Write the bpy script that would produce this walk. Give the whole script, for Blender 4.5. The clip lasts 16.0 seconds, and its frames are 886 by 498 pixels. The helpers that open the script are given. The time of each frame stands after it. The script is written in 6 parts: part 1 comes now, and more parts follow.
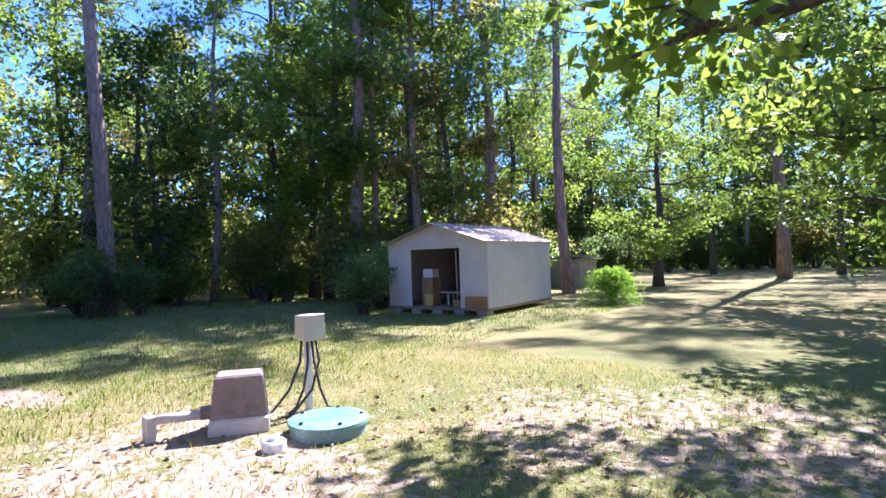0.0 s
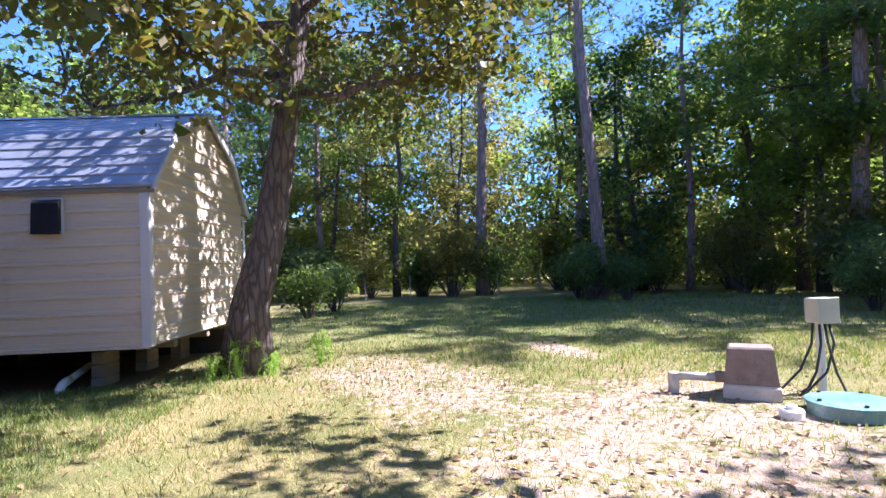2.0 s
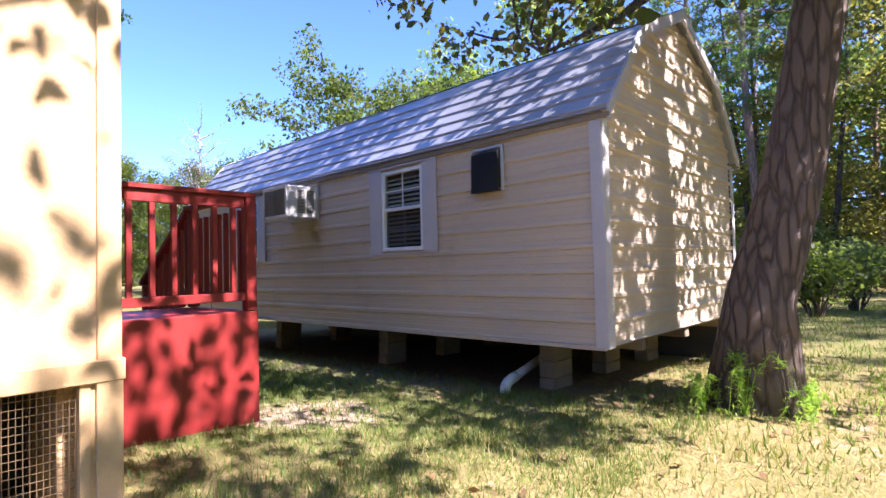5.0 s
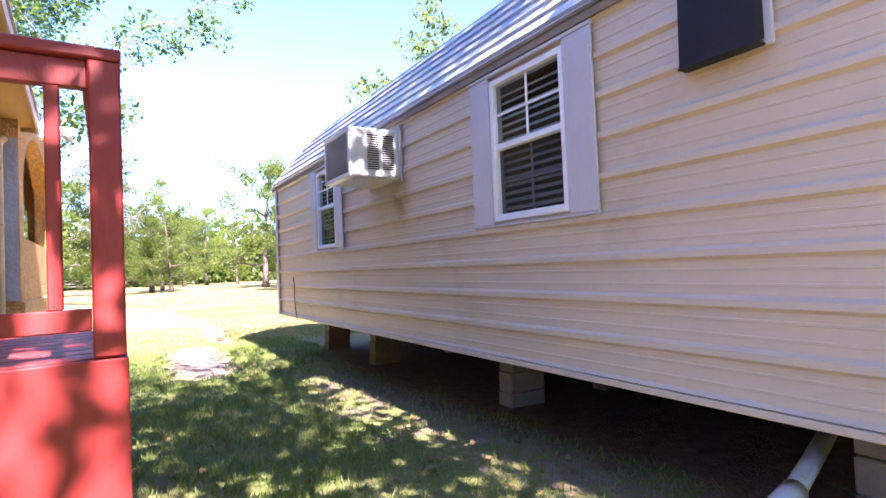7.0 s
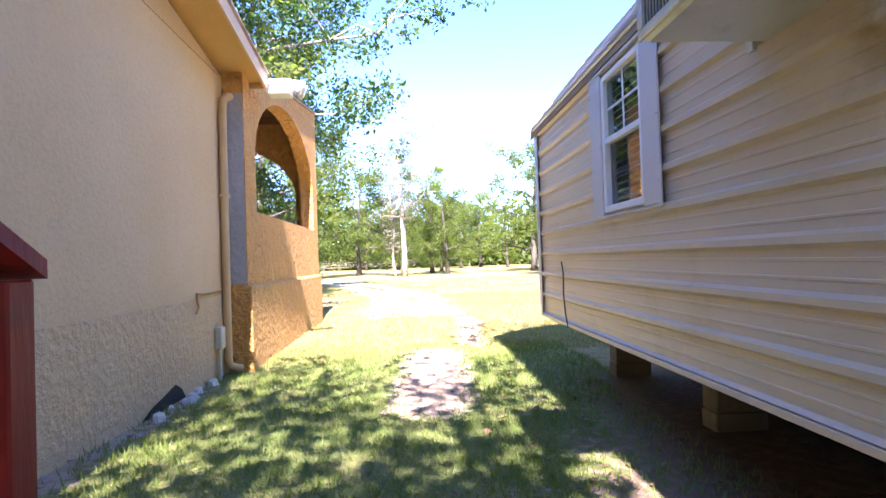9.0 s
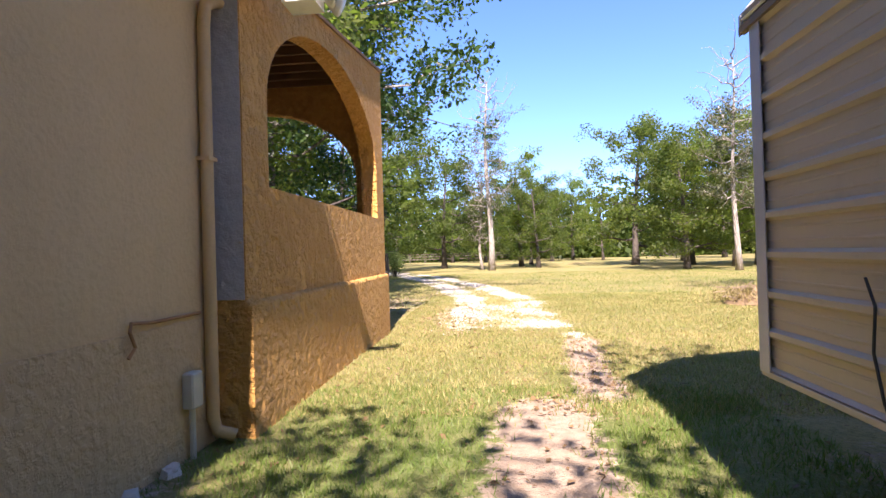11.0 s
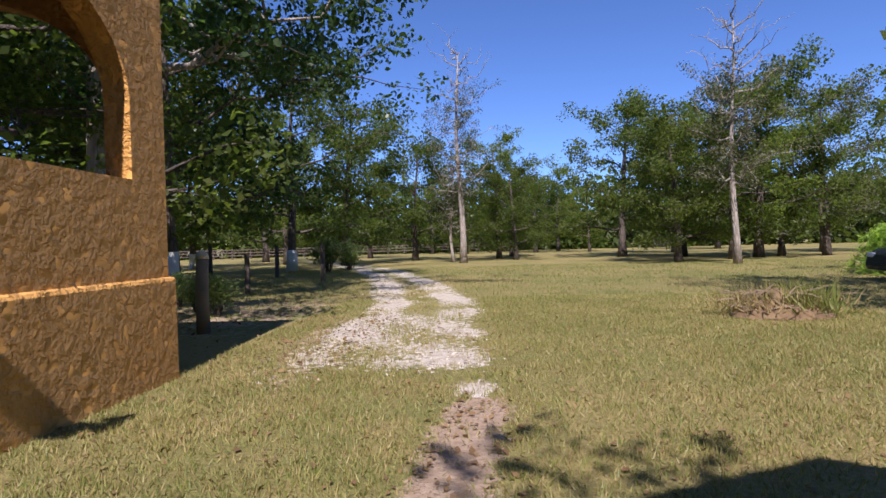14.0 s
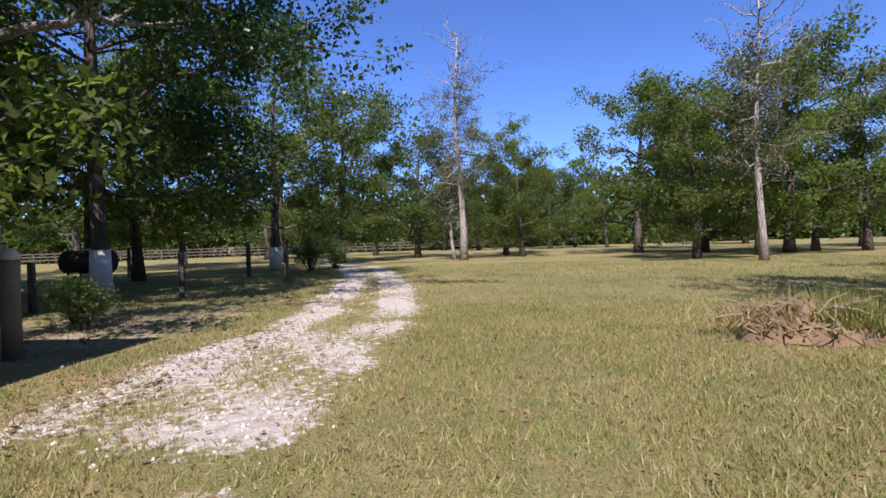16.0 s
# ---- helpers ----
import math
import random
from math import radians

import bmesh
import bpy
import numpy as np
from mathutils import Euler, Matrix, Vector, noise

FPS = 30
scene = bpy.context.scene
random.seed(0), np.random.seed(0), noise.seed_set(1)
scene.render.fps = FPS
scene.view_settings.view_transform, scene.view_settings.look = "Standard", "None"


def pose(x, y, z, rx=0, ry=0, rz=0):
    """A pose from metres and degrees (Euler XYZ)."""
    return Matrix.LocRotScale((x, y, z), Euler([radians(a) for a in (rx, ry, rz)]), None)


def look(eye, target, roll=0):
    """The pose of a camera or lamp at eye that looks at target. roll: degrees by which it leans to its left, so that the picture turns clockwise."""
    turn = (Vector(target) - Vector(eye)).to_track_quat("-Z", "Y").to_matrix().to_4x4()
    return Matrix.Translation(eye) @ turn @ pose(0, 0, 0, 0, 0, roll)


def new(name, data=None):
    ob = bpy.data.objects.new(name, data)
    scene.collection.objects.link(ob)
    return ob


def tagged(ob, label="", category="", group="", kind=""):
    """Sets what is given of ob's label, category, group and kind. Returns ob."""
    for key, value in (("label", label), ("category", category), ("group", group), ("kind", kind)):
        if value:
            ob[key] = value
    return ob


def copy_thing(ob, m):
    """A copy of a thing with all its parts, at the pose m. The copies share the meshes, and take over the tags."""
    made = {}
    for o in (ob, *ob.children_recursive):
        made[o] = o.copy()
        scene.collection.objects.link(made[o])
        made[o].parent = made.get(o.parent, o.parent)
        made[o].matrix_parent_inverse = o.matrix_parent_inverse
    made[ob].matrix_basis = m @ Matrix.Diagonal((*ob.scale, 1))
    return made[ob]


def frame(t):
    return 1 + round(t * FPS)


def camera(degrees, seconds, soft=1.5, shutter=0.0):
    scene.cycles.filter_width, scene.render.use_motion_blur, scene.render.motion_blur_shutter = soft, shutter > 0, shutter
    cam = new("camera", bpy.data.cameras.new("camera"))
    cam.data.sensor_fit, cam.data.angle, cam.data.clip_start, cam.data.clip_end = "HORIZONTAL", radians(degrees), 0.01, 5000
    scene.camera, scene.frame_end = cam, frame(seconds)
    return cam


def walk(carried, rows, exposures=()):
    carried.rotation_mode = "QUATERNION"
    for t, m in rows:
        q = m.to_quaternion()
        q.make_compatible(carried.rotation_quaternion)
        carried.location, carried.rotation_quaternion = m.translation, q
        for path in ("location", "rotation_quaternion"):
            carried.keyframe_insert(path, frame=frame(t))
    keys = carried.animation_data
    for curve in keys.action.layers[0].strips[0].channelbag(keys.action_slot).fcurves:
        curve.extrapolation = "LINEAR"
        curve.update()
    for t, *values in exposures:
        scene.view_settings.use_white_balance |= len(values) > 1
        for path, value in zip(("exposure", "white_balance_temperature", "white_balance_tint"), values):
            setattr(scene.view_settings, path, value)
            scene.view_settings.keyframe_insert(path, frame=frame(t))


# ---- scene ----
cam = camera(79.0, 16.0)
PATH = [
    (0, (1.744, -0.205, 1.647), (3.033, -1.734, 1.681), -1.8),
    (0.5, (1.463, -0.032, 1.674), (3.078, -1.211, 1.712), -2.2),
    (1, (1.18, 0.237, 1.729), (3.006, -0.579, 1.77), -2.5),
    (1.5, (1.034, 0.504, 1.684), (2.979, 0.043, 1.726), -2.4),
    (2, (0.991, 0.719, 1.579), (2.987, 0.605, 1.645), -2.3),
    (2.5, (1.153, 0.905, 1.463), (3.141, 1.115, 1.533), -2.4),
    (3, (1.515, 1.216, 1.4), (3.397, 1.888, 1.474), -2.8),
    (3.5, (2.079, 1.422, 1.383), (3.843, 2.362, 1.455), -2.5),
    (4, (2.663, 1.573, 1.409), (4.324, 2.685, 1.477), -2.3),
    (4.2, (2.911, 1.65, 1.421), (4.511, 2.848, 1.493), -2.0),
    (6.3, (5.529, 3.378, 1.404), (6.862, 4.868, 1.466), -2.3),
    (6.5, (5.734, 3.667, 1.377), (7.001, 5.212, 1.439), -2.4),
    (7, (6.146, 4.287, 1.36), (7.207, 5.981, 1.42), -2.45),
    (7.5, (6.539, 5.023, 1.36), (7.273, 6.883, 1.401), -2.6),
    (8, (6.844, 5.836, 1.331), (7.321, 7.778, 1.37), -2.4),
    (8.5, (7.013, 6.664, 1.328), (7.232, 8.652, 1.375), -2.2),
    (9, (7.075, 7.424, 1.335), (7.213, 9.419, 1.373), -1.9),
    (9.5, (7.007, 8.169, 1.367), (7.045, 10.168, 1.394), -1.9),
    (10, (6.966, 8.906, 1.332), (6.941, 10.906, 1.365), -2.0),
    (10.2, (6.931, 9.21, 1.349), (6.865, 11.209, 1.38), -1.9),
    (12.3, (7.368, 12.046, 1.477), (7.133, 14.033, 1.469), -1.7),
    (12.5, (7.412, 12.37, 1.448), (7.189, 14.358, 1.437), -1.5),
    (13, (7.704, 13.097, 1.4), (7.545, 15.091, 1.386), -1.5),
    (13.5, (8.054, 13.851, 1.379), (7.896, 15.845, 1.365), -1.6),
    (14, (8.468, 14.504, 1.357), (8.31, 16.498, 1.338), -1.6),
    (14.5, (8.907, 15.208, 1.362), (8.75, 17.202, 1.339), -1.8),
    (15, (9.311, 15.825, 1.352), (9.185, 17.82, 1.326), -1.7),
    (15.5, (9.631, 16.486, 1.327), (9.486, 18.481, 1.296), -1.6),
    (16, (9.91, 17.163, 1.273), (9.662, 19.148, 1.244), -1.9),
]
walk(cam, [(t, look(eye, target, roll)) for t, eye, target, roll in PATH],
     exposures=[(0.0, 2.12, 5450, 31), (1.0, 1.98, 5400, 31), (2.0, 2.02, 5500, 29), (3.0, 1.97, 5750, 28), (4.2, 1.88, 5950, 28), (6.3, 3.1, 6250, 42), (7.0, 3.4, 6200, 40), (8.0, 3.9, 6050, 37), (8.5, 3.65, 6000, 33), (9.0, 3.3, 6150, 31), (9.5, 2.95, 6500, 33),
                (10.2, 2.45, 6700, 31), (12.3, 1.3, 6550, 21), (13.5, 0.85, 6350, 23), (14.5, 0.5, 6150, 26), (15.5, 0.68, 6000, 27), (16.0, 0.72, 6000, 27)])

# ---------- light and sky ----------
SUN_AZ, SUN_EL = radians(-86.6), radians(47.5)     # towards the sun: from +x, counter-clockwise
to_sun = Vector((math.cos(SUN_AZ) * math.cos(SUN_EL), math.sin(SUN_AZ) * math.cos(SUN_EL), math.sin(SUN_EL)))
world = bpy.data.worlds.new("sky_world")
scene.world = world
world.use_nodes = True
wn, wl = world.node_tree.nodes, world.node_tree.links
sky = wn.new("ShaderNodeTexSky")
sky.sky_type, sky.sun_disc = "NISHITA", False
sky.sun_elevation, sky.sun_rotation = SUN_EL, radians(90) - SUN_AZ
sky.air_density, sky.dust_density, sky.ozone_density = 0.8, 0.0, 3.5
wn["Background"].inputs["Strength"].default_value = 0.098
tint = wn.new("ShaderNodeMix")
tint.data_type, tint.blend_type = "RGBA", "MULTIPLY"
tint.inputs[0].default_value = 1.0
tint.inputs[7].default_value = (0.64, 0.84, 1.12, 1)
wl.new(sky.outputs["Color"], tint.inputs[6])
wl.new(tint.outputs[2], wn["Background"].inputs["Color"])
sun_data = bpy.data.lights.new("sun", "SUN")
sun_data.energy, sun_data.angle, sun_data.color = 5.0, radians(0.55), (1.0, 0.95, 0.87)
sun = new("sun", sun_data)
sun.matrix_world = look((0, 0, 30), Vector((0, 0, 30)) - to_sun)


# ---------- mesh tools ----------
class Shape:
    """Collects vertices and faces of one mesh."""

    def __init__(self):
        self.v, self.f = [], []

    def add(self, verts, faces):
        n = len(self.v)
        self.v += [tuple(p) for p in verts]
        self.f += [tuple(i + n for i in q) for q in faces]
        return self

    def box(self, x0, x1, y0, y1, z0, z1):
        p = [(x, y, z) for z in (z0, z1) for y in (y0, y1) for x in (x0, x1)]
        return self.add(p, [(0, 2, 3, 1), (4, 5, 7, 6), (0, 1, 5, 4), (2, 6, 7, 3), (0, 4, 6, 2), (1, 3, 7, 5)])

    def soft_box(self, x0, x1, y0, y1, z0, z1, r=0.008):
        """A box with bevelled edges."""
        r = min(r, (x1 - x0) / 3, (y1 - y0) / 3, (z1 - z0) / 3)
        bm = bmesh.new()
        bmesh.ops.create_cube(bm, size=1.0)
        for q in bm.verts:
            q.co = Vector(((x0 + x1) / 2 + q.co.x * (x1 - x0), (y0 + y1) / 2 + q.co.y * (y1 - y0), (z0 + z1) / 2 + q.co.z * (z1 - z0)))
        bmesh.ops.bevel(bm, geom=list(bm.edges), offset=r, segments=1, affect="EDGES")
        bm.verts.index_update()
        self.add([q.co[:] for q in bm.verts], [[q.index for q in f.verts] for f in bm.faces])
        bm.free()
        return self

    def prism(self, profile, place, a, b):
        """A closed profile of (u, w) swept from a to b; place(u, w, s) gives the point."""
        n = len(profile)
        pts = [place(u, w, a) for u, w in profile] + [place(u, w, b) for u, w in profile]
        faces = [(i, (i + 1) % n, n + (i + 1) % n, n + i) for i in range(n)]
        return self.add(pts, faces + [tuple(range(n))[::-1], tuple(range(n, 2 * n))])

    def tube(self, pts, radii, sides=8, cap=True):
        pts = [Vector(p) for p in pts]
        if not hasattr(radii, "__len__"):
            radii = [radii] * len(pts)
        ring, n = [], len(pts)
        side = None
        for i, p in enumerate(pts):
            d = (pts[min(i + 1, n - 1)] - pts[max(i - 1, 0)]).normalized()
            if side is None:
                side = d.orthogonal().normalized()
            side = (side - d * side.dot(d)).normalized()
            up = d.cross(side)
            ring.append([p + (side * math.cos(2 * math.pi * k / sides) + up * math.sin(2 * math.pi * k / sides)) * radii[i] for k in range(sides)])
        flat = [q for r in ring for q in r]
        faces = [(i * sides + k, i * sides + (k + 1) % sides, (i + 1) * sides + (k + 1) % sides, (i + 1) * sides + k) for i in range(n - 1) for k in range(sides)]
        if cap:
            faces += [tuple(range(sides))[::-1], tuple((n - 1) * sides + k for k in range(sides))]
        return self.add(flat, faces)

    def mesh(self, name, smooth=False):
        me = bpy.data.meshes.new(name)
        me.from_pydata(self.v, [], self.f)
        if smooth:
            me.polygons.foreach_set("use_smooth", [True] * len(me.polygons))
        me.update()
        return me


def raw_mesh(name, co, corners, sides):
    """A mesh from arrays: co (n, 3), and corner indices of faces that all have the same number of sides."""
    me = bpy.data.meshes.new(name)
    m = len(corners) // sides
    me.vertices.add(len(co))
    me.vertices.foreach_set("co", np.asarray(co, dtype=np.float32).ravel())
    me.loops.add(len(corners))
    me.loops.foreach_set("vertex_index", np.asarray(corners, dtype=np.int32))
    me.polygons.add(m)
    me.polygons.foreach_set("loop_start", np.arange(m, dtype=np.int32) * sides)
    me.update(calc_edges=True)
    return me


def part(name, shape, material, parent=None, label="", smooth=False):
    me = shape.mesh(name, smooth) if isinstance(shape, Shape) else shape
    if not me.materials:
        me.materials.append(material)
    ob = new(name, me)
    if parent is not None:
        ob.parent = parent
        if parent.type == "EMPTY":
            ob.matrix_parent_inverse = parent.matrix_basis.inverted()
    return tagged(ob, label)


def thing(name, label, category, m=None, group="", kind=""):
    ob = new(name)
    ob.empty_display_size = 0.2
    if m is not None:
        ob.matrix_basis = m
    return tagged(ob, label, category, group, kind)


# ---------- materials ----------
def ramp(nt, stops):
    r = nt.nodes.new("ShaderNodeValToRGB")
    while len(r.color_ramp.elements) < len(stops):
        r.color_ramp.elements.new(0.5)
    for e, (at, c) in zip(r.color_ramp.elements, stops):
        e.position, e.color = at, (*c, 1) if len(c) == 3 else c
    return r


def noise_at(nt, vec, scale, detail=4, rough=0.55, stretch=None):
    if stretch:
        mp = nt.nodes.new("ShaderNodeMapping")
        mp.inputs["Scale"].default_value = stretch
        nt.links.new(vec, mp.inputs["Vector"])
        vec = mp.outputs["Vector"]
    n = nt.nodes.new("ShaderNodeTexNoise")
    n.inputs["Scale"].default_value, n.inputs["Detail"].default_value, n.inputs["Roughness"].default_value = scale, detail, rough
    nt.links.new(vec, n.inputs["Vector"])
    return n.outputs["Fac"]


def mixed(nt, fac, a, b, kind="MIX"):
    m = nt.nodes.new("ShaderNodeMix")
    m.data_type, m.blend_type = "RGBA", kind
    for sock, val in ((m.inputs[0], fac), (m.inputs[6], a), (m.inputs[7], b)):
        if isinstance(val, (int, float)):
            sock.default_value = val
        elif isinstance(val, tuple):
            sock.default_value = (*val, 1)
        else:
            nt.links.new(val, sock)
    return m.outputs[2]


def mathn(nt, op, a, b=0.0, clamp=False):
    m = nt.nodes.new("ShaderNodeMath")
    m.operation, m.use_clamp = op, clamp
    for sock, val in ((m.inputs[0], a), (m.inputs[1], b)):
        if isinstance(val, (int, float)):
            sock.default_value = val
        else:
            nt.links.new(val, sock)
    return m.outputs[0]


def blank(name):
    mt = bpy.data.materials.new(name)
    mt.use_nodes = True
    nt = mt.node_tree
    return mt, nt, nt.nodes["Principled BSDF"]


def surface(name, a, b, rough=0.6, big=0.8, fine=40, bump=0.2, metal=0.0, dirt=None, stretch=None, spec=0.5, fine_amount=0.25, depth=0.01):
    """Colour from a to b in broad patches, fine grain, and optional dirt blotches."""
    mt, nt, bs = blank(name)
    pos = nt.nodes.new("ShaderNodeTexCoord").outputs["Object"]
    n1 = noise_at(nt, pos, big, 5)
    n2 = noise_at(nt, pos, fine, 4, 0.6, stretch)
    col = mixed(nt, ramp_fac(nt, n1, 0.35, 0.65), a, b)
    dark = tuple(c * 0.72 for c in a)
    col = mixed(nt, mathn(nt, "MULTIPLY", ramp_fac(nt, n2, 0.45, 0.75), fine_amount), col, dark)
    if dirt:
        n3 = noise_at(nt, pos, big * 3.1, 6, 0.65)
        col = mixed(nt, mathn(nt, "MULTIPLY", ramp_fac(nt, n3, 0.56, 0.72), 0.65), col, dirt)
    nt.links.new(col, bs.inputs["Base Color"])
    bs.inputs["Roughness"].default_value, bs.inputs["Metallic"].default_value = rough, metal
    bs.inputs["Specular IOR Level"].default_value = spec
    if bump:
        bp = nt.nodes.new("ShaderNodeBump")
        bp.inputs["Strength"].default_value, bp.inputs["Distance"].default_value = bump, depth
        nt.links.new(n2, bp.inputs["Height"])
        nt.links.new(bp.outputs["Normal"], bs.inputs["Normal"])
    return mt


def ramp_fac(nt, fac, lo, hi):
    m = nt.nodes.new("ShaderNodeMapRange")
    m.inputs["From Min"].default_value, m.inputs["From Max"].default_value = lo, hi
    nt.links.new(fac, m.inputs["Value"])
    return m.outputs["Result"]


def leaf_material(name, stops, translucent=0.35, rough=0.5, patch=0.35):
    """Leaves: each its own shade, broad patches of hue, and light through them."""
    mt, nt, bs = blank(name)
    geo = nt.nodes.new("ShaderNodeNewGeometry")
    info = nt.nodes.new("ShaderNodeObjectInfo")
    pos = nt.nodes.new("ShaderNodeTexCoord").outputs["Object"]
    n = noise_at(nt, pos, patch, 2)
    f = mathn(nt, "ADD", mathn(nt, "MULTIPLY", geo.outputs["Random Per Island"], 0.45), mathn(nt, "MULTIPLY", n, 0.55))
    f = mathn(nt, "ADD", f, mathn(nt, "MULTIPLY", mathn(nt, "SUBTRACT", info.outputs["Random"], 0.5), 0.25), True)
    r = ramp(nt, stops)
    nt.links.new(f, r.inputs["Fac"])
    nt.links.new(r.outputs["Color"], bs.inputs["Base Color"])
    bs.inputs["Roughness"].default_value = rough
    bs.inputs["Specular IOR Level"].default_value = 0.35
    tr = nt.nodes.new("ShaderNodeBsdfTranslucent")
    warm = mixed(nt, 1.0, r.outputs["Color"], (1.85, 2.0, 1.0), "MULTIPLY")
    nt.links.new(warm, tr.inputs["Color"])
    ms = nt.nodes.new("ShaderNodeMixShader")
    ms.inputs[0].default_value = translucent
    nt.links.new(bs.outputs[0], ms.inputs[1])
    nt.links.new(tr.outputs[0], ms.inputs[2])
    nt.links.new(ms.outputs[0], nt.nodes["Material Output"].inputs["Surface"])
    return mt


def bark(name, a, b, scale=9.0, bump=0.9):
    mt, nt, bs = blank(name)
    pos = nt.nodes.new("ShaderNodeTexCoord").outputs["Object"]
    mp = nt.nodes.new("ShaderNodeMapping")
    mp.inputs["Scale"].default_value = (1, 1, 0.22)
    nt.links.new(pos, mp.inputs["Vector"])
    vo = nt.nodes.new("ShaderNodeTexVoronoi")
    vo.inputs["Scale"].default_value = scale
    n = noise_at(nt, mp.outputs["Vector"], scale * 2.5, 6, 0.7)
    vo.feature = "DISTANCE_TO_EDGE"
    wn3 = nt.nodes.new("ShaderNodeTexNoise")
    wn3.inputs["Scale"].default_value = scale * 0.9
    nt.links.new(mp.outputs["Vector"], wn3.inputs["Vector"])
    wob = mixed(nt, 0.09, mp.outputs["Vector"], wn3.outputs["Color"])
    nt.links.new(wob, vo.inputs["Vector"])
    plate = ramp_fac(nt, vo.outputs["Distance"], 0.0, 0.22)
    h = mathn(nt, "ADD", mathn(nt, "MULTIPLY", plate, 0.75), mathn(nt, "MULTIPLY", n, 0.5))
    col = mixed(nt, ramp_fac(nt, h, 0.2, 0.85), a, b)
    col = mixed(nt, mathn(nt, "MULTIPLY", noise_at(nt, pos, 0.9, 3), 0.5), col, tuple(c * 1.35 for c in b))
    nt.links.new(col, bs.inputs["Base Color"])
    bs.inputs["Roughness"].default_value = 0.9
    bp = nt.nodes.new("ShaderNodeBump")
    bp.inputs["Strength"].default_value, bp.inputs["Distance"].default_value = bump, 0.04
    nt.links.new(h, bp.inputs["Height"])
    nt.links.new(bp.outputs["Normal"], bs.inputs["Normal"])
    return mt


def glass(name, tint=(0.75, 0.8, 0.8)):
    mt, nt, bs = blank(name)
    tr = nt.nodes.new("ShaderNodeBsdfTransparent")
    tr.inputs["Color"].default_value = (*tint, 1)
    gl = nt.nodes.new("ShaderNodeBsdfGlossy")
    gl.inputs["Roughness"].default_value = 0.02
    lw = nt.nodes.new("ShaderNodeLayerWeight")
    lw.inputs["Blend"].default_value = 0.5
    ms = nt.nodes.new("ShaderNodeMixShader")
    nt.links.new(mathn(nt, "ADD", mathn(nt, "MULTIPLY", mathn(nt, "POWER", lw.outputs["Facing"], 4.0), 0.8), 0.035), ms.inputs[0])
    nt.links.new(tr.outputs[0], ms.inputs[1])
    nt.links.new(gl.outputs[0], ms.inputs[2])
    nt.links.new(ms.outputs[0], nt.nodes["Material Output"].inputs["Surface"])
    return mt


def stucco(name, a, b, scale, bump, depth, low=None):
    """Trowelled plaster with broad stains."""
    mt, nt, bs = blank(name)
    pos = nt.nodes.new("ShaderNodeTexCoord").outputs["Object"]
    n1 = noise_at(nt, pos, 0.7, 5)
    n2 = noise_at(nt, pos, scale, 5, 0.6)
    vo = nt.nodes.new("ShaderNodeTexVoronoi")
    vo.feature = "SMOOTH_F1"
    vo.inputs["Scale"].default_value = scale * 0.8
    nt.links.new(pos, vo.inputs["Vector"])
    col = mixed(nt, ramp_fac(nt, n1, 0.3, 0.7), a, b)
    col = mixed(nt, mathn(nt, "MULTIPLY", ramp_fac(nt, n2, 0.5, 0.8), 0.3), col, tuple(c * 0.65 for c in a))
    streak = noise_at(nt, pos, 2.2, 5, 0.65, (1.0, 1.0, 0.18))
    col = mixed(nt, mathn(nt, "MULTIPLY", ramp_fac(nt, streak, 0.55, 0.8), 0.35), col, tuple(c * 0.6 for c in b))
    nt.links.new(col, bs.inputs["Base Color"])
    bs.inputs["Roughness"].default_value = 0.85
    h = mathn(nt, "ADD", ramp_fac(nt, n2, 0.42, 0.62), mathn(nt, "MULTIPLY", vo.outputs["Distance"], 0.8))
    bp = nt.nodes.new("ShaderNodeBump")
    bp.inputs["Strength"].default_value, bp.inputs["Distance"].default_value = bump, depth
    nt.links.new(h, bp.inputs["Height"])
    nt.links.new(bp.outputs["Normal"], bs.inputs["Normal"])
    return mt


M = {}
M["siding"] = surface("tan_metal_siding", (0.56, 0.46, 0.34), (0.60, 0.50, 0.38), 0.38, 0.5, 25, 0.05, dirt=(0.45, 0.36, 0.25), spec=0.5, fine_amount=0.12)
M["roof_metal"] = surface("galvanised_roof_metal", (0.36, 0.39, 0.44), (0.46, 0.49, 0.54), 0.42, 0.8, 18, 0.05, metal=0.6, dirt=(0.28, 0.3, 0.33), fine_amount=0.2)
M["trim_metal"] = surface("pale_trim_metal", (0.47, 0.45, 0.45), (0.55, 0.53, 0.53), 0.35, 0.9, 30, 0.04, fine_amount=0.15)
M["white_vinyl"] = surface("white_vinyl", (0.76, 0.76, 0.75), (0.82, 0.82, 0.8), 0.4, 2, 60, 0.03, dirt=(0.6, 0.58, 0.52), fine_amount=0.12)
M["blind"] = surface("blind_slat", (0.76, 0.73, 0.66), (0.82, 0.79, 0.72), 0.5, 2, 40, 0.02)
M["glass"] = glass("window_glass")
M["screen"] = glass("screened_glass", (0.6, 0.61, 0.62))
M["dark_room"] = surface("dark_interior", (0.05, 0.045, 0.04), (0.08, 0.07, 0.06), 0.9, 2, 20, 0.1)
M["black_metal"] = surface("black_painted_metal", (0.012, 0.012, 0.013), (0.02, 0.02, 0.021), 0.65, 3, 60, 0.1, spec=0.25)
M["steel"] = surface("weathered_steel", (0.5, 0.5, 0.5), (0.6, 0.6, 0.6), 0.35, 3, 60, 0.06, metal=0.8)
M["ac_body"] = surface("ac_casing", (0.6, 0.6, 0.58), (0.68, 0.68, 0.66), 0.35, 2, 60, 0.04, metal=0.35, dirt=(0.45, 0.43, 0.38))
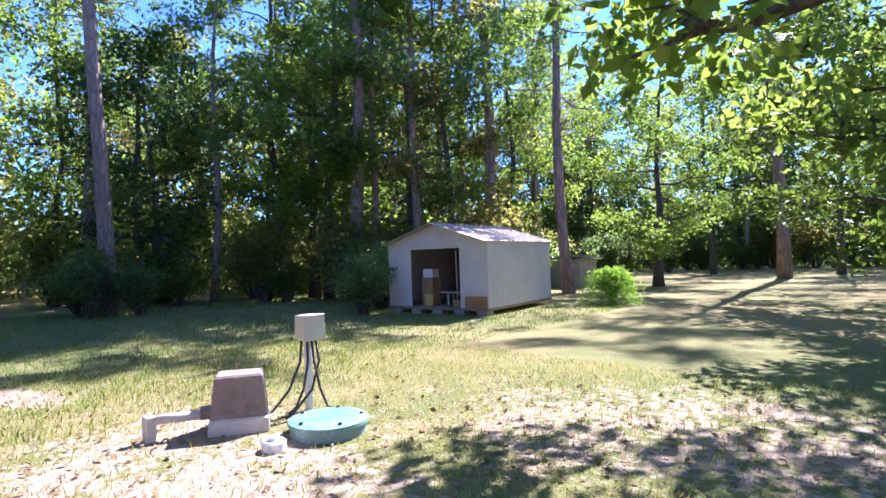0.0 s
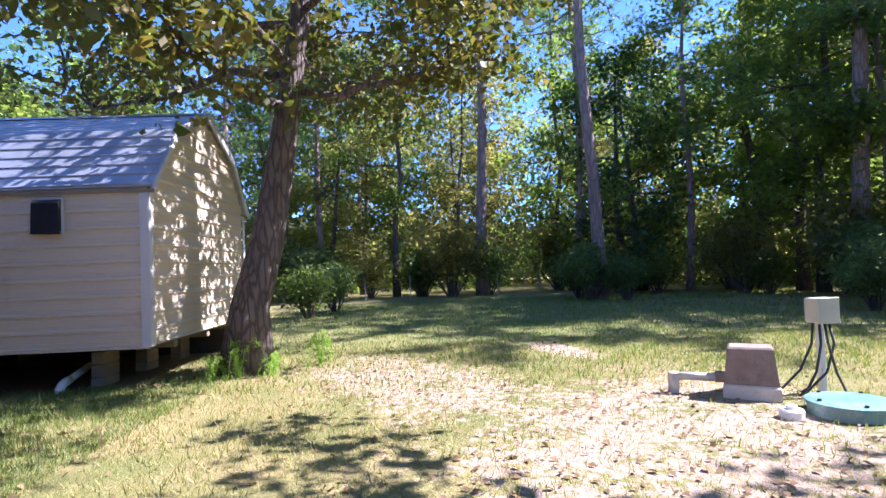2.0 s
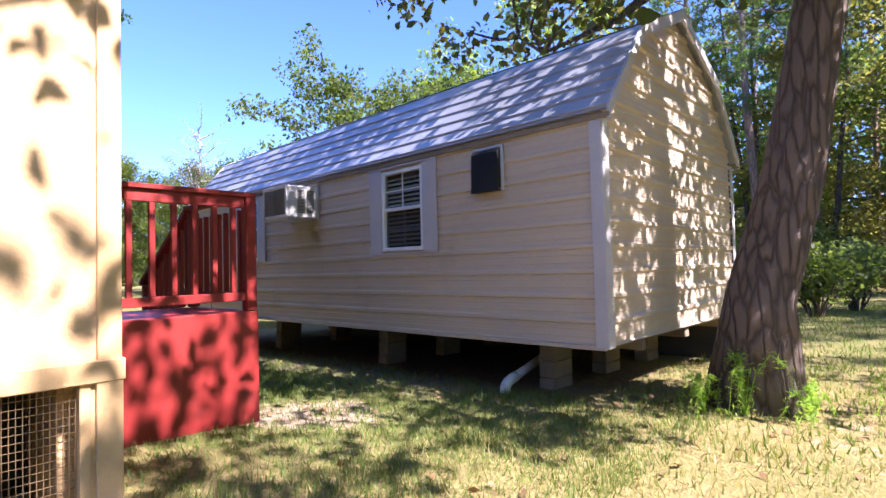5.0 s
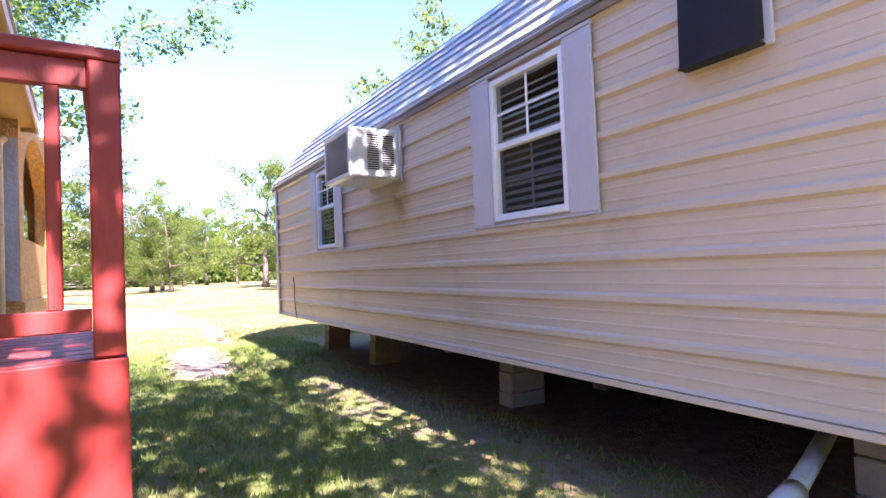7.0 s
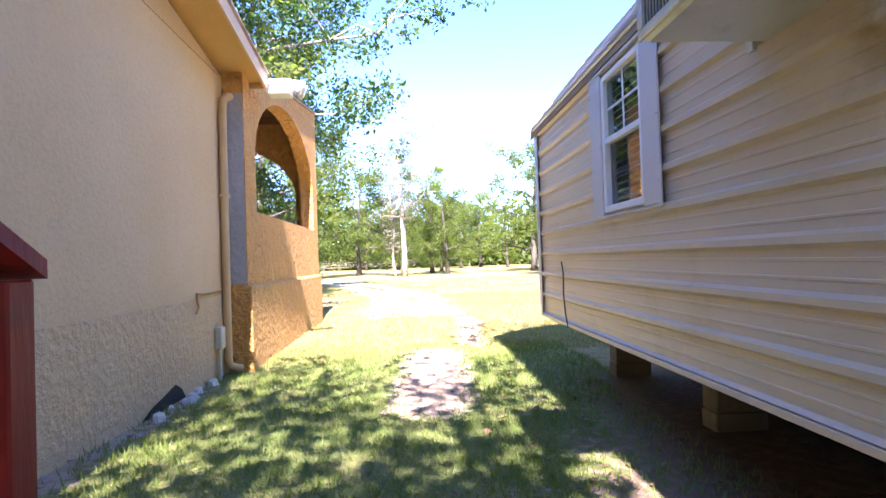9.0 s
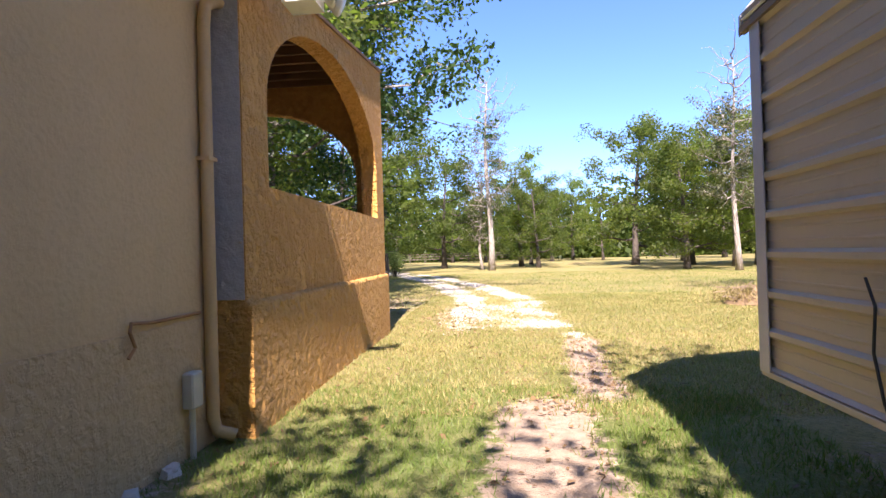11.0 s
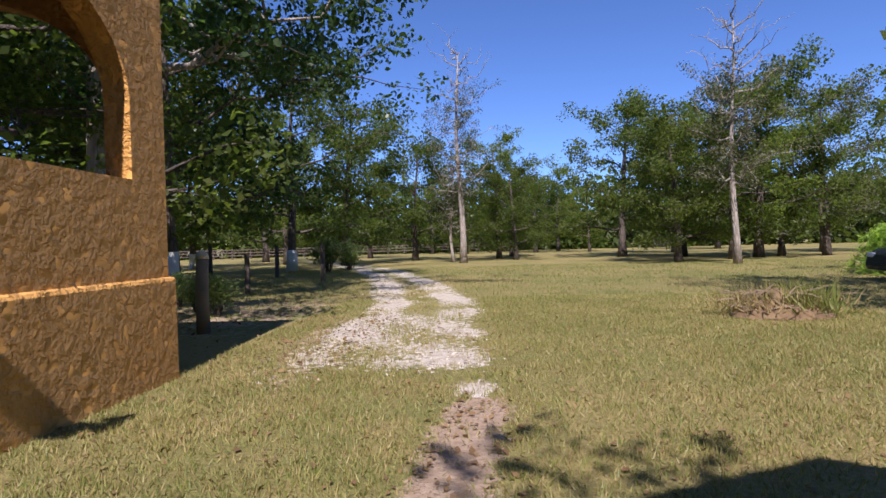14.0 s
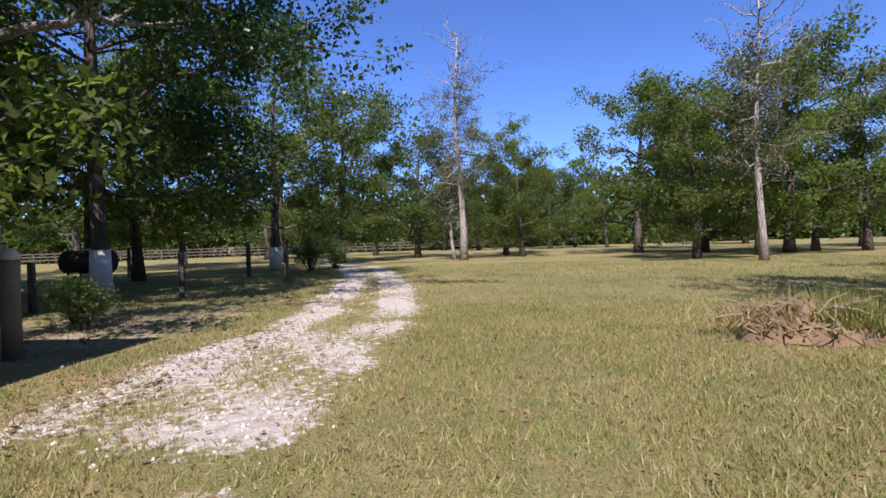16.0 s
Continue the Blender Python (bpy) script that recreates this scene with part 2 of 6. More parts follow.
M["concrete"] = surface("concrete_block", (0.30, 0.27, 0.23), (0.4, 0.37, 0.32), 0.92, 3, 70, 0.6, dirt=(0.2, 0.17, 0.13))
M["pier_block"] = surface("brown_pier_block", (0.27, 0.21, 0.14), (0.36, 0.29, 0.2), 0.92, 3, 70, 0.6, dirt=(0.17, 0.13, 0.09))
M["old_wood"] = surface("old_timber", (0.2, 0.15, 0.1), (0.3, 0.22, 0.14), 0.8, 2, 30, 0.4, stretch=(1, 0.15, 1))
M["pvc"] = surface("white_pvc", (0.72, 0.72, 0.7), (0.8, 0.8, 0.78), 0.35, 3, 60, 0.05, dirt=(0.45, 0.4, 0.32))
M["yellow_wall"] = stucco("yellow_painted_plaster", (0.60, 0.40, 0.19), (0.65, 0.45, 0.235), 26, 0.25, 0.012)
M["yellow_trim"] = surface("yellow_painted_board", (0.58, 0.38, 0.17), (0.65, 0.44, 0.22), 0.6, 1.2, 40, 0.2, dirt=(0.5, 0.36, 0.2))
M["soffit"] = surface("yellow_soffit_board", (0.55, 0.32, 0.10), (0.62, 0.38, 0.13), 0.65, 1.2, 30, 0.2)
M["porch_stucco"] = stucco("ochre_trowelled_stucco", (0.62, 0.31, 0.075), (0.70, 0.37, 0.10), 9.0, 0.9, 0.05)
M["plinth"] = stucco("ochre_plinth", (0.55, 0.37, 0.185), (0.61, 0.42, 0.22), 14.0, 0.5, 0.02)
M["grey_plaster"] = surface("grey_bare_plaster", (0.36, 0.34, 0.33), (0.44, 0.42, 0.4), 0.9, 1.5, 14, 0.8, depth=0.03)
M["brown_joist"] = surface("brown_stained_joist", (0.16, 0.085, 0.045), (0.22, 0.12, 0.06), 0.75, 2, 30, 0.3, stretch=(0.15, 1, 1))
M["red_paint"] = surface("barn_red_paint", (0.215, 0.018, 0.016), (0.27, 0.026, 0.022), 0.45, 1.4, 40, 0.25, dirt=(0.16, 0.025, 0.022), stretch=(1, 1, 0.2))
M["shed_metal"] = surface("faded_shed_metal", (0.52, 0.49, 0.45), (0.6, 0.57, 0.53), 0.5, 1.2, 30, 0.1, dirt=(0.42, 0.36, 0.28))
M["shed_rust"] = surface("rusty_shed_roof", (0.48, 0.44, 0.42), (0.42, 0.28, 0.2), 0.6, 1.1, 20, 0.2, dirt=(0.3, 0.13, 0.06))
M["rust"] = surface("rust", (0.32, 0.15, 0.06), (0.4, 0.2, 0.08), 0.85, 5, 40, 0.4)
M["brown_concrete"] = surface("stained_concrete", (0.20, 0.145, 0.11), (0.3, 0.23, 0.18), 0.9, 4, 40, 0.5, dirt=(0.12, 0.08, 0.06))
M["pale_concrete"] = surface("pale_concrete", (0.5, 0.44, 0.36), (0.6, 0.54, 0.45), 0.9, 4, 40, 0.5, dirt=(0.35, 0.25, 0.16))
# lid tone and pale blotches partly stand in for sun glare
M["green_lid"] = surface("green_plastic_lid", (0.12, 0.23, 0.20), (0.19, 0.31, 0.28), 0.4, 3, 40, 0.15, dirt=(0.42, 0.45, 0.42))
M["beige_box"] = surface("beige_plastic", (0.48, 0.45, 0.34), (0.54, 0.51, 0.4), 0.5, 4, 50, 0.1)
M["cable"] = surface("black_cable", (0.025, 0.025, 0.028), (0.04, 0.04, 0.04), 0.5, 6, 60, 0.1)
M["mesh_wire"] = surface("rusty_wire_mesh", (0.26, 0.18, 0.10), (0.34, 0.25, 0.14), 0.6, 5, 60, 0.1, metal=0.5)
M["paper"] = surface("torn_board", (0.6, 0.48, 0.34), (0.72, 0.62, 0.48), 0.9, 6, 30, 0.3)
M["brown_core"] = surface("brown_board_core", (0.24, 0.11, 0.04), (0.32, 0.16, 0.06), 0.9, 6, 40, 0.5)
M["red_plastic"] = surface("red_plastic", (0.45, 0.04, 0.02), (0.5, 0.06, 0.03), 0.4, 4, 40, 0.1)
M["blue_plastic"] = surface("blue_plastic", (0.03, 0.12, 0.26), (0.04, 0.16, 0.32), 0.4, 4, 40, 0.1)
M["white_plastic"] = surface("white_plastic", (0.72, 0.74, 0.78), (0.78, 0.8, 0.82), 0.4, 4, 40, 0.05)
M["cardboard"] = surface("cardboard", (0.30, 0.19, 0.09), (0.36, 0.23, 0.12), 0.85, 4, 40, 0.1)
M["yellow_bucket"] = surface("yellow_bucket", (0.55, 0.40, 0.10), (0.6, 0.45, 0.13), 0.5, 4, 40, 0.1)
M["car_paint"] = surface("dark_blue_car_paint", (0.015, 0.017, 0.04), (0.02, 0.022, 0.05), 0.18, 2, 80, 0.0, metal=0.3)
M["tyre"] = surface("tyre_rubber", (0.02, 0.02, 0.02), (0.03, 0.03, 0.03), 0.85, 4, 60, 0.3)
M["lamp_glass"] = glass("dark_car_glass", (0.15, 0.16, 0.17))
M["red_lens"] = surface("red_lens", (0.35, 0.01, 0.01), (0.4, 0.015, 0.012), 0.2, 6, 60, 0.02)
M["pine_bark"] = bark("pine_bark", (0.10, 0.065, 0.05), (0.27, 0.19, 0.155), 7)
M["oak_bark"] = bark("oak_bark", (0.022, 0.015, 0.012), (0.15, 0.112, 0.092), 11, 1.0)
M["dark_bark"] = bark("dark_bark", (0.03, 0.024, 0.02), (0.10, 0.08, 0.065), 9)
M["grey_bark"] = bark("bleached_bark", (0.15, 0.125, 0.105), (0.33, 0.29, 0.25), 8)
M["lime"] = surface("whitewash", (0.62, 0.6, 0.56), (0.7, 0.68, 0.64), 0.9, 3, 30, 0.4, dirt=(0.4, 0.36, 0.3))
M["oak_leaf"] = leaf_material("oak_leaves", [(0.0, (0.036, 0.058, 0.013)), (0.5, (0.078, 0.11, 0.026)), (0.8, (0.125, 0.145, 0.036)), (1.0, (0.18, 0.155, 0.045))], 0.58)
M["light_leaf"] = leaf_material("light_oak_leaves", [(0.0, (0.058, 0.095, 0.022)), (0.5, (0.125, 0.165, 0.042)), (0.85, (0.19, 0.205, 0.06)), (1.0, (0.28, 0.22, 0.08))], 0.74)
M["autumn_leaf"] = leaf_material("turning_oak_leaves", [(0.0, (0.035, 0.05, 0.012)), (0.45, (0.075, 0.095, 0.02)), (0.75, (0.15, 0.12, 0.03)), (1.0, (0.22, 0.14, 0.035))])
M["pine_needle"] = leaf_material("pine_needles", [(0.0, (0.035, 0.08, 0.032)), (0.5, (0.075, 0.13, 0.05)), (1.0, (0.15, 0.19, 0.085))], 0.6, 0.4)
M["brown_leaf"] = leaf_material("brown_understory_leaves", [(0.0, (0.07, 0.085, 0.03)), (0.5, (0.16, 0.15, 0.06)), (1.0, (0.30, 0.21, 0.10))], 0.74)
M["bush_leaf"] = leaf_material("bush_leaves", [(0.0, (0.05, 0.085, 0.032)), (0.5, (0.11, 0.15, 0.065)), (1.0, (0.24, 0.26, 0.15))], 0.68, 0.35)
M["dark_leaf"] = leaf_material("dark_evergreen_leaves", [(0.0, (0.02, 0.045, 0.014)), (0.6, (0.045, 0.085, 0.026)), (1.0, (0.09, 0.13, 0.045))], 0.5, 0.35)
M["fern_leaf"] = leaf_material("bright_feathery_leaves", [(0.0, (0.14, 0.23, 0.035)), (0.5, (0.24, 0.36, 0.06)), (1.0, (0.36, 0.46, 0.10))], 0.5)
M["grey_twig"] = leaf_material("dry_grey_foliage", [(0.0, (0.06, 0.072, 0.035)), (0.5, (0.10, 0.11, 0.055)), (1.0, (0.15, 0.135, 0.08))], 0.3)
M["grass"] = leaf_material("grass_blades", [(0.0, (0.085, 0.13, 0.028)), (0.4, (0.17, 0.195, 0.05)), (0.65, (0.31, 0.275, 0.105)), (1.0, (0.5, 0.39, 0.2))], 0.3, 0.5, 0.5)
M["yard_grass"] = leaf_material("green_yard_grass", [(0.0, (0.07, 0.12, 0.022)), (0.5, (0.12, 0.175, 0.035)), (0.85, (0.19, 0.21, 0.06)), (1.0, (0.36, 0.3, 0.13))], 0.3, 0.5, 0.5)
M["litter"] = leaf_material("fallen_leaves", [(0.0, (0.10, 0.055, 0.025)), (0.5, (0.2, 0.12, 0.055)), (1.0, (0.34, 0.25, 0.14))], 0.1, 0.8, 2)
M["dry_stalk"] = leaf_material("dry_stalks", [(0.0, (0.16, 0.12, 0.05)), (0.5, (0.27, 0.21, 0.09)), (1.0, (0.36, 0.29, 0.14))], 0.2, 0.7, 2)
M["far_forest"] = surface("far_forest", (0.15, 0.17, 0.085), (0.23, 0.23, 0.12), 0.95, 0.35, 2.2, 0.0, fine_amount=0.6, dirt=(0.06, 0.08, 0.035))
M["mound"] = surface("dry_soil_mound", (0.15, 0.095, 0.05), (0.22, 0.15, 0.08), 0.95, 3, 20, 0.6, dirt=(0.16, 0.10, 0.05))


def stain_siding(mt):
    """A brown run-off stain on the cladding under the air conditioner."""
    nt = mt.node_tree
    bs = nt.nodes["Principled BSDF"]
    old = bs.inputs["Base Color"].links[0].from_socket
    tc = nt.nodes.new("ShaderNodeTexCoord")
    sp = nt.nodes.new("ShaderNodeSeparateXYZ")
    nt.links.new(tc.outputs["Object"], sp.inputs[0])
    across = mathn(nt, "SUBTRACT", 1.0, mathn(nt, "DIVIDE", mathn(nt, "ABSOLUTE", mathn(nt, "SUBTRACT", sp.outputs["Y"], 9.0)), 0.26), True)
    down = mathn(nt, "SUBTRACT", 1.0, mathn(nt, "DIVIDE", mathn(nt, "ABSOLUTE", mathn(nt, "SUBTRACT", sp.outputs["Z"], 2.02)), 0.36), True)
    near = mathn(nt, "LESS_THAN", sp.outputs["X"], 8.7)
    n = ramp_fac(nt, noise_at(nt, tc.outputs["Object"], 5, 4, 0.6), 0.25, 0.6)
    f = mathn(nt, "MULTIPLY", mathn(nt, "MULTIPLY", mathn(nt, "MULTIPLY", across, down), near), n)
    nt.links.new(mixed(nt, mathn(nt, "MULTIPLY", f, 1.4, True), old, (0.33, 0.235, 0.10)), bs.inputs["Base Color"])


stain_siding(M["siding"])


# ---------- ground ----------
def gh(x, y):
    """Height of the ground: a low rise by the house, small swells elsewhere."""
    x, y = np.asarray(x, dtype=float), np.asarray(y, dtype=float)
    h = 0.25 * np.exp(-((x - 4.4) / 3.6) ** 2 - ((y - 6.5) / 4.2) ** 2)
    return h + 0.015 * np.sin(x * 1.3 + 0.4) * np.cos(y * 1.1) - 0.012


def gz(x, y):
    return float(gh(x, y))


def blob(x, y, cx, cy, rx, ry, turn=0.0):
    c, s = math.cos(turn), math.sin(turn)
    u, v = (x - cx) * c + (y - cy) * s, -(x - cx) * s + (y - cy) * c
    return np.clip(1.6 - 1.3 * np.sqrt((u / rx) ** 2 + (v / ry) ** 2), 0, 1)


def lane(x, y, pts, half):
    """Closeness to a polyline: 1 on it, 0 beyond about its half width."""
    best = np.full(x.shape, 1e9)
    for (ax, ay), (bx, by) in zip(pts, pts[1:]):
        t = np.clip(((x - ax) * (bx - ax) + (y - ay) * (by - ay)) / ((bx - ax) ** 2 + (by - ay) ** 2), 0, 1)
        best = np.minimum(best, np.hypot(x - ax - t * (bx - ax), y - ay - t * (by - ay)))
    return np.clip(1.5 - best / half, 0, 1)


TRACK = [(7.3, 20.2), (7.2, 23), (7.0, 27), (5.7, 33), (4.4, 38), (2.6, 43.5), (0.2, 49), (-4, 58), (-10, 70)]


def soil(x, y):
    """How bare the brown soil is, 0 to 1."""
    d = lane(x, y, [(7.25, 12.4), (7.5, 15.2)], 0.42)
    d = np.maximum(d, lane(x, y, [(8.1, 15.7), (8.14, 16.9), (8.38, 19.0)], 0.27) * 0.95)
    d = np.maximum(d, 0.62 * blob(x, y, 5.5, -1.6, 4.2, 2.6, -0.5))
    d = np.maximum(d, 0.60 * blob(x, y, 8.6, 0.8, 3.6, 1.8, 0.5))
    d = np.maximum(d, 0.85 * blob(x, y, 10.8, -1.9, 1.5, 0.5, 0.3))
    d = np.maximum(d, 0.55 * blob(x, y, 3.2, -5.5, 3.5, 2.2, 0.2))
    d = np.maximum(d, 0.9 * blob(x, y, 10.0, 9.0, 2.3, 5.5))
    d = np.maximum(d, 0.62 * blob(x, y, 6.7, 6.2, 0.9, 0.8))
    d = np.maximum(d, 0.7 * blob(x, y, 4.75, 9.5, 0.5, 5.5))
    d = np.maximum(d, 0.5 * blob(x, y, 3.0, 25.5, 3.6, 4.5))
    d = np.maximum(d, 0.6 * blob(x, y, 6.2, 22.5, 0.8, 4.0))
    return d


def gravel(x, y):
    """How much pale gravel shows, 0 to 1: a track with two worn lanes."""
    left = [(px - 0.75, py) for px, py in TRACK]
    right = [(px + 0.75, py) for px, py in TRACK]
    g = np.maximum(lane(x, y, left, 0.55), lane(x, y, right, 0.5))
    g = np.maximum(g, 0.78 * lane(x, y, TRACK, 0.9) * np.clip((27 - y) / 3, 0.6, 1))
    g = g * (0.78 + 0.3 * np.sin(x * 2.3 + 1.4 * np.sin(y * 1.1)) * np.sin(y * 1.7 + x))
    g = g * np.clip((y - 19.7) / 1.0, 0, 1)
    return np.maximum(g, 0.75 * blob(x, y, 8.35, 19.5, 0.28, 0.42))


def shade_side(x, y):
    """How green and dark the turf is: the narrow yard between the walls and under trees."""
    return np.clip(blob(x, y, 7.2, 11.0, 2.6, 6.0) + 0.7 * blob(x, y, 20.0, -2.0, 12.0, 7.0) + 0.8 * blob(x, y, 1.5, -7.0, 5.0, 5.0), 0, 1)


def dark_earth(x, y):
    """How much darker brown the earth is under the cabin, 0 to 1."""
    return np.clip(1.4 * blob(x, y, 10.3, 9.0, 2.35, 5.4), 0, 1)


def axis(lo, hi, fine_lo, fine_hi, step):
    out = list(np.arange(fine_lo, fine_hi + step / 2, step))
    d, at = step, out[-1]
    while at < hi:
        d *= 1.16
        at += d
        out.append(at)
    d, at, low = step, out[0], []
    while at > lo:
        d *= 1.16
        at -= d
        low.append(at)
    return np.array(low[::-1] + out)


def build_ground():
    xs, ys = axis(-900, 900, -1.0, 14.0, 0.14), axis(-900, 1500, -7.0, 34.0, 0.14)
    gx, gy = np.meshgrid(xs, ys, indexing="ij")
    co = np.stack([gx, gy, gh(gx, gy)], -1).reshape(-1, 3)
    nx, ny = len(xs), len(ys)
    i = np.arange((nx - 1) * (ny - 1))
    a = (i // (ny - 1)) * ny + i % (ny - 1)
    me = raw_mesh("ground", co, np.stack([a, a + ny, a + ny + 1, a + 1], -1).ravel(), 4)
    me.polygons.foreach_set("use_smooth", [True] * len(me.polygons))
    fx, fy = gx.ravel(), gy.ravel()
    attr = me.color_attributes.new("cover", "FLOAT_COLOR", "POINT")
    attr.data.foreach_set("color", np.stack([soil(fx, fy), gravel(fx, fy), shade_side(fx, fy), dark_earth(fx, fy)], -1).astype(np.float32).ravel())
    mt, nt, bs = blank("ground_cover")
    at = nt.nodes.new("ShaderNodeAttribute")
    at.attribute_name = "cover"
    sep = nt.nodes.new("ShaderNodeSeparateColor")
    nt.links.new(at.outputs["Color"], sep.inputs["Color"])
    pos = nt.nodes.new("ShaderNodeNewGeometry").outputs["Position"]
    patch, mid, fine, grain = noise_at(nt, pos, 0.22, 5), noise_at(nt, pos, 1.6, 5, 0.6), noise_at(nt, pos, 9, 5, 0.65), noise_at(nt, pos, 55, 4, 0.7)
    tuft = noise_at(nt, pos, 24, 3, 0.7)
    turf = mixed(nt, ramp_fac(nt, patch, 0.35, 0.62), (0.34, 0.265, 0.11), (0.18, 0.185, 0.058))
    turf = mixed(nt, mathn(nt, "MULTIPLY", ramp_fac(nt, mid, 0.45, 0.7), 0.6), turf, (0.40, 0.28, 0.135))
    turf = mixed(nt, sep.outputs["Blue"], turf, mixed(nt, ramp_fac(nt, mid, 0.4, 0.7), (0.11, 0.155, 0.04), (0.22, 0.21, 0.08)))
    turf = mixed(nt, mathn(nt, "MULTIPLY", ramp_fac(nt, tuft, 0.42, 0.62), 0.5), turf, (0.12, 0.12, 0.04))
    turf = mixed(nt, mathn(nt, "MULTIPLY", ramp_fac(nt, grain, 0.55, 0.75), 0.45), turf, (0.5, 0.43, 0.23))
    earth = mixed(nt, ramp_fac(nt, fine, 0.35, 0.7), (0.34, 0.245, 0.17), (0.48, 0.37, 0.27))
    earth = mixed(nt, mathn(nt, "MULTIPLY", ramp_fac(nt, grain, 0.5, 0.7), 0.4), earth, (0.2, 0.13, 0.08))
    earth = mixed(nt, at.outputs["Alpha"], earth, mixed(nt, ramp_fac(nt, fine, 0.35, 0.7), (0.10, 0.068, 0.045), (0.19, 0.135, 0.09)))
    stone = mixed(nt, ramp_fac(nt, fine, 0.3, 0.62), (0.38, 0.31, 0.22), (0.63, 0.58, 0.50))
    stone = mixed(nt, mathn(nt, "MULTIPLY", ramp_fac(nt, mid, 0.55, 0.72), 0.7), stone, (0.28, 0.19, 0.10))
    edge = mathn(nt, "ADD", mathn(nt, "MULTIPLY", mathn(nt, "SUBTRACT", fine, 0.5), 1.5), mathn(nt, "MULTIPLY", mathn(nt, "SUBTRACT", mid, 0.5), 0.9))
    f1 = ramp_fac(nt, mathn(nt, "ADD", sep.outputs["Red"], edge), 0.42, 0.62)
    f2 = ramp_fac(nt, mathn(nt, "ADD", sep.outputs["Green"], edge), 0.45, 0.65)
    col = mixed(nt, f2, mixed(nt, f1, turf, earth), stone)
    nt.links.new(col, bs.inputs["Base Color"])
    bs.inputs["Roughness"].default_value, bs.inputs["Specular IOR Level"].default_value = 0.95, 0.15
    bp = nt.nodes.new("ShaderNodeBump")
    bp.inputs["Strength"].default_value, bp.inputs["Distance"].default_value = 0.8, 0.05
    nt.links.new(mathn(nt, "ADD", tuft, mathn(nt, "MULTIPLY", grain, 0.6)), bp.inputs["Height"])
    nt.links.new(bp.outputs["Normal"], bs.inputs["Normal"])
    me.materials.append(mt)
    tagged(new("ground", me), "mown patchy lawn with bare soil and a gravel track", "ground", kind="structure")


build_ground()


# ---------- the cabin: metal-clad, gambrel roof, on piers ----------
CX0, CX1, CY0, CY1, CZ0, CEAVE = 8.57, 12.55, 4.33, 13.75, 0.66, 2.86
RIB = 0.235
CABIN_TURN = Matrix.Translation((8.57, 4.33, 0)) @ pose(0, 0, 0, 0, 0, -0.7) @ Matrix.Translation((-8.57, -4.33, 0))     # the cabin stands slightly askew
WIN = [(7.05, 0.385, 1.66, 2.70), (11.13, 0.36, 1.65, 2.70)]     # middle, half width, sill, head


def rib_profile(z0, z1):
    """Points (z, out) of ribbed cladding between two heights."""
    out = [(z0, 0.0)]
    k = math.floor((z0 - CZ0) / RIB) - 1
    while CZ0 + k * RIB < z1:
        base = CZ0 + k * RIB
        for dz, o in ((-0.034, 0.0), (-0.016, 0.027), (0.016, 0.027), (0.034, 0.0), (0.074, 0.0), (0.078, 0.004), (0.088, 0.004), (0.092, 0.0), (0.148, 0.0), (0.152, 0.004), (0.162, 0.004), (0.166, 0.0)):
            if z0 < base + dz < z1:
                out.append((base + dz, o))
        k += 1
    return out + [(z1, 0.0)]


def cladding(shape, spans, place):
    """Ribbed sheets: spans of (s0, s1, z0, z1); place(s, out, z)."""
    for s0, s1, z0, z1 in spans:
        pr = rib_profile(z0, z1)
        pts = [place(s0, o, z) for z, o in pr] + [place(s1, o, z) for z, o in pr]
        n = len(pr)
        shape.add(pts, [(i, n + i, n + i + 1, i + 1) for i in range(n - 1)])
    return shape


KNEE = (0.80, 3.80)      # in from the side, height
PEAK_Z = 4.34
CMID = (CX0 + CX1) / 2


def gable_half(z):
    """Half width of the gable at a height."""
    half = (CX1 - CX0) / 2
    if z <= CEAVE:
        return half
    if z <= KNEE[1]:
        return half - KNEE[0] * (z - CEAVE) / (KNEE[1] - CEAVE)
    return max(0.0, (half - KNEE[0]) * (PEAK_Z - z) / (PEAK_Z - KNEE[1]))


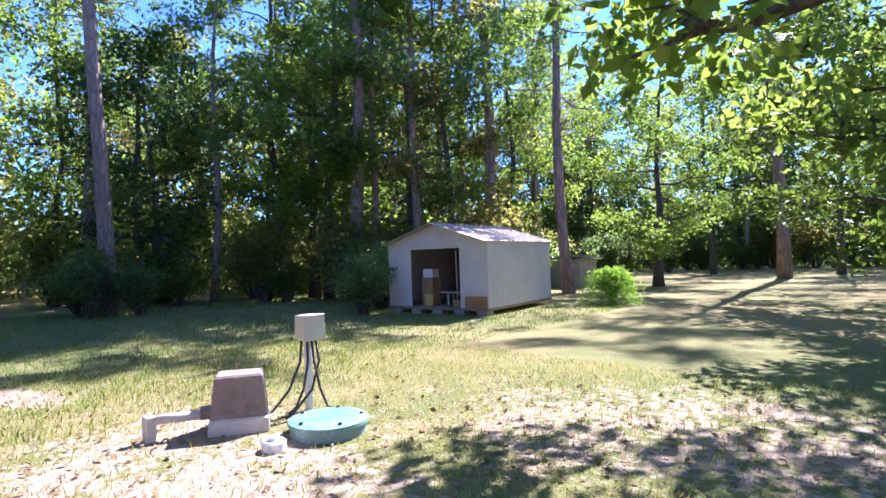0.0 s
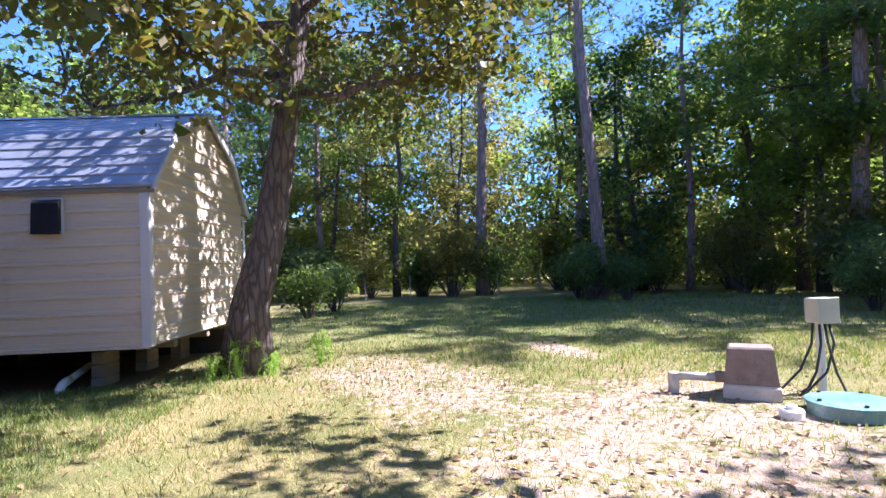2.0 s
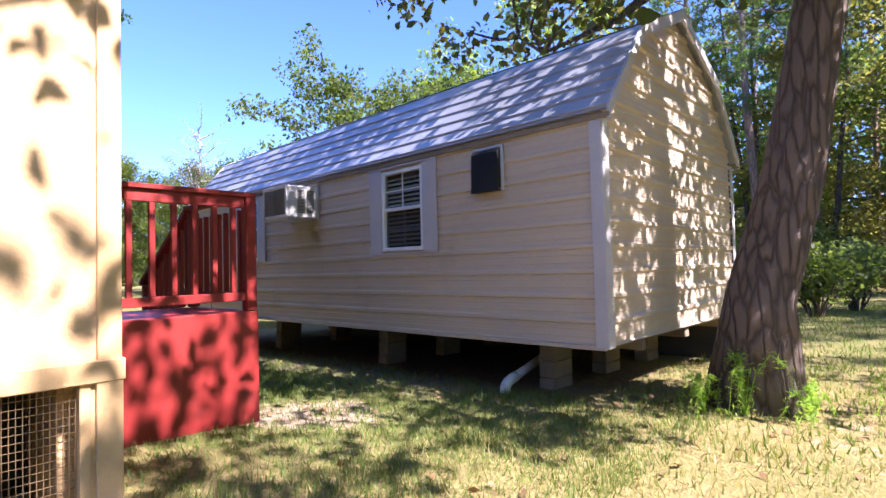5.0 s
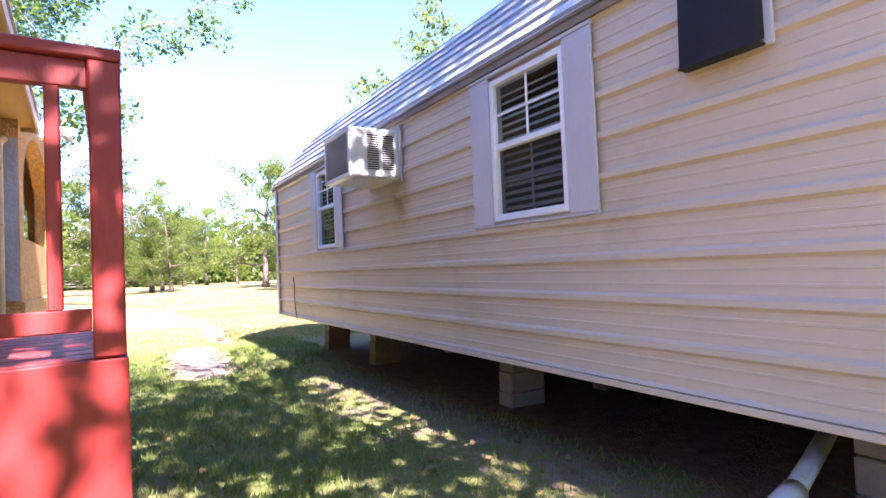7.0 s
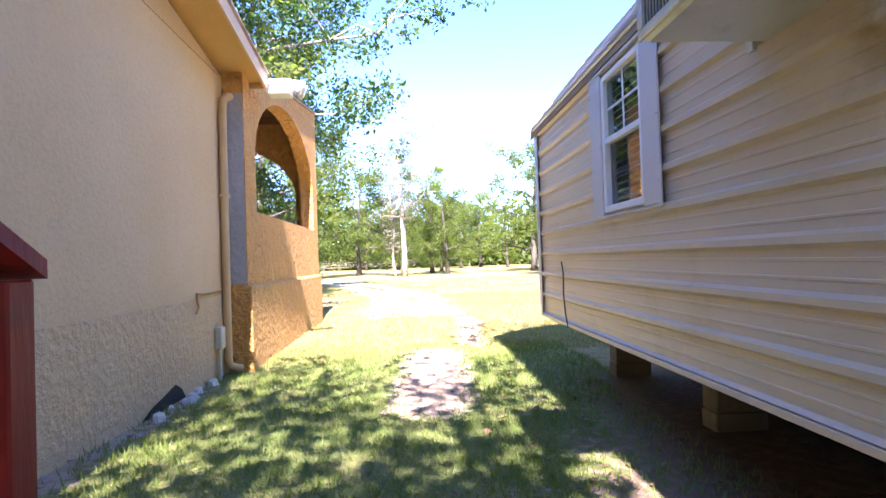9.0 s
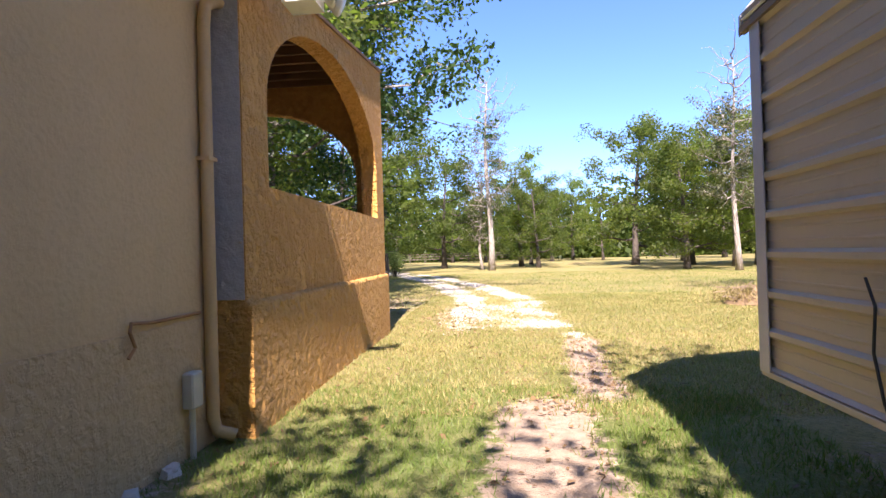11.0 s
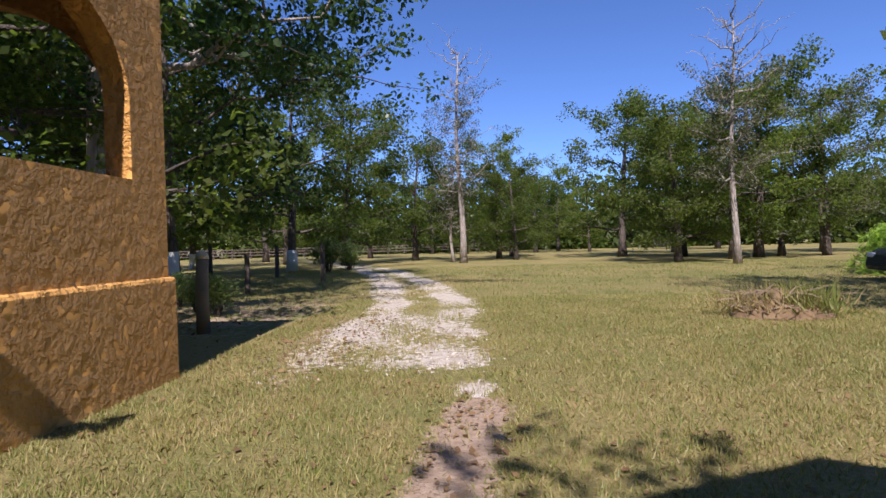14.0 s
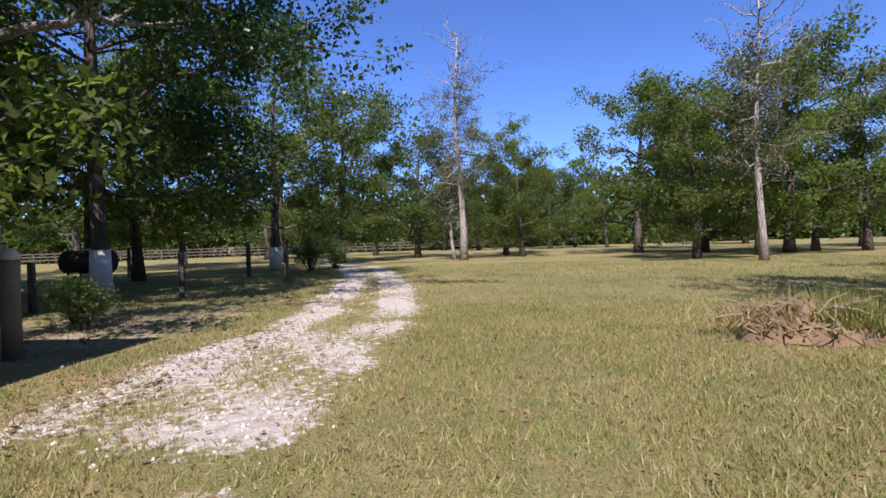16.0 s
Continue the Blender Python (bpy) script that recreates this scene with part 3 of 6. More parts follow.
def window_unit(parent, mid, half, z0, z1):
    """A single-hung window in the cabin's long wall: frame, sashes, panes, blinds, flanking metal panels."""
    x = CX0
    y0, y1 = mid - half, mid + half
    zm = z0 + (z1 - z0) * 0.52
    fr = Shape()
    for a, b, c, d in ((y0, y0 + 0.045, z0, z1), (y1 - 0.045, y1, z0, z1), (y0 + 0.045, y1 - 0.045, z0, z0 + 0.05), (y0 + 0.045, y1 - 0.045, z1 - 0.045, z1)):
        fr.soft_box(x - 0.035, x + 0.05, a, b, c, d, 0.006)
    win = part("window", fr, M["white_vinyl"], parent, "white vinyl single-hung window with half-closed blinds")
    part("meeting_rail", Shape().soft_box(x - 0.028, x + 0.035, y0 + 0.045, y1 - 0.045, zm - 0.022, zm + 0.022, 0.005), M["white_vinyl"], win)
    for lo, hi, gm, xo in ((z0 + 0.05, zm - 0.022, M["screen"], 0.012), (zm + 0.022, z1 - 0.045, M["glass"], 0.002)):
        pane = part("pane", Shape().box(x + xo, x + xo + 0.004, y0 + 0.046, y1 - 0.046, lo, hi), gm, win)
        pane.visible_shadow = False
        xm = xo if gm is M["glass"] else xo + 0.014      # the insect screen hangs outside the lower sash
        part("muntin", Shape().box(x + xm - 0.008, x + xm - 0.001, mid - 0.009, mid + 0.009, lo, hi), M["white_vinyl"], win)
        part("muntin", Shape().box(x + xm - 0.0095, x + xm - 0.001, y0 + 0.046, y1 - 0.046, (lo + hi) / 2 - 0.008, (lo + hi) / 2 + 0.008), M["white_vinyl"], win)
    slat = None
    z = z1 - 0.10
    while z > z0 + 0.05:
        me = slat or Shape().add([(x + 0.054, y0 + 0.02, -0.016), (x + 0.080, y0 + 0.02, 0.012), (x + 0.080, y1 - 0.02, 0.012), (x + 0.054, y1 - 0.02, -0.016),
                                  (x + 0.054, y0 + 0.02, -0.019), (x + 0.080, y0 + 0.02, 0.009), (x + 0.080, y1 - 0.02, 0.009), (x + 0.054, y1 - 0.02, -0.019)],
                                 [(0, 1, 2, 3), (7, 6, 5, 4), (0, 4, 5, 1), (3, 2, 6, 7), (0, 3, 7, 4), (1, 5, 6, 2)]).mesh("blind_slat")
        slat = me
        part("blind_slat", me, M["blind"], win).location.z = z
        z -= 0.056
    for a, b in ((y0 - 0.245, y0 - 0.002), (y1 + 0.002, y1 + 0.245)):
        sh = part("shutter_panel", Shape().soft_box(x - 0.042, x - 0.028, a, b, z0 - 0.02, z1 + 0.03, 0.004), M["trim_metal"], win, "flat pale metal panel screwed beside the window")
        for zz in (z0 + 0.12, (z0 + z1) / 2, z1 - 0.10):
            for yy in (a + 0.02, b - 0.02):
                part("screw", Shape().tube([(x - 0.041, yy, zz), (x - 0.048, yy, zz)], 0.008, 6), M["steel"], sh)
    part("head_flashing", Shape().soft_box(x - 0.045, x - 0.019, y0 - 0.25, y1 + 0.25, z1 + 0.032, z1 + 0.058, 0.004), M["trim_metal"], win)
    part("sill_flashing", Shape().soft_box(x - 0.042, x - 0.019, y0 - 0.25, y1 + 0.25, z0 - 0.04, z0 - 0.022, 0.004), M["trim_metal"], win)


def build_cabin():
    cab = thing("cabin", "tan metal-clad cabin with a grey gambrel roof standing on blocks", "cabin", pose(CMID, 9, 0.66))
    side = Shape()
    ys = [CY0]
    spans = []
    for mid, half, z0, z1 in WIN:
        spans.append((ys[-1], mid - half, CZ0, CEAVE))
        spans += [(mid - half, mid + half, CZ0, z0), (mid - half, mid + half, z1, CEAVE)]
        ys.append(mid + half)
    spans.append((ys[-1], CY1, CZ0, CEAVE))
    cladding(side, spans, lambda s, o, z: (CX0 - o, s, z))
    part("wall_cladding", side, M["siding"], cab, "tan ribbed sheet metal")
    part("wall_cladding", cladding(Shape(), [(CY0, CY1, CZ0, CEAVE)], lambda s, o, z: (CX1 + o, CY1 + CY0 - s, z)), M["siding"], cab)
    for y, sg in ((CY0, -1), (CY1, 1)):
        sh = Shape()
        pr = rib_profile(CZ0, PEAK_Z - 0.02)
        extra = sorted(pr + [(CEAVE, 0.0), (KNEE[1], 0.0)])
        pts = [(CMID - gable_half(z), y + sg * o, z) for z, o in extra] + [(CMID + gable_half(z), y + sg * o, z) for z, o in extra]
        n = len(extra)
        sh.add(pts, [(i, n + i, n + i + 1, i + 1) if sg < 0 else (i, i + 1, n + i + 1, n + i) for i in range(n - 1)])
        part("gable_cladding", sh, M["siding"], cab)
    core = Shape()      # studwork skin behind the sheets, open at the windows
    t = 0.09
    for a, b, c, d in spans:
        core.box(CX0 + 0.006, CX0 + t, a, b, c, d)
    core.box(CX1 - t, CX1 - 0.006, CY0, CY1, CZ0, CEAVE)
    core.box(CX0 + t, CX1 - t, CY0 + 0.006, CY0 + t, CZ0, CEAVE).box(CX0 + t, CX1 - t, CY1 - t, CY1 - 0.006, CZ0, CEAVE)
    part("inner_wall", core, M["dark_room"], cab)
    part("floor_deck", Shape().box(CX0 + 0.02, CX1 - 0.02, CY0 + 0.02, CY1 - 0.02, CZ0 - 0.02, CZ0 + 0.05), M["old_wood"], cab)
    part("loft_ceiling", Shape().box(CX0 + t, CX1 - t, CY0 + t, CY1 - t, CEAVE - 0.05, CEAVE), M["dark_room"], cab)
    for sx in (CX0 + 0.85, CMID + 0.1, CX1 - 0.6):
        part("skid_beam", Shape().soft_box(sx - 0.06, sx + 0.06, CY0 + 0.03, CY1 - 0.03, CZ0 - 0.13, CZ0 - 0.02, 0.01), M["old_wood"], cab)
    # gambrel roof: ribbed sheets on each of the four slopes
    oh, end = 0.045, 0.12
    rise = (KNEE[1] - CEAVE) / KNEE[0]
    left = [(CX0 - oh, CEAVE - oh * rise * 0.55 + 0.02), (CX0 + KNEE[0], KNEE[1] + 0.05), (CMID, PEAK_Z + 0.06)]
    for flip in (False, True):
        pts = [(2 * CMID - px, pz) for px, pz in left] if flip else left
        for (ax, az), (bx, bz) in zip(pts, pts[1:]):
            ln = math.hypot(bx - ax, bz - az)
            ux, uz = (bx - ax) / ln, (bz - az) / ln
            nx, nz = (-uz, ux) if not flip else (uz, -ux)
            if nz < 0:
                nx, nz = -nx, -nz
            sh, prof = Shape(), [(0.0, 0.0)]
            s = 0.02
            while s + 0.07 < ln:
                prof += [(s, 0.0), (s + 0.012, 0.022), (s + 0.034, 0.022), (s + 0.046, 0.0)]
                s += 0.215
            prof.append((ln, 0.0))
            top = [(ax + ux * d + nx * o, az + uz * d + nz * o) for d, o in prof]
            low = [(ax - nx * 0.02, az - nz * 0.02), (bx - nx * 0.02, bz - nz * 0.02)][::-1]
            ring = top + low
            sh.prism(ring, lambda u, w, q: (u, q, w), CY0 - end, CY1 + end)
            part("roof_sheet", sh, M["roof_metal"], cab, "grey ribbed metal roofing")
    part("ridge_cap", Shape().prism([(CMID - 0.18, PEAK_Z + 0.02), (CMID, PEAK_Z + 0.105), (CMID + 0.18, PEAK_Z + 0.02), (CMID, PEAK_Z + 0.085)], lambda u, w, q: (u, q, w), CY0 - end - 0.01, CY1 + end + 0.01), M["roof_metal"], cab)
    # rake trim following the gambrel, both gables
    for y in (CY0 - end - 0.004, CY1 + end - 0.028):
        full = left + [(2 * CMID - px, pz) for px, pz in left[::-1][1:]]
        for (ax, az), (bx, bz) in zip(full, full[1:]):
            part("rake_trim", Shape().prism([(ax, az - 0.10), (bx, bz - 0.10), (bx, bz + 0.032), (ax, az + 0.032)], lambda u, w, q: (u, q, w), y, y + 0.032), M["trim_metal"], cab, "pale metal rake trim")
    for x0, x1 in ((CX0 - oh - 0.004, CX0 - 0.008), (CX1 + 0.008, CX1 + oh + 0.004)):
        part("eave_soffit", Shape().box(x0, x1, CY0 - end, CY1 + end, CEAVE - 0.095, CEAVE - 0.05), M["old_wood"], cab)
    for x, y, dx, dy in ((CX0, CY0, 1, 1), (CX0, CY1, 1, -1), (CX1, CY0, -1, 1), (CX1, CY1, -1, -1)):
        s = Shape()
        s.soft_box(min(x - dx * 0.026, x + dx * 0.10), max(x - dx * 0.026, x + dx * 0.10), min(y - dy * 0.030, y - dy * 0.022), max(y - dy * 0.030, y - dy * 0.022), CZ0 - 0.01, CEAVE - 0.06, 0.002)
        s.soft_box(min(x - dx * 0.030, x - dx * 0.022), max(x - dx * 0.030, x - dx * 0.022), min(y - dy * 0.022, y + dy * 0.10), max(y - dy * 0.022, y + dy * 0.10), CZ0 - 0.01, CEAVE - 0.06, 0.002)
        part("corner_trim", s, M["trim_metal"], cab, "pale bent-metal corner trim")
    part("base_trim", Shape().soft_box(CX0 - 0.03, CX0 - 0.003, CY0, CY1, CZ0 - 0.03, CZ0 + 0.006, 0.004), M["siding"], cab)
    # unseen dark panel added to block light from under the cabin's far side
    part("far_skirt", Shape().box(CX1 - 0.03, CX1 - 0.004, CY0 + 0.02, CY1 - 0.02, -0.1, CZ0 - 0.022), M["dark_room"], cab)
    for w in WIN:
        window_unit(cab, *w)
    # piers: stacked blocks under the beams
    for sx in (CX0 + 0.85, CMID + 0.1, CX1 - 0.6):
        for k, py in enumerate((5.42, 8.3, 11.35, 13.3)):
            base = gz(sx, py) - 0.06
            pier = tagged(new("block_pier", None), "stacked concrete blocks carrying the cabin beam", "pier", "piers under the cabin")
            pier.matrix_basis = pose(sx, py, base)
            top = CZ0 - 0.13
            hgt = (top - base) / 3
            for j in range(3):
                part("block", Shape().soft_box(sx - 0.2 + 0.01 * j, sx + 0.2 + 0.006 * j, py - 0.1, py + 0.1, base + j * hgt, base + (j + 1) * hgt - 0.006, 0.008), M["pier_block"], pier)
            pier.matrix_basis = CABIN_TURN @ pier.matrix_basis
    # waste pipe under the near end
    pipe = thing("waste_pipe", "white plastic waste pipe elbow coming from under the cabin", "pipe", pose(8.85, 5.45, 0.05))
    s = Shape().tube([(9.9, 5.90, 0.26), (9.3, 5.75, 0.21), (8.92, 5.66, 0.175)], 0.05, 12)
    part("pipe_run", s, M["pvc"], pipe, smooth=True)
    part("elbow", Shape().tube([(8.97, 5.668, 0.18), (8.88, 5.66, 0.17), (8.82, 5.67, 0.14), (8.79, 5.68, 0.09), (8.785, 5.68, 0.02)], 0.06, 12), M["pvc"], pipe, smooth=True)
    for ob in (cab, pipe):
        ob.matrix_basis = CABIN_TURN @ ob.matrix_basis
    # thin service cable on the cladding
    cb = thing("wall_cable", "thin black cable stapled down the cladding", "cable", pose(CX0 - 0.03, 12.75, 0.66))
    cb.matrix_basis = pose(CX0 - 0.03, 12.75, 0.66)
    part("cable_run", Shape().tube([(CX0 - 0.03, 12.78, 1.27), (CX0 - 0.032, 12.72, 1.15), (CX0 - 0.032, 12.74, 0.95), (CX0 - 0.035, 12.68, 0.75), (CX0 - 0.03, 12.62, 0.62)], 0.007, 6), M["cable"], cb)
    cb.matrix_basis = CABIN_TURN @ cb.matrix_basis


build_cabin()


def build_air_conditioner():
    y0, y1, z0, z1, x0, x1 = 8.93, 9.62, 2.22, 2.70, 8.02, CX0 + 0.05
    ac = thing("air_conditioner", "pale metal window air conditioner jutting from the cabin wall", "air conditioner", pose(8.3, 9.2, 2.22))
    body = part("casing", Shape().soft_box(x0 + 0.02, x1, y0, y1, z0, z1, 0.02), M["ac_body"], ac)
    part("rear_bezel", Shape().soft_box(x0 - 0.004, x0 + 0.018, y0 + 0.004, y1 - 0.004, z0 + 0.004, z0 + 0.05, 0.006).soft_box(x0 - 0.004, x0 + 0.018, y0 + 0.004, y1 - 0.004, z1 - 0.05, z1 - 0.004, 0.006)
         .soft_box(x0 - 0.004, x0 + 0.018, y0 + 0.004, y0 + 0.05, z0 + 0.05, z1 - 0.05, 0.006).soft_box(x0 - 0.004, x0 + 0.018, y1 - 0.05, y1 - 0.004, z0 + 0.05, z1 - 0.05, 0.006), M["ac_body"], ac)
    part("coil", Shape().box(x0 + 0.010, x0 + 0.0195, y0 + 0.05, y1 - 0.05, z0 + 0.05, z1 - 0.05), M["black_metal"], ac, "dark condenser coil")
    for k in range(22):
        yy = y0 + 0.06 + k * (y1 - y0 - 0.12) / 21
        part("guard_bar", Shape().box(x0 + 0.004, x0 + 0.0095, yy - 0.003, yy + 0.003, z0 + 0.052, z1 - 0.052), M["steel"], ac)
    slot = None
    for col in (0.20, 0.36):
        for k in range(16):
            slot = slot or Shape().box(0, 0.12, -0.004, 0.0, -0.006, 0.006).mesh("louvre_slot")
            ob = part("louvre_slot", slot, M["black_metal"], body)
            ob.location = (x0 + col - 0.02, y0, z0 + 0.085 + k * 0.0215)
    part("mounting_flange", Shape().soft_box(CX0 - 0.045, CX0 - 0.021, y0 - 0.05, y0 - 0.002, z0 - 0.03, z1 + 0.04, 0.004).soft_box(CX0 - 0.045, CX0 - 0.021, y1 + 0.002, y1 + 0.05, z0 - 0.03, z1 + 0.04, 0.004)
         .soft_box(CX0 - 0.046, CX0 - 0.021, y0 - 0.05, y1 + 0.05, z1 + 0.002, z1 + 0.042, 0.004), M["steel"], ac)
    part("drip_rail", Shape().soft_box(x0 + 0.05, CX0 - 0.02, y0 + 0.05, y0 + 0.08, z0 - 0.022, z0 - 0.002, 0.004), M["ac_body"], ac)
    ac.matrix_basis = CABIN_TURN @ ac.matrix_basis


def build_vent_hood():
    y0, y1, z0, z1 = 5.46, 5.82, 2.27, 2.70
    v = thing("vent_hood", "black boxed vent hood in a pale frame on the cladding", "vent", pose(8.5, 5.6, 2.3))
    part("mount_frame", Shape().soft_box(CX0 - 0.04, CX0 - 0.020, y0 - 0.035, y1 + 0.035, z0 - 0.03, z1 + 0.035, 0.005), M["trim_metal"], v)
    part("hood", Shape().prism([(-0.041, z0), (-0.041, z1), (-0.06, z1), (-0.095, z1 - 0.05), (-0.11, z0 - 0.02), (-0.10, z0 - 0.02)], lambda u, w, q: (CX0 + u, q, w), y0, y1), M["black_metal"], v)
    part("lip", Shape().soft_box(CX0 - 0.116, CX0 - 0.042, y0 - 0.006, y1 + 0.006, z0 - 0.034, z0 - 0.021, 0.003), M["black_metal"], v)
    v.matrix_basis = CABIN_TURN @ v.matrix_basis


build_air_conditioner()
build_vent_hood()


# ---------- the yellow house ----------
HX, HY0, HY1, HXW = 4.78, 5.0, 14.45, -7.0
RIDGE_Y, RIDGE_Z = 9.6, 4.60


def roof_z(y):
    return RIDGE_Z - (RIDGE_Z - 3.45) * (RIDGE_Y - y) / (RIDGE_Y - 4.45) if y < RIDGE_Y else RIDGE_Z - (RIDGE_Z - 3.78) * (y - RIDGE_Y) / (14.75 - RIDGE_Y)


def arch_wall(place, u0, u1, ua, ub, sill, spring, apex, top, thick, base):
    """A wall with an arched opening; place(u, depth, z)."""
    mid, half = (ua + ub) / 2, (ub - ua) / 2

    def arch(u):
        q = min(1.0, abs(u - mid) / half)
        return spring + (apex - spring) * math.sqrt(max(0.0, 1 - q * q))

    n = 28
    us = [mid - half * math.cos(math.pi * k / n) for k in range(n + 1)]
    sh = Shape()

    def slab(a, b, za0, za1, zb0, zb1):
        p = [place(a, 0, za0), place(b, 0, zb0), place(b, 0, zb1), place(a, 0, za1), place(a, thick, za0), place(b, thick, zb0), place(b, thick, zb1), place(a, thick, za1)]
        sh.add(p, [(0, 1, 2, 3), (7, 6, 5, 4)])

    def shelf(a, b, za, zb):
        sh.add([place(a, 0, za), place(b, 0, zb), place(b, thick, zb), place(a, thick, za)], [(0, 1, 2, 3)])

    slab(u0, ua, base, top(u0), base, top(ua))
    slab(ub, u1, base, top(ub), base, top(u1))
    for a, b in zip(us, us[1:]):
        slab(a, b, base, sill, base, sill)
        slab(a, b, arch(a), top(a), arch(b), top(b))
        shelf(a, b, arch(a), arch(b))
        shelf(a, b, sill, sill)
    for u in (ua, ub):
        sh.add([place(u, 0, sill), place(u, thick, sill), place(u, thick, arch(u)), place(u, 0, arch(u))], [(0, 1, 2, 3)])
    for u in (u0, u1):
        sh.add([place(u, 0, base), place(u, thick, base), place(u, thick, top(u)), place(u, 0, top(u))], [(0, 1, 2, 3)])
    for a, b in zip([u0] + us, us + [u1]):
        shelf(a, b, top(a), top(b))
    return sh


def build_house():
    ho = thing("house", "yellow plastered house with a low gable roof and arched porch", "house", pose(HX - 3, 10, 0))
    # walls (0.2 thick), the back wall with a crawl-space opening
    ox0, ox1, oz = 4.13, 4.67, 0.93
    back = Shape().box(HXW, ox0, HY0, HY0 + 0.2, -0.3, 3.75).box(ox0, ox1, HY0, HY0 + 0.2, oz, 3.75).box(ox1, HX, HY0, HY0 + 0.2, -0.3, 3.75)
    part("wall_back", back, M["yellow_wall"], ho, "pale yellow sunlit plaster")
    prof = [(HY0 + 0.2, 0.98), (HY1, 0.98), (HY1, roof_z(HY1) - 0.06), (RIDGE_Y, RIDGE_Z - 0.06), (HY0 + 0.2, roof_z(HY0 + 0.2) - 0.06)]
    part("wall_side", Shape().prism(prof, lambda u, w, q: (q, u, w), HX - 0.2, HX), M["yellow_wall"], ho)
    part("wall_base", Shape().box(HX - 0.2, HX + 0.012, HY0 + 0.2, HY1, -0.3, 0.98), M["plinth"], ho, "rougher tan plaster base")
    part("wall_front", Shape().box(HXW, HX - 0.2, HY1 - 0.2, HY1, -0.3, 3.7), M["yellow_wall"], ho)
    part("wall_west", Shape().box(HXW - 0.2, HXW, HY0, HY1, -0.3, 3.7), M["yellow_wall"], ho)
    part("crawl_backing", Shape().box(ox0 - 0.3, ox1 + 0.08, HY0 + 0.9, HY0 + 0.95, -0.2, 1.1), M["dark_room"], ho)
    # corner boards, skirt sheet and band on the back wall
    part("corner_board", Shape().soft_box(HX - 0.085, HX + 0.018, HY0 - 0.022, HY0 - 0.002, 1.0, 3.5, 0.004), M["yellow_trim"], ho)
    part("corner_board", Shape().soft_box(HX - 0.09, HX + 0.022, HY0 - 0.026, HY0 - 0.002, -0.1, 0.955, 0.004), M["yellow_trim"], ho)
    part("band_board", Shape().soft_box(ox0 - 0.02, HX + 0.03, HY0 - 0.034, HY0 - 0.003, 0.93, 1.035, 0.005), M["yellow_trim"], ho)
    part("skirt_sheet", Shape().soft_box(3.69, ox0 - 0.002, HY0 - 0.028, HY0 - 0.003, 0.03, 1.02, 0.004), M["yellow_wall"], ho)
    part("opening_stile", Shape().soft_box(ox1 - 0.045, ox1, HY0 - 0.012, HY0 + 0.04, 0.1, oz - 0.002, 0.004), M["yellow_trim"], ho)
    # roof
    x0, x1 = HXW - 0.5, HX + 0.5
    EY = 4.80
    rp = [(EY, roof_z(EY)), (RIDGE_Y, RIDGE_Z), (14.75, roof_z(14.75)), (14.75, roof_z(14.75) + 0.12), (RIDGE_Y, RIDGE_Z + 0.13), (EY, roof_z(EY) + 0.12)]
    part("roof_deck", Shape().prism(rp, lambda u, w, q: (q, u, w), x0, x1 - 0.03), M["soffit"], ho, "orange-yellow boarded eaves under the roof")
    for a, b in ((EY - 0.02, RIDGE_Y), (RIDGE_Y, 14.77)):
        ra = [(a, roof_z(a) - 0.07), (b, roof_z(b) - 0.07), (b, roof_z(b) + 0.10), (a, roof_z(a) + 0.10)]
        part("rake_board", Shape().prism(ra, lambda u, w, q: (q, u, w), x1 - 0.03, x1), M["yellow_trim"], ho)
        rc = [(a, roof_z(a) + 0.122), (b, roof_z(b) + 0.132), (b, roof_z(b) + 0.15), (a, roof_z(a) + 0.14)]
        part("roof_covering", Shape().prism(rc, lambda u, w, q: (q, u, w), x0 - 0.02, x1 + 0.025), M["shed_rust"], ho)
    part("fascia", Shape().soft_box(x0, x1, EY - 0.035, EY - 0.003, roof_z(EY) - 0.07, roof_z(EY) + 0.115, 0.004), M["yellow_trim"], ho)
    part("fascia", Shape().soft_box(x0, x1, 14.753, 14.785, roof_z(14.75) - 0.07, roof_z(14.75) + 0.115, 0.004), M["yellow_trim"], ho)
    part("panel_seam", Shape().box(HX + 0.0005, HX + 0.004, HY0 + 0.4, HY1 - 0.15, 3.746, 3.753), M["brown_core"], ho, "thin dark joint between wall sheets")
    # torn patch of board on the back wall
    torn = part("torn_board", Shape().add([(4.03, HY0 - 0.004, 1.02), (4.10, HY0 - 0.004, 1.30), (4.16, HY0 - 0.004, 1.20), (4.24, HY0 - 0.004, 1.17), (4.20, HY0 - 0.004, 1.10), (4.25, HY0 - 0.004, 1.05), (4.14, HY0 - 0.004, 1.00),
                                           (4.03, HY0 + 0.01, 1.02), (4.10, HY0 + 0.01, 1.30), (4.16, HY0 + 0.01, 1.20), (4.24, HY0 + 0.01, 1.17), (4.20, HY0 + 0.01, 1.10), (4.25, HY0 + 0.01, 1.05), (4.14, HY0 + 0.01, 1.00)],
                                          [tuple(range(7)), tuple(range(13, 6, -1))] + [(i, (i + 1) % 7, 7 + (i + 1) % 7, 7 + i) for i in range(7)]), M["brown_core"], ho, "hole torn in the board, brown core showing")
    rng = np.random.default_rng(5)
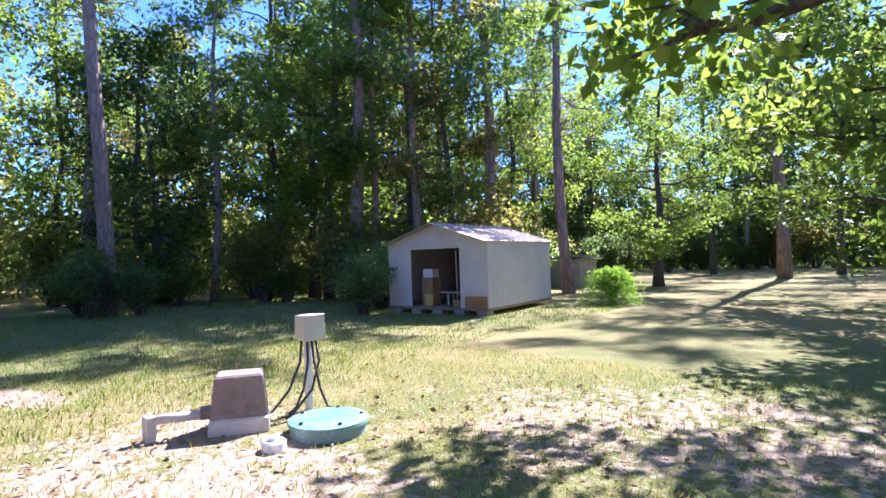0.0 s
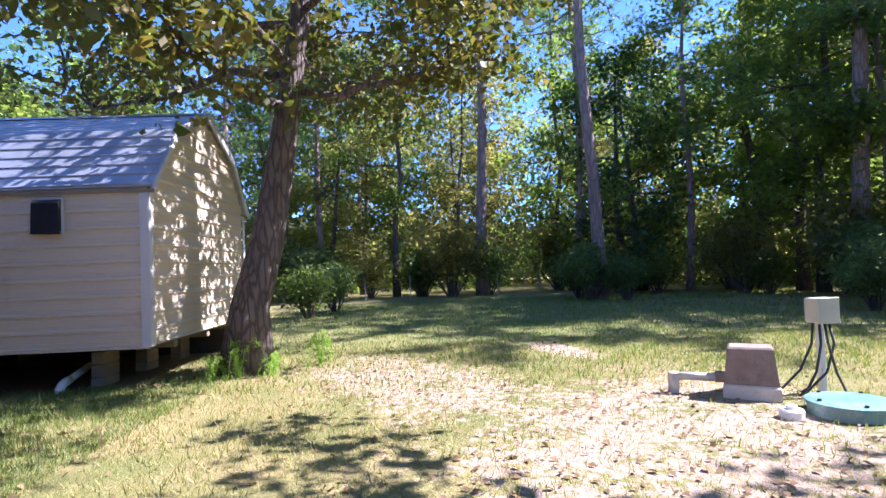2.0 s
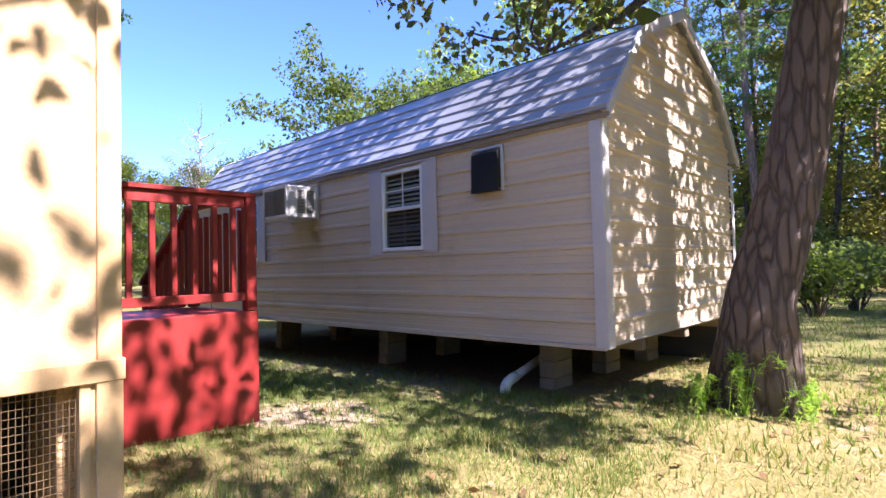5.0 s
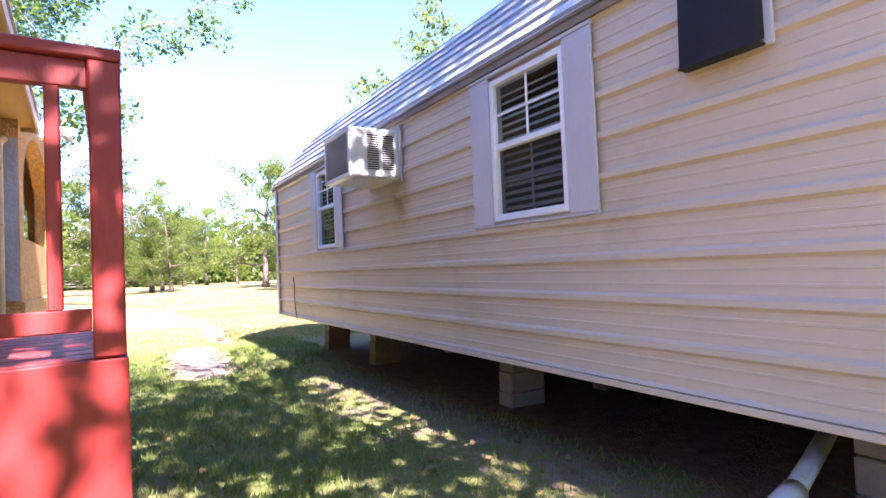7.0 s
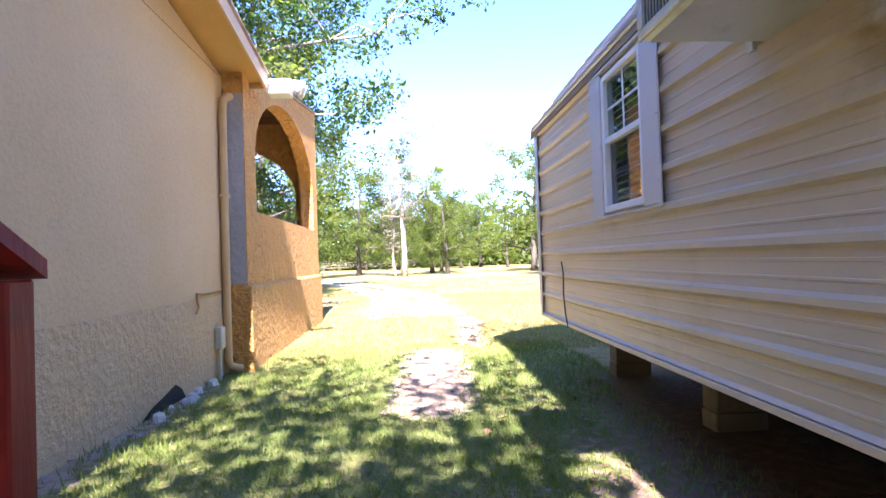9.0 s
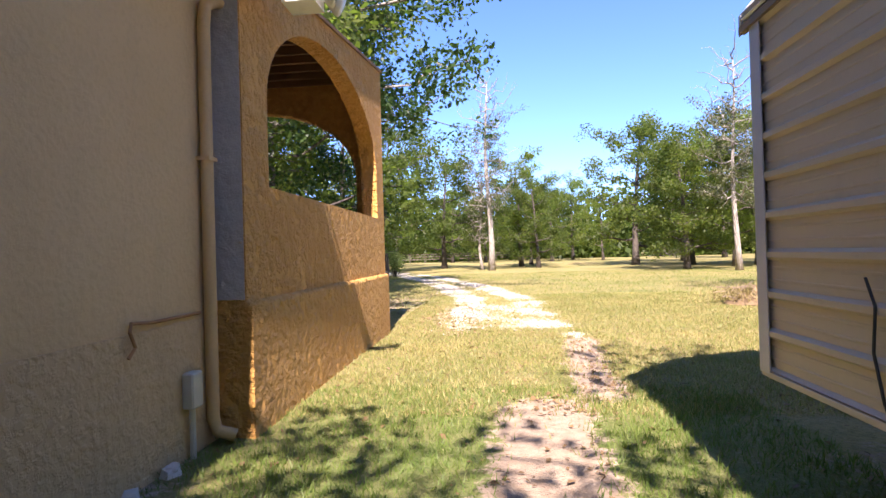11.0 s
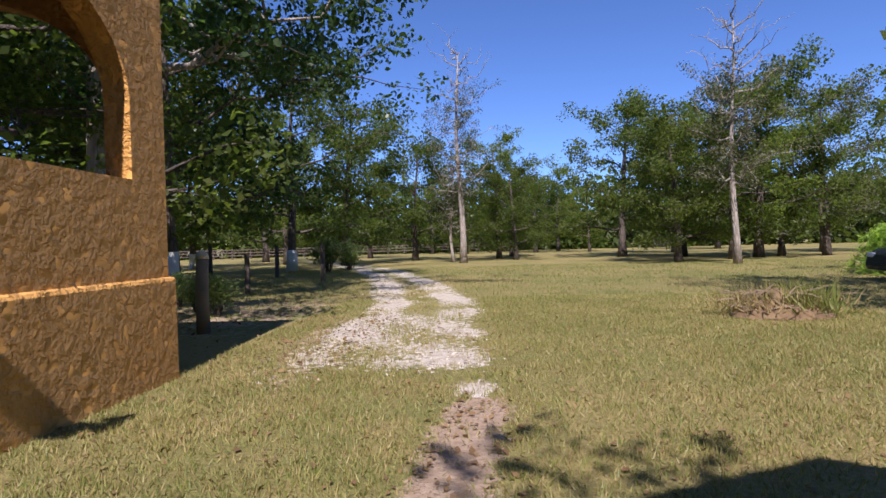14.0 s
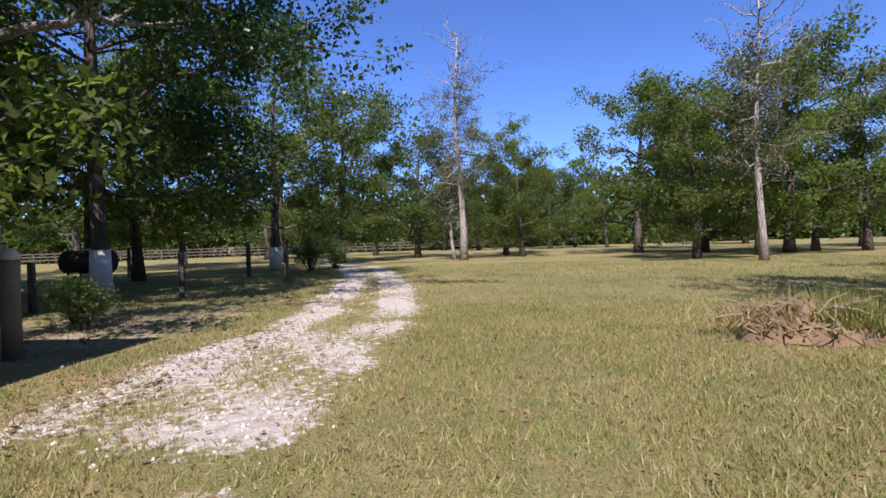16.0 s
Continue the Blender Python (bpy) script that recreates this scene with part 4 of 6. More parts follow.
    for k in range(16):
        cx, cz = 4.10 + rng.random() * 0.15, 1.10 + rng.random() * 0.16
        d = rng.normal(size=3) * 0.03
        fl = Shape().add([(cx, HY0 - 0.008, cz), (cx + 0.03 + d[0], HY0 - 0.03 - abs(d[1]), cz + d[2]), (cx + 0.02 + d[1], HY0 - 0.05 - abs(d[2]) * 0.6, cz + 0.03 + d[0]), (cx - 0.01, HY0 - 0.02, cz + 0.035)], [(0, 1, 2, 3), (3, 2, 1, 0)])
        part("torn_flake", fl, M["paper"], torn)
    # wire mesh over the crawl-space opening, sagging
    wire = Shape()
    nx, nz = 20, 26

    def mesh_point(i, j):
        u, v = i / nx, j / nz
        return (ox0 + (ox1 - 0.05 - ox0) * u, HY0 + 0.03 - 0.05 * math.sin(3 * u + 2.2 * v) * (1 - v) - 0.03 * (1 - v) * u, 0.02 + (oz - 0.02) * v - 0.05 * math.sin(2.5 * u) * (1 - v) * u)

    for i in range(nx + 1):
        wire.tube([mesh_point(i, j) for j in range(0, nz + 1, 2)], 0.0022, 3, False)
    for j in range(nz + 1):
        wire.tube([mesh_point(i, j) for i in range(0, nx + 1, 2)], 0.0022, 3, False)
    part("wire_mesh", wire, M["mesh_wire"], ho, "sagging rusty wire mesh over the crawl space")
    # arched porch
    PX, PY0, PY1 = 5.05, 14.45, 20.05

    def top(u):
        return 3.98 + (u - PY0) * 0.145

    part("porch_wall_side", arch_wall(lambda u, d, z: (PX - d, u, z), PY0, PY1, 14.95, 19.5, 2.07, 2.85, 4.03, top, 0.27, -0.3), M["porch_stucco"], ho, "rough ochre stucco with a wide arched opening")
    part("porch_wall_front", arch_wall(lambda u, d, z: (u, PY1 - d, z), -0.6, PX - 0.27, 0.75, 4.62, 2.10, 2.85, 4.10, lambda u: top(PY1) - 0.004, 0.27, -0.3), M["porch_stucco"], ho)
    part("porch_wall_west", Shape().box(-0.6, -0.33, PY0, PY1 - 0.27, -0.3, 4.5), M["porch_stucco"], ho)
    part("porch_end_face", Shape().box(HX + 0.002, PX - 0.012, PY0 - 0.006, PY0 - 0.002, 1.10, 3.55), M["grey_plaster"], ho, "bare grey plaster edge of the porch wall")
    ledge = Shape().prism([(PX + 0.002, -0.3), (PX + 0.055, -0.3), (PX + 0.05, 1.04), (PX + 0.035, 1.07), (PX + 0.002, 1.085)], lambda u, w, q: (u, q, w), PY0 - 0.008, PY1 + 0.05)
    part("porch_plinth", ledge, M["porch_stucco"], ho, "projecting stucco plinth with a rounded ledge")
    part("porch_plinth", Shape().box(-0.6, PX + 0.05, PY1 + 0.002, PY1 + 0.05, -0.3, 1.06), M["porch_stucco"], ho)
    part("porch_cap", Shape().prism([(PX - 0.30, 0.0), (PX + 0.03, 0.0), (PX + 0.03, 0.04), (PX - 0.30, 0.04)], lambda u, w, q: (u, q, top(q) + 0.002 + w), PY0, PY1 + 0.03), M["brown_joist"], ho)
    part("porch_ceiling", Shape().prism([(PY0, 4.28), (PY1 - 0.27, 4.62), (PY1 - 0.27, 4.66), (PY0, 4.32)], lambda u, w, q: (q, u, w), -0.33, PX - 0.27), M["brown_joist"], ho, "dark brown porch ceiling with open joists")
    for k in range(12):
        yy = PY0 + 0.25 + k * 0.43
        part("joist", Shape().soft_box(-0.33, PX - 0.27, yy - 0.022, yy + 0.022, 4.11 + 0.064 * (yy - PY0), 4.275 + 0.064 * (yy - PY0), 0.004), M["brown_joist"], ho)
    part("porch_floor", Shape().box(-0.33, PX - 0.27, PY0, PY1 - 0.27, -0.1, 0.1), M["pale_concrete"], ho)
    # downspout with elbows
    ds = part("downspout", Shape().tube([(HX + 0.12, 14.62, 3.52), (HX + 0.10, 14.40, 3.50), (HX + 0.065, 14.30, 3.42), (HX + 0.06, 14.28, 3.25), (HX + 0.06, 14.28, 0.20), (HX + 0.085, 14.29, 0.10), (HX + 0.21, 14.34, 0.05)], 0.05, 8), M["yellow_trim"], ho, "yellow painted downspout", smooth=True)
    part("strap", Shape().box(HX + 0.001, HX + 0.113, 14.22, 14.34, 2.2, 2.23), M["yellow_trim"], ds)
    part("conduit_hook", Shape().tube([(HX + 0.02, 14.2, 1.03), (HX + 0.025, 13.62, 1.03), (HX + 0.03, 13.40, 1.05), (HX + 0.04, 13.37, 1.00), (HX + 0.04, 13.42, 0.90), (HX + 0.035, 13.36, 0.84)], 0.012, 6), M["rust"], ho)
    bx = part("junction_box", Shape().soft_box(HX + 0.012, HX + 0.10, 13.94, 14.08, 0.36, 0.62, 0.012), M["beige_box"], ho, "small beige electrical box")
    part("conduit", Shape().tube([(HX + 0.05, 14.01, 0.36), (HX + 0.05, 14.01, -0.05)], 0.022, 8), M["beige_box"], bx)


build_house()


def build_flood_light():
    fl = thing("flood_light", "white security flood light with two bulbs under the eave", "flood light", pose(5.32, 14.95, 3.75))
    base = part("housing", Shape().prism([(-0.14, 0.0), (0.14, 0.0), (0.14, 0.12), (0.0, 0.24), (-0.14, 0.12)], lambda u, w, q: (5.25 + q, 14.98 + u, 3.68 + w), 0.0, 0.3), M["white_vinyl"], fl)
    part("arm", Shape().tube([(5.05, 14.98, 3.82), (5.26, 14.98, 3.80)], 0.03, 8), M["white_vinyl"], fl)
    for dy in (0.16, -0.02):
        part("bulb_shade", Shape().tube([(5.50, 14.98 + dy, 3.86), (5.56, 15.0 + dy, 3.85), (5.66, 15.03 + dy, 3.80), (5.70, 15.04 + dy, 3.78)], [0.03, 0.05, 0.11, 0.115], 14), M["white_vinyl"], base, smooth=True)


build_flood_light()


# ---------- red deck and stairs ----------
def build_red_deck():
    dk = thing("red_deck", "barn-red wooden landing with railing and steps", "deck", pose(5.5, 7, 0))
    x0, x1, y0, y1, z = 4.80, 6.20, 6.28, 7.50, 1.08
    part("skirt", Shape().soft_box(x0 + 0.01, x1, y0, y0 + 0.03, -0.05, z + 0.03, 0.004), M["red_paint"], dk)
    part("skirt", Shape().soft_box(x1 - 0.03, x1, y0 + 0.032, y1, -0.05, z + 0.03, 0.004), M["red_paint"], dk)
    for k in range(8):
        a = y0 + 0.034 + k * 0.139
        part("deck_board", Shape().soft_box(x0 + 0.01, x1 - 0.034, a, a + 0.133, z, z + 0.035, 0.004), M["red_paint"], dk)
    steps = 5
    run, rise = 0.29, z / (steps + 1)
    for k in range(steps):
        ya, zz = y1 + k * run, z - (k + 1) * rise
        part("tread", Shape().soft_box(x0 + 0.05, x1 - 0.02, ya - 0.02, ya + run + 0.02, zz - 0.035, zz, 0.004), M["red_paint"], dk)
        part("riser", Shape().soft_box(x0 + 0.06, x1 - 0.03, ya - 0.018, ya, zz + 0.001, zz + rise - 0.036, 0.003), M["red_paint"], dk)
    st = [(y1, z)]
    for k in range(steps):
        zz = z - (k + 1) * rise
        st += [(y1 + k * run, zz - 0.037), (y1 + (k + 1) * run, zz - 0.037)]
    st += [(y1 + steps * run, -0.05), (y1, -0.05)]
    part("stringer", Shape().prism(st, lambda u, w, q: (q, u, w), x1 - 0.028, x1), M["red_paint"], dk)
    part("stringer", Shape().prism(st, lambda u, w, q: (q, u, w), x0 + 0.02, x0 + 0.048), M["red_paint"], dk)
    # posts and rails: back rail along x, side rail along y, then sloping with the stair
    for px, py, lo, hi in ((x1 - 0.05, y0 + 0.05, 1.116, 2.06), (x0 + 0.08, y0 + 0.05, 1.116, 2.06), (x1 - 0.05, y1 - 0.05, 1.116, 2.03), (x1 - 0.05, y1 + 1.22, 0.02, 1.32)):
        part("post", Shape().soft_box(px - 0.045, px + 0.045, py - 0.045, py + 0.045, lo, hi, 0.006), M["red_paint"], dk)
    part("top_rail", Shape().soft_box(x0 + 0.02, x1 - 0.002, y0, y0 + 0.12, 2.062, 2.10, 0.005), M["red_paint"], dk)
    part("bottom_rail", Shape().soft_box(x0 + 0.126, x1 - 0.097, y0 + 0.03, y0 + 0.07, 1.20, 1.27, 0.004), M["red_paint"], dk)
    part("sub_rail", Shape().soft_box(x0 + 0.126, x1 - 0.097, y0 + 0.03, y0 + 0.07, 1.97, 2.06, 0.004), M["red_paint"], dk)
    part("top_rail", Shape().soft_box(x1 - 0.12, x1 - 0.002, y0 + 0.122, y1 + 0.02, 2.062, 2.10, 0.005), M["red_paint"], dk)
    part("bottom_rail", Shape().soft_box(x1 - 0.07, x1 - 0.03, y0 + 0.097, y1 - 0.097, 1.20, 1.27, 0.004), M["red_paint"], dk)
    bal = Shape().soft_box(-0.02, 0.02, -0.02, 0.02, 0, 0.70, 0.004).mesh("baluster")
    for k in range(7):
        part("baluster", bal, M["red_paint"], dk).location = (x0 + 0.28 + k * 0.155, y0 + 0.05, 1.27)
    for k in range(7):
        part("baluster", bal, M["red_paint"], dk).location = (x1 - 0.05, y0 + 0.20 + k * 0.135, 1.27)
    ya, yb = y1 - 0.005, y1 + 1.27
    for lo, hi, w in ((0.0, 0.045, 0.07), (-0.80, -0.70, 0.022)):
        za, zb = 2.03 + lo, 1.32 + lo
        part("stair_rail", Shape().prism([(ya, za), (yb, zb), (yb, zb + hi - lo), (ya, za + hi - lo)], lambda u, w2, q: (q, u, w2), x1 - 0.05 - w, x1 - 0.05 + w), M["red_paint"], dk)
    for k in range(8):
        yy = ya + 0.11 + k * 0.137
        zt = 2.03 - 0.71 * (yy - ya) / (yb - ya)
        part("baluster", Shape().soft_box(x1 - 0.07, x1 - 0.03, yy - 0.02, yy + 0.02, zt - 0.72, zt - 0.006, 0.004), M["red_paint"], dk)


build_red_deck()


# ---------- yard things by the septic tank ----------
def build_shed():
    W, L, Z0, Z1, ZP = 3.6, 4.2, 0.2, 2.1, 2.66
    sh = thing("metal_shed", "faded metal garden shed with a missing door on a block base", "shed")
    t = 0.03
    d0, d1, dz = 0.93, 2.72, 1.93       # doorway along the front, measured from the near corner
    part("front_panel", Shape().box(0, d0, -t, 0, Z0, Z1).box(d0, d1, -t, 0, dz, Z1), M["shed_metal"], sh, "faded grey-white sheet with rust at the foot")
    part("front_panel", Shape().box(d1, W, -t, 0, Z0, Z1), M["shed_metal"], sh)
    part("gable_panel", Shape().prism([(0, Z1 + 0.002), (W, Z1 + 0.002), (W / 2, ZP)], lambda u, w, q: (u, q, w), -t, 0), M["shed_metal"], sh)
    part("gable_panel", Shape().prism([(0, Z1 + 0.002), (W, Z1 + 0.002), (W / 2, ZP)], lambda u, w, q: (u, q, w), -L, -L + t), M["shed_metal"], sh)
    ribs = [(0.0, 0.0)]
    k = 0.0
    while k < L - 0.2:
        ribs += [(k + 0.06, 0.0), (k + 0.075, 0.012), (k + 0.115, 0.012), (k + 0.13, 0.0)]
        k += 0.19
    prof = ribs + [(L, 0.0), (L, -0.02), (0.0, -0.02)]
    part("side_panel", Shape().prism(prof, lambda u, w, q: (-w, -t - u * (L - 2 * t) / L, q), Z0, Z1), M["shed_metal"], sh)
    part("side_panel", Shape().prism(prof, lambda u, w, q: (W + w, -t - u * (L - 2 * t) / L, q), Z0, Z1), M["shed_metal"], sh)
    part("rear_panel", Shape().box(0, W, -L, -L + t - 0.002, Z0, Z1), M["shed_metal"], sh)
    for sg in (0, 1):
        a, b = ((-0.07, Z1 - 0.02), (W / 2, ZP + 0.02)) if sg == 0 else ((W + 0.07, Z1 - 0.02), (W / 2, ZP + 0.02))
        q = -L - 0.05
        while q < 0.05:
            rp = Shape().prism([(a[0], a[1]), (b[0], b[1]), (b[0], b[1] + 0.015), (a[0], a[1] + 0.015)], lambda u, w, s: (u, s, w), q, q + 0.30)
            sheet = part("roof_panel", rp, M["shed_rust"], sh, "rust-stained ribbed shed roof sheet")
            part("rib", Shape().prism([(a[0], a[1] + 0.016), (b[0], b[1] + 0.016), (b[0], b[1] + 0.04), (a[0], a[1] + 0.04)], lambda u, w, s: (u, s, w), q, q + 0.03), M["shed_rust"], sheet)
            q += 0.302
    for px in (-0.012, W - 0.03):
        part("corner_post", Shape().soft_box(px, px + 0.042, -t - 0.004, 0.012, Z0, Z1, 0.004), M["shed_metal"], sh)
    part("rust_patch", Shape().box(0.02, 0.78, 0.0005, 0.004, Z0, Z0 + 0.34), M["rust"], sh, "rusted lower panel edge")
    part("door_head", Shape().soft_box(-0.02, W + 0.02, 0.004, 0.022, Z1 - 0.09, Z1 + 0.004, 0.004), M["shed_metal"], sh)
    part("floor", Shape().box(0.0, W, -L, 0, 0.12, 0.2), M["old_wood"], sh)
    for i in range(5):
        part("base_block", Shape().soft_box(0.05 + i * 0.78, 0.40 + i * 0.78, -0.34, 0.0, -0.06, 0.118, 0.01), M["concrete"], sh)
    m = pose(10.45, -12.43, 0, 0, 0, 5)
    sh.matrix_basis = m

    def inside(name, label, category, spec):
        ob = thing(name, label, category)
        for nm, shape, mat in spec:
            part(nm, shape, mat, ob)
        ob.matrix_basis = m
        return ob

    inside("workbench", "low wooden bench inside the shed doorway", "bench", [("seat", Shape().soft_box(1.05, 2.2, -1.1, -0.7, 0.56, 0.60), M["pale_concrete"])] +
           [("leg", Shape().soft_box(x, x + 0.05, y, y + 0.05, 0.2, 0.559, 0.004), M["pale_concrete"]) for x in (1.1, 1.85) for y in (-1.05, -0.78)])
    inside("storage_bin", "red plastic storage bin stacked in the shed", "bin", [("bin", Shape().soft_box(0.95, 1.42, -1.4, -0.9, 1.28, 1.80, 0.03), M["red_plastic"]), ("lid", Shape().soft_box(0.93, 1.44, -1.42, -0.88, 1.802, 1.85, 0.01), M["red_plastic"])])
    inside("storage_shelf", "dark shelf unit inside the shed", "shelf", [("upright", Shape().soft_box(0.9, 0.94, -1.45, -0.85, 0.2, 1.27, 0.005), M["blue_plastic"]), ("upright", Shape().soft_box(1.44, 1.48, -1.45, -0.85, 0.2, 1.27, 0.005), M["blue_plastic"]), ("board", Shape().soft_box(0.9, 1.48, -1.45, -0.85, 1.242, 1.278, 0.004), M["old_wood"])])
    inside("carton", "brown cardboard carton on the shed floor", "carton", [("box", Shape().soft_box(2.25, 2.68, -0.9, -0.45, 0.2, 1.05, 0.01), M["cardboard"])])
    inside("white_crate", "white plastic crate on top of a carton", "crate", [("crate", Shape().soft_box(2.28, 2.66, -0.85, -0.5, 1.052, 1.32, 0.02), M["white_plastic"])])
    inside("bucket", "yellow bucket beside the carton", "bucket", [("body", Shape().tube([(2.3, -0.32, 0.2), (2.3, -0.32, 0.55)], [0.13, 0.155], 16), M["yellow_bucket"]), ("rim", Shape().tube([(2.3, -0.32, 0.551), (2.3, -0.32, 0.575)], 0.165, 16), M["yellow_bucket"])])
    inside("broom", "pale broom leaning in the shed doorway", "broom", [("pole", Shape().tube([(1.20, -0.25, 0.42), (1.32, -0.4, 1.85)], 0.016, 8), M["pale_concrete"]), ("brush", Shape().soft_box(1.06, 1.34, -0.30, -0.20, 0.2, 0.42, 0.01), M["cardboard"])])


def build_septic():
    # brown concrete housing on a pale slab
    c = thing("pump_housing", "stained concrete pump cover tapering upward on a slab", "pump cover", pose(7.0, -3.05, 0))
    mx, my, ang = 6.91, -3.05, radians(-123)
    ca, sa = math.cos(ang), math.sin(ang)

    def at(u, v, z):
        return (mx + u * ca - v * sa, my + u * sa + v * ca, z)

    def frustum(u0, u1, v0, v1, z0, z1, inset):
        p = [at(u0, v0, z0), at(u1, v0, z0), at(u1, v1, z0), at(u0, v1, z0)]
        r = 0.02
        q = [at(u0 + inset, v0 + inset * 0.5, z1 - r), at(u1 - inset, v0 + inset * 0.5, z1 - r), at(u1 - inset, v1 - inset * 0.5, z1 - r), at(u0 + inset, v1 - inset * 0.5, z1 - r)]
        w = [at(u0 + inset + r, v0 + inset * 0.5 + r, z1), at(u1 - inset - r, v0 + inset * 0.5 + r, z1), at(u1 - inset - r, v1 - inset * 0.5 - r, z1), at(u0 + inset + r, v1 - inset * 0.5 - r, z1)]
        f = [(3, 2, 1, 0)] + [(i, (i + 1) % 4, 4 + (i + 1) % 4, 4 + i) for i in range(4)] + [(4 + i, 4 + (i + 1) % 4, 8 + (i + 1) % 4, 8 + i) for i in range(4)] + [(8, 9, 10, 11)]
        return Shape().add(p + q + w, f)

    part("slab", frustum(-0.29, 0.29, -0.23, 0.23, -0.05, 0.135, 0.012), M["pale_concrete"], c)
    part("cover", frustum(-0.27, 0.27, -0.19, 0.19, 0.136, 0.55, 0.045), M["brown_concrete"], c)
    p = thing("pipe_stub", "pale capped drain pipe beside the pump cover", "pipe", pose(6.9, -2.3, 0.1))
    a, b = at(-0.27, -0.1, 0.19), at(-0.80, -0.16, 0.19)
    part("pipe_run", Shape().tube([a, b], 0.045, 12), M["pale_concrete"], p, smooth=True)
    part("leg", Shape().soft_box(b[0] - 0.05, b[0] + 0.05, b[1] - 0.05, b[1] + 0.05, -0.03, 0.235, 0.01), M["pale_concrete"], p)
    part("collar", Shape().tube([at(-0.26, -0.1, 0.2), at(-0.36, -0.11, 0.2)], 0.065, 12), M["brown_concrete"], p)
    # round green lid
    ld = thing("tank_lid", "round faded green plastic septic tank lid, sun glare partly put into its colour", "lid", pose(6.08, -3.52, 0))
    R = 0.37
    prof = [(R, -0.05), (R, 0.075), (R + 0.025, 0.08), (R + 0.02, 0.11), (R - 0.05, 0.125), (0.0, 0.135)]
    s = Shape()
    n = 40
    for k in range(n):
        a0, a1 = 2 * math.pi * k / n, 2 * math.pi * (k + 1) / n
        for (r0, z0), (r1, z1) in zip(prof, prof[1:]):
            s.add([(6.08 + r0 * math.cos(a0), -3.52 + r0 * math.sin(a0), z0), (6.08 + r0 * math.cos(a1), -3.52 + r0 * math.sin(a1), z0), (6.08 + r1 * math.cos(a1), -3.52 + r1 * math.sin(a1), z1), (6.08 + r1 * math.cos(a0), -3.52 + r1 * math.sin(a0), z1)], [(0, 1, 2, 3)])
    part("riser_lid", s, M["green_lid"], ld, smooth=True)
    for k in range(5):
        a0 = 2 * math.pi * k / 5 + 0.3
        part("bolt", Shape().tube([(6.08 + 0.32 * math.cos(a0), -3.52 + 0.32 * math.sin(a0), 0.12), (6.08 + 0.32 * math.cos(a0), -3.52 + 0.32 * math.sin(a0), 0.14)], 0.018, 6), M["black_metal"], ld)
    cl = thing("cleanout_cap", "small white round cleanout cap in the grass", "cap", pose(6.07, -2.9, 0))
    part("cap", Shape().tube([(6.07, -2.9, -0.03), (6.07, -2.9, 0.05), (6.07, -2.9, 0.065)], [0.11, 0.11, 0.095], 20), M["pvc"], cl)
    part("plug", Shape().tube([(6.07, -2.9, 0.066), (6.07, -2.9, 0.10)], 0.05, 14), M["pvc"], cl)
    # control box on a post with cables
    b = thing("control_box", "beige control box on a post with black cables", "control box", pose(6.86, -3.85, 0))
    px, py = 6.86, -3.85
    part("post", Shape().soft_box(px - 0.035, px + 0.035, py - 0.03, py + 0.03, -0.1, 1.0, 0.006), M["pvc"], b)
    body = part("enclosure", Shape().soft_box(px - 0.14, px + 0.06, py - 0.12, py + 0.13, 0.785, 1.06, 0.014), M["beige_box"], b)
    part("cover", Shape().soft_box(px - 0.16, px - 0.142, py - 0.125, py + 0.135, 0.78, 1.068, 0.006), M["beige_box"], body)
    part("alarm_lamp", Shape().tube([(px, py - 0.12, 0.93), (px, py - 0.19, 0.93), (px, py - 0.23, 0.92)], [0.05, 0.05, 0.02], 12), M["white_vinyl"], body)
    for k, (dx, dy, ex, ey) in enumerate(((-0.10, 0.02, -0.28, -0.12), (-0.06, 0.05, -0.05, 0.30), (-0.09, -0.04, -0.18, 0.42), (0.0, 0.08, 0.10, 0.60))):
        pts = [(px + dx, py + dy, 0.79), (px + dx * 1.5, py + dy * 1.3, 0.55), (px + dx + ex * 0.35, py + dy + ey * 0.25, 0.25), (px + ex * 0.8, py + ey * 0.7, 0.05), (px + ex, py + ey, 0.02)]
        part("cable", Shape().tube(pts, 0.014, 7), M["cable"], b, smooth=True)


build_shed()
build_septic()


# ---------- trees and plants ----------
def unit(v):
    return v / np.maximum(np.linalg.norm(v, axis=-1, keepdims=True), 1e-9)


def leaf_cloud(name, centres, size, rng, elong=1.7, up=0.35, spread=0.35, oval=False):
    """One leaf, folded along its rib, at each centre: four-sided, or a six-sided oval where it is seen near by."""
    n = len(centres)
    nor = unit(rng.normal(size=(n, 3)) + np.array([0, 0, up * 2]))
    tan = unit(np.cross(nor, rng.normal(size=(n, 3))))
    sid = np.cross(nor, tan)
    ln = size * (1 + spread * rng.normal(size=(n, 1))).clip(0.45, 1.9)
    wd = ln / elong
    if oval:
        co = np.stack([centres - tan * ln / 2, centres + sid * wd * 0.36 - tan * ln * 0.16 + nor * wd * 0.12, centres + sid * wd * 0.5 + tan * ln * 0.16 + nor * wd * 0.18, centres + tan * ln / 2,
                       centres - sid * wd * 0.5 + tan * ln * 0.16 + nor * wd * 0.18, centres - sid * wd * 0.36 - tan * ln * 0.16 + nor * wd * 0.12], 1)
        return raw_mesh(name, co.reshape(-1, 3), np.arange(6 * n), 6)
    co = np.stack([centres - tan * ln / 2, centres + sid * wd / 2 + nor * wd * 0.18, centres + tan * ln / 2, centres - sid * wd / 2 + nor * wd * 0.18], 1)
    return raw_mesh(name, co.reshape(-1, 3), np.arange(4 * n), 4)


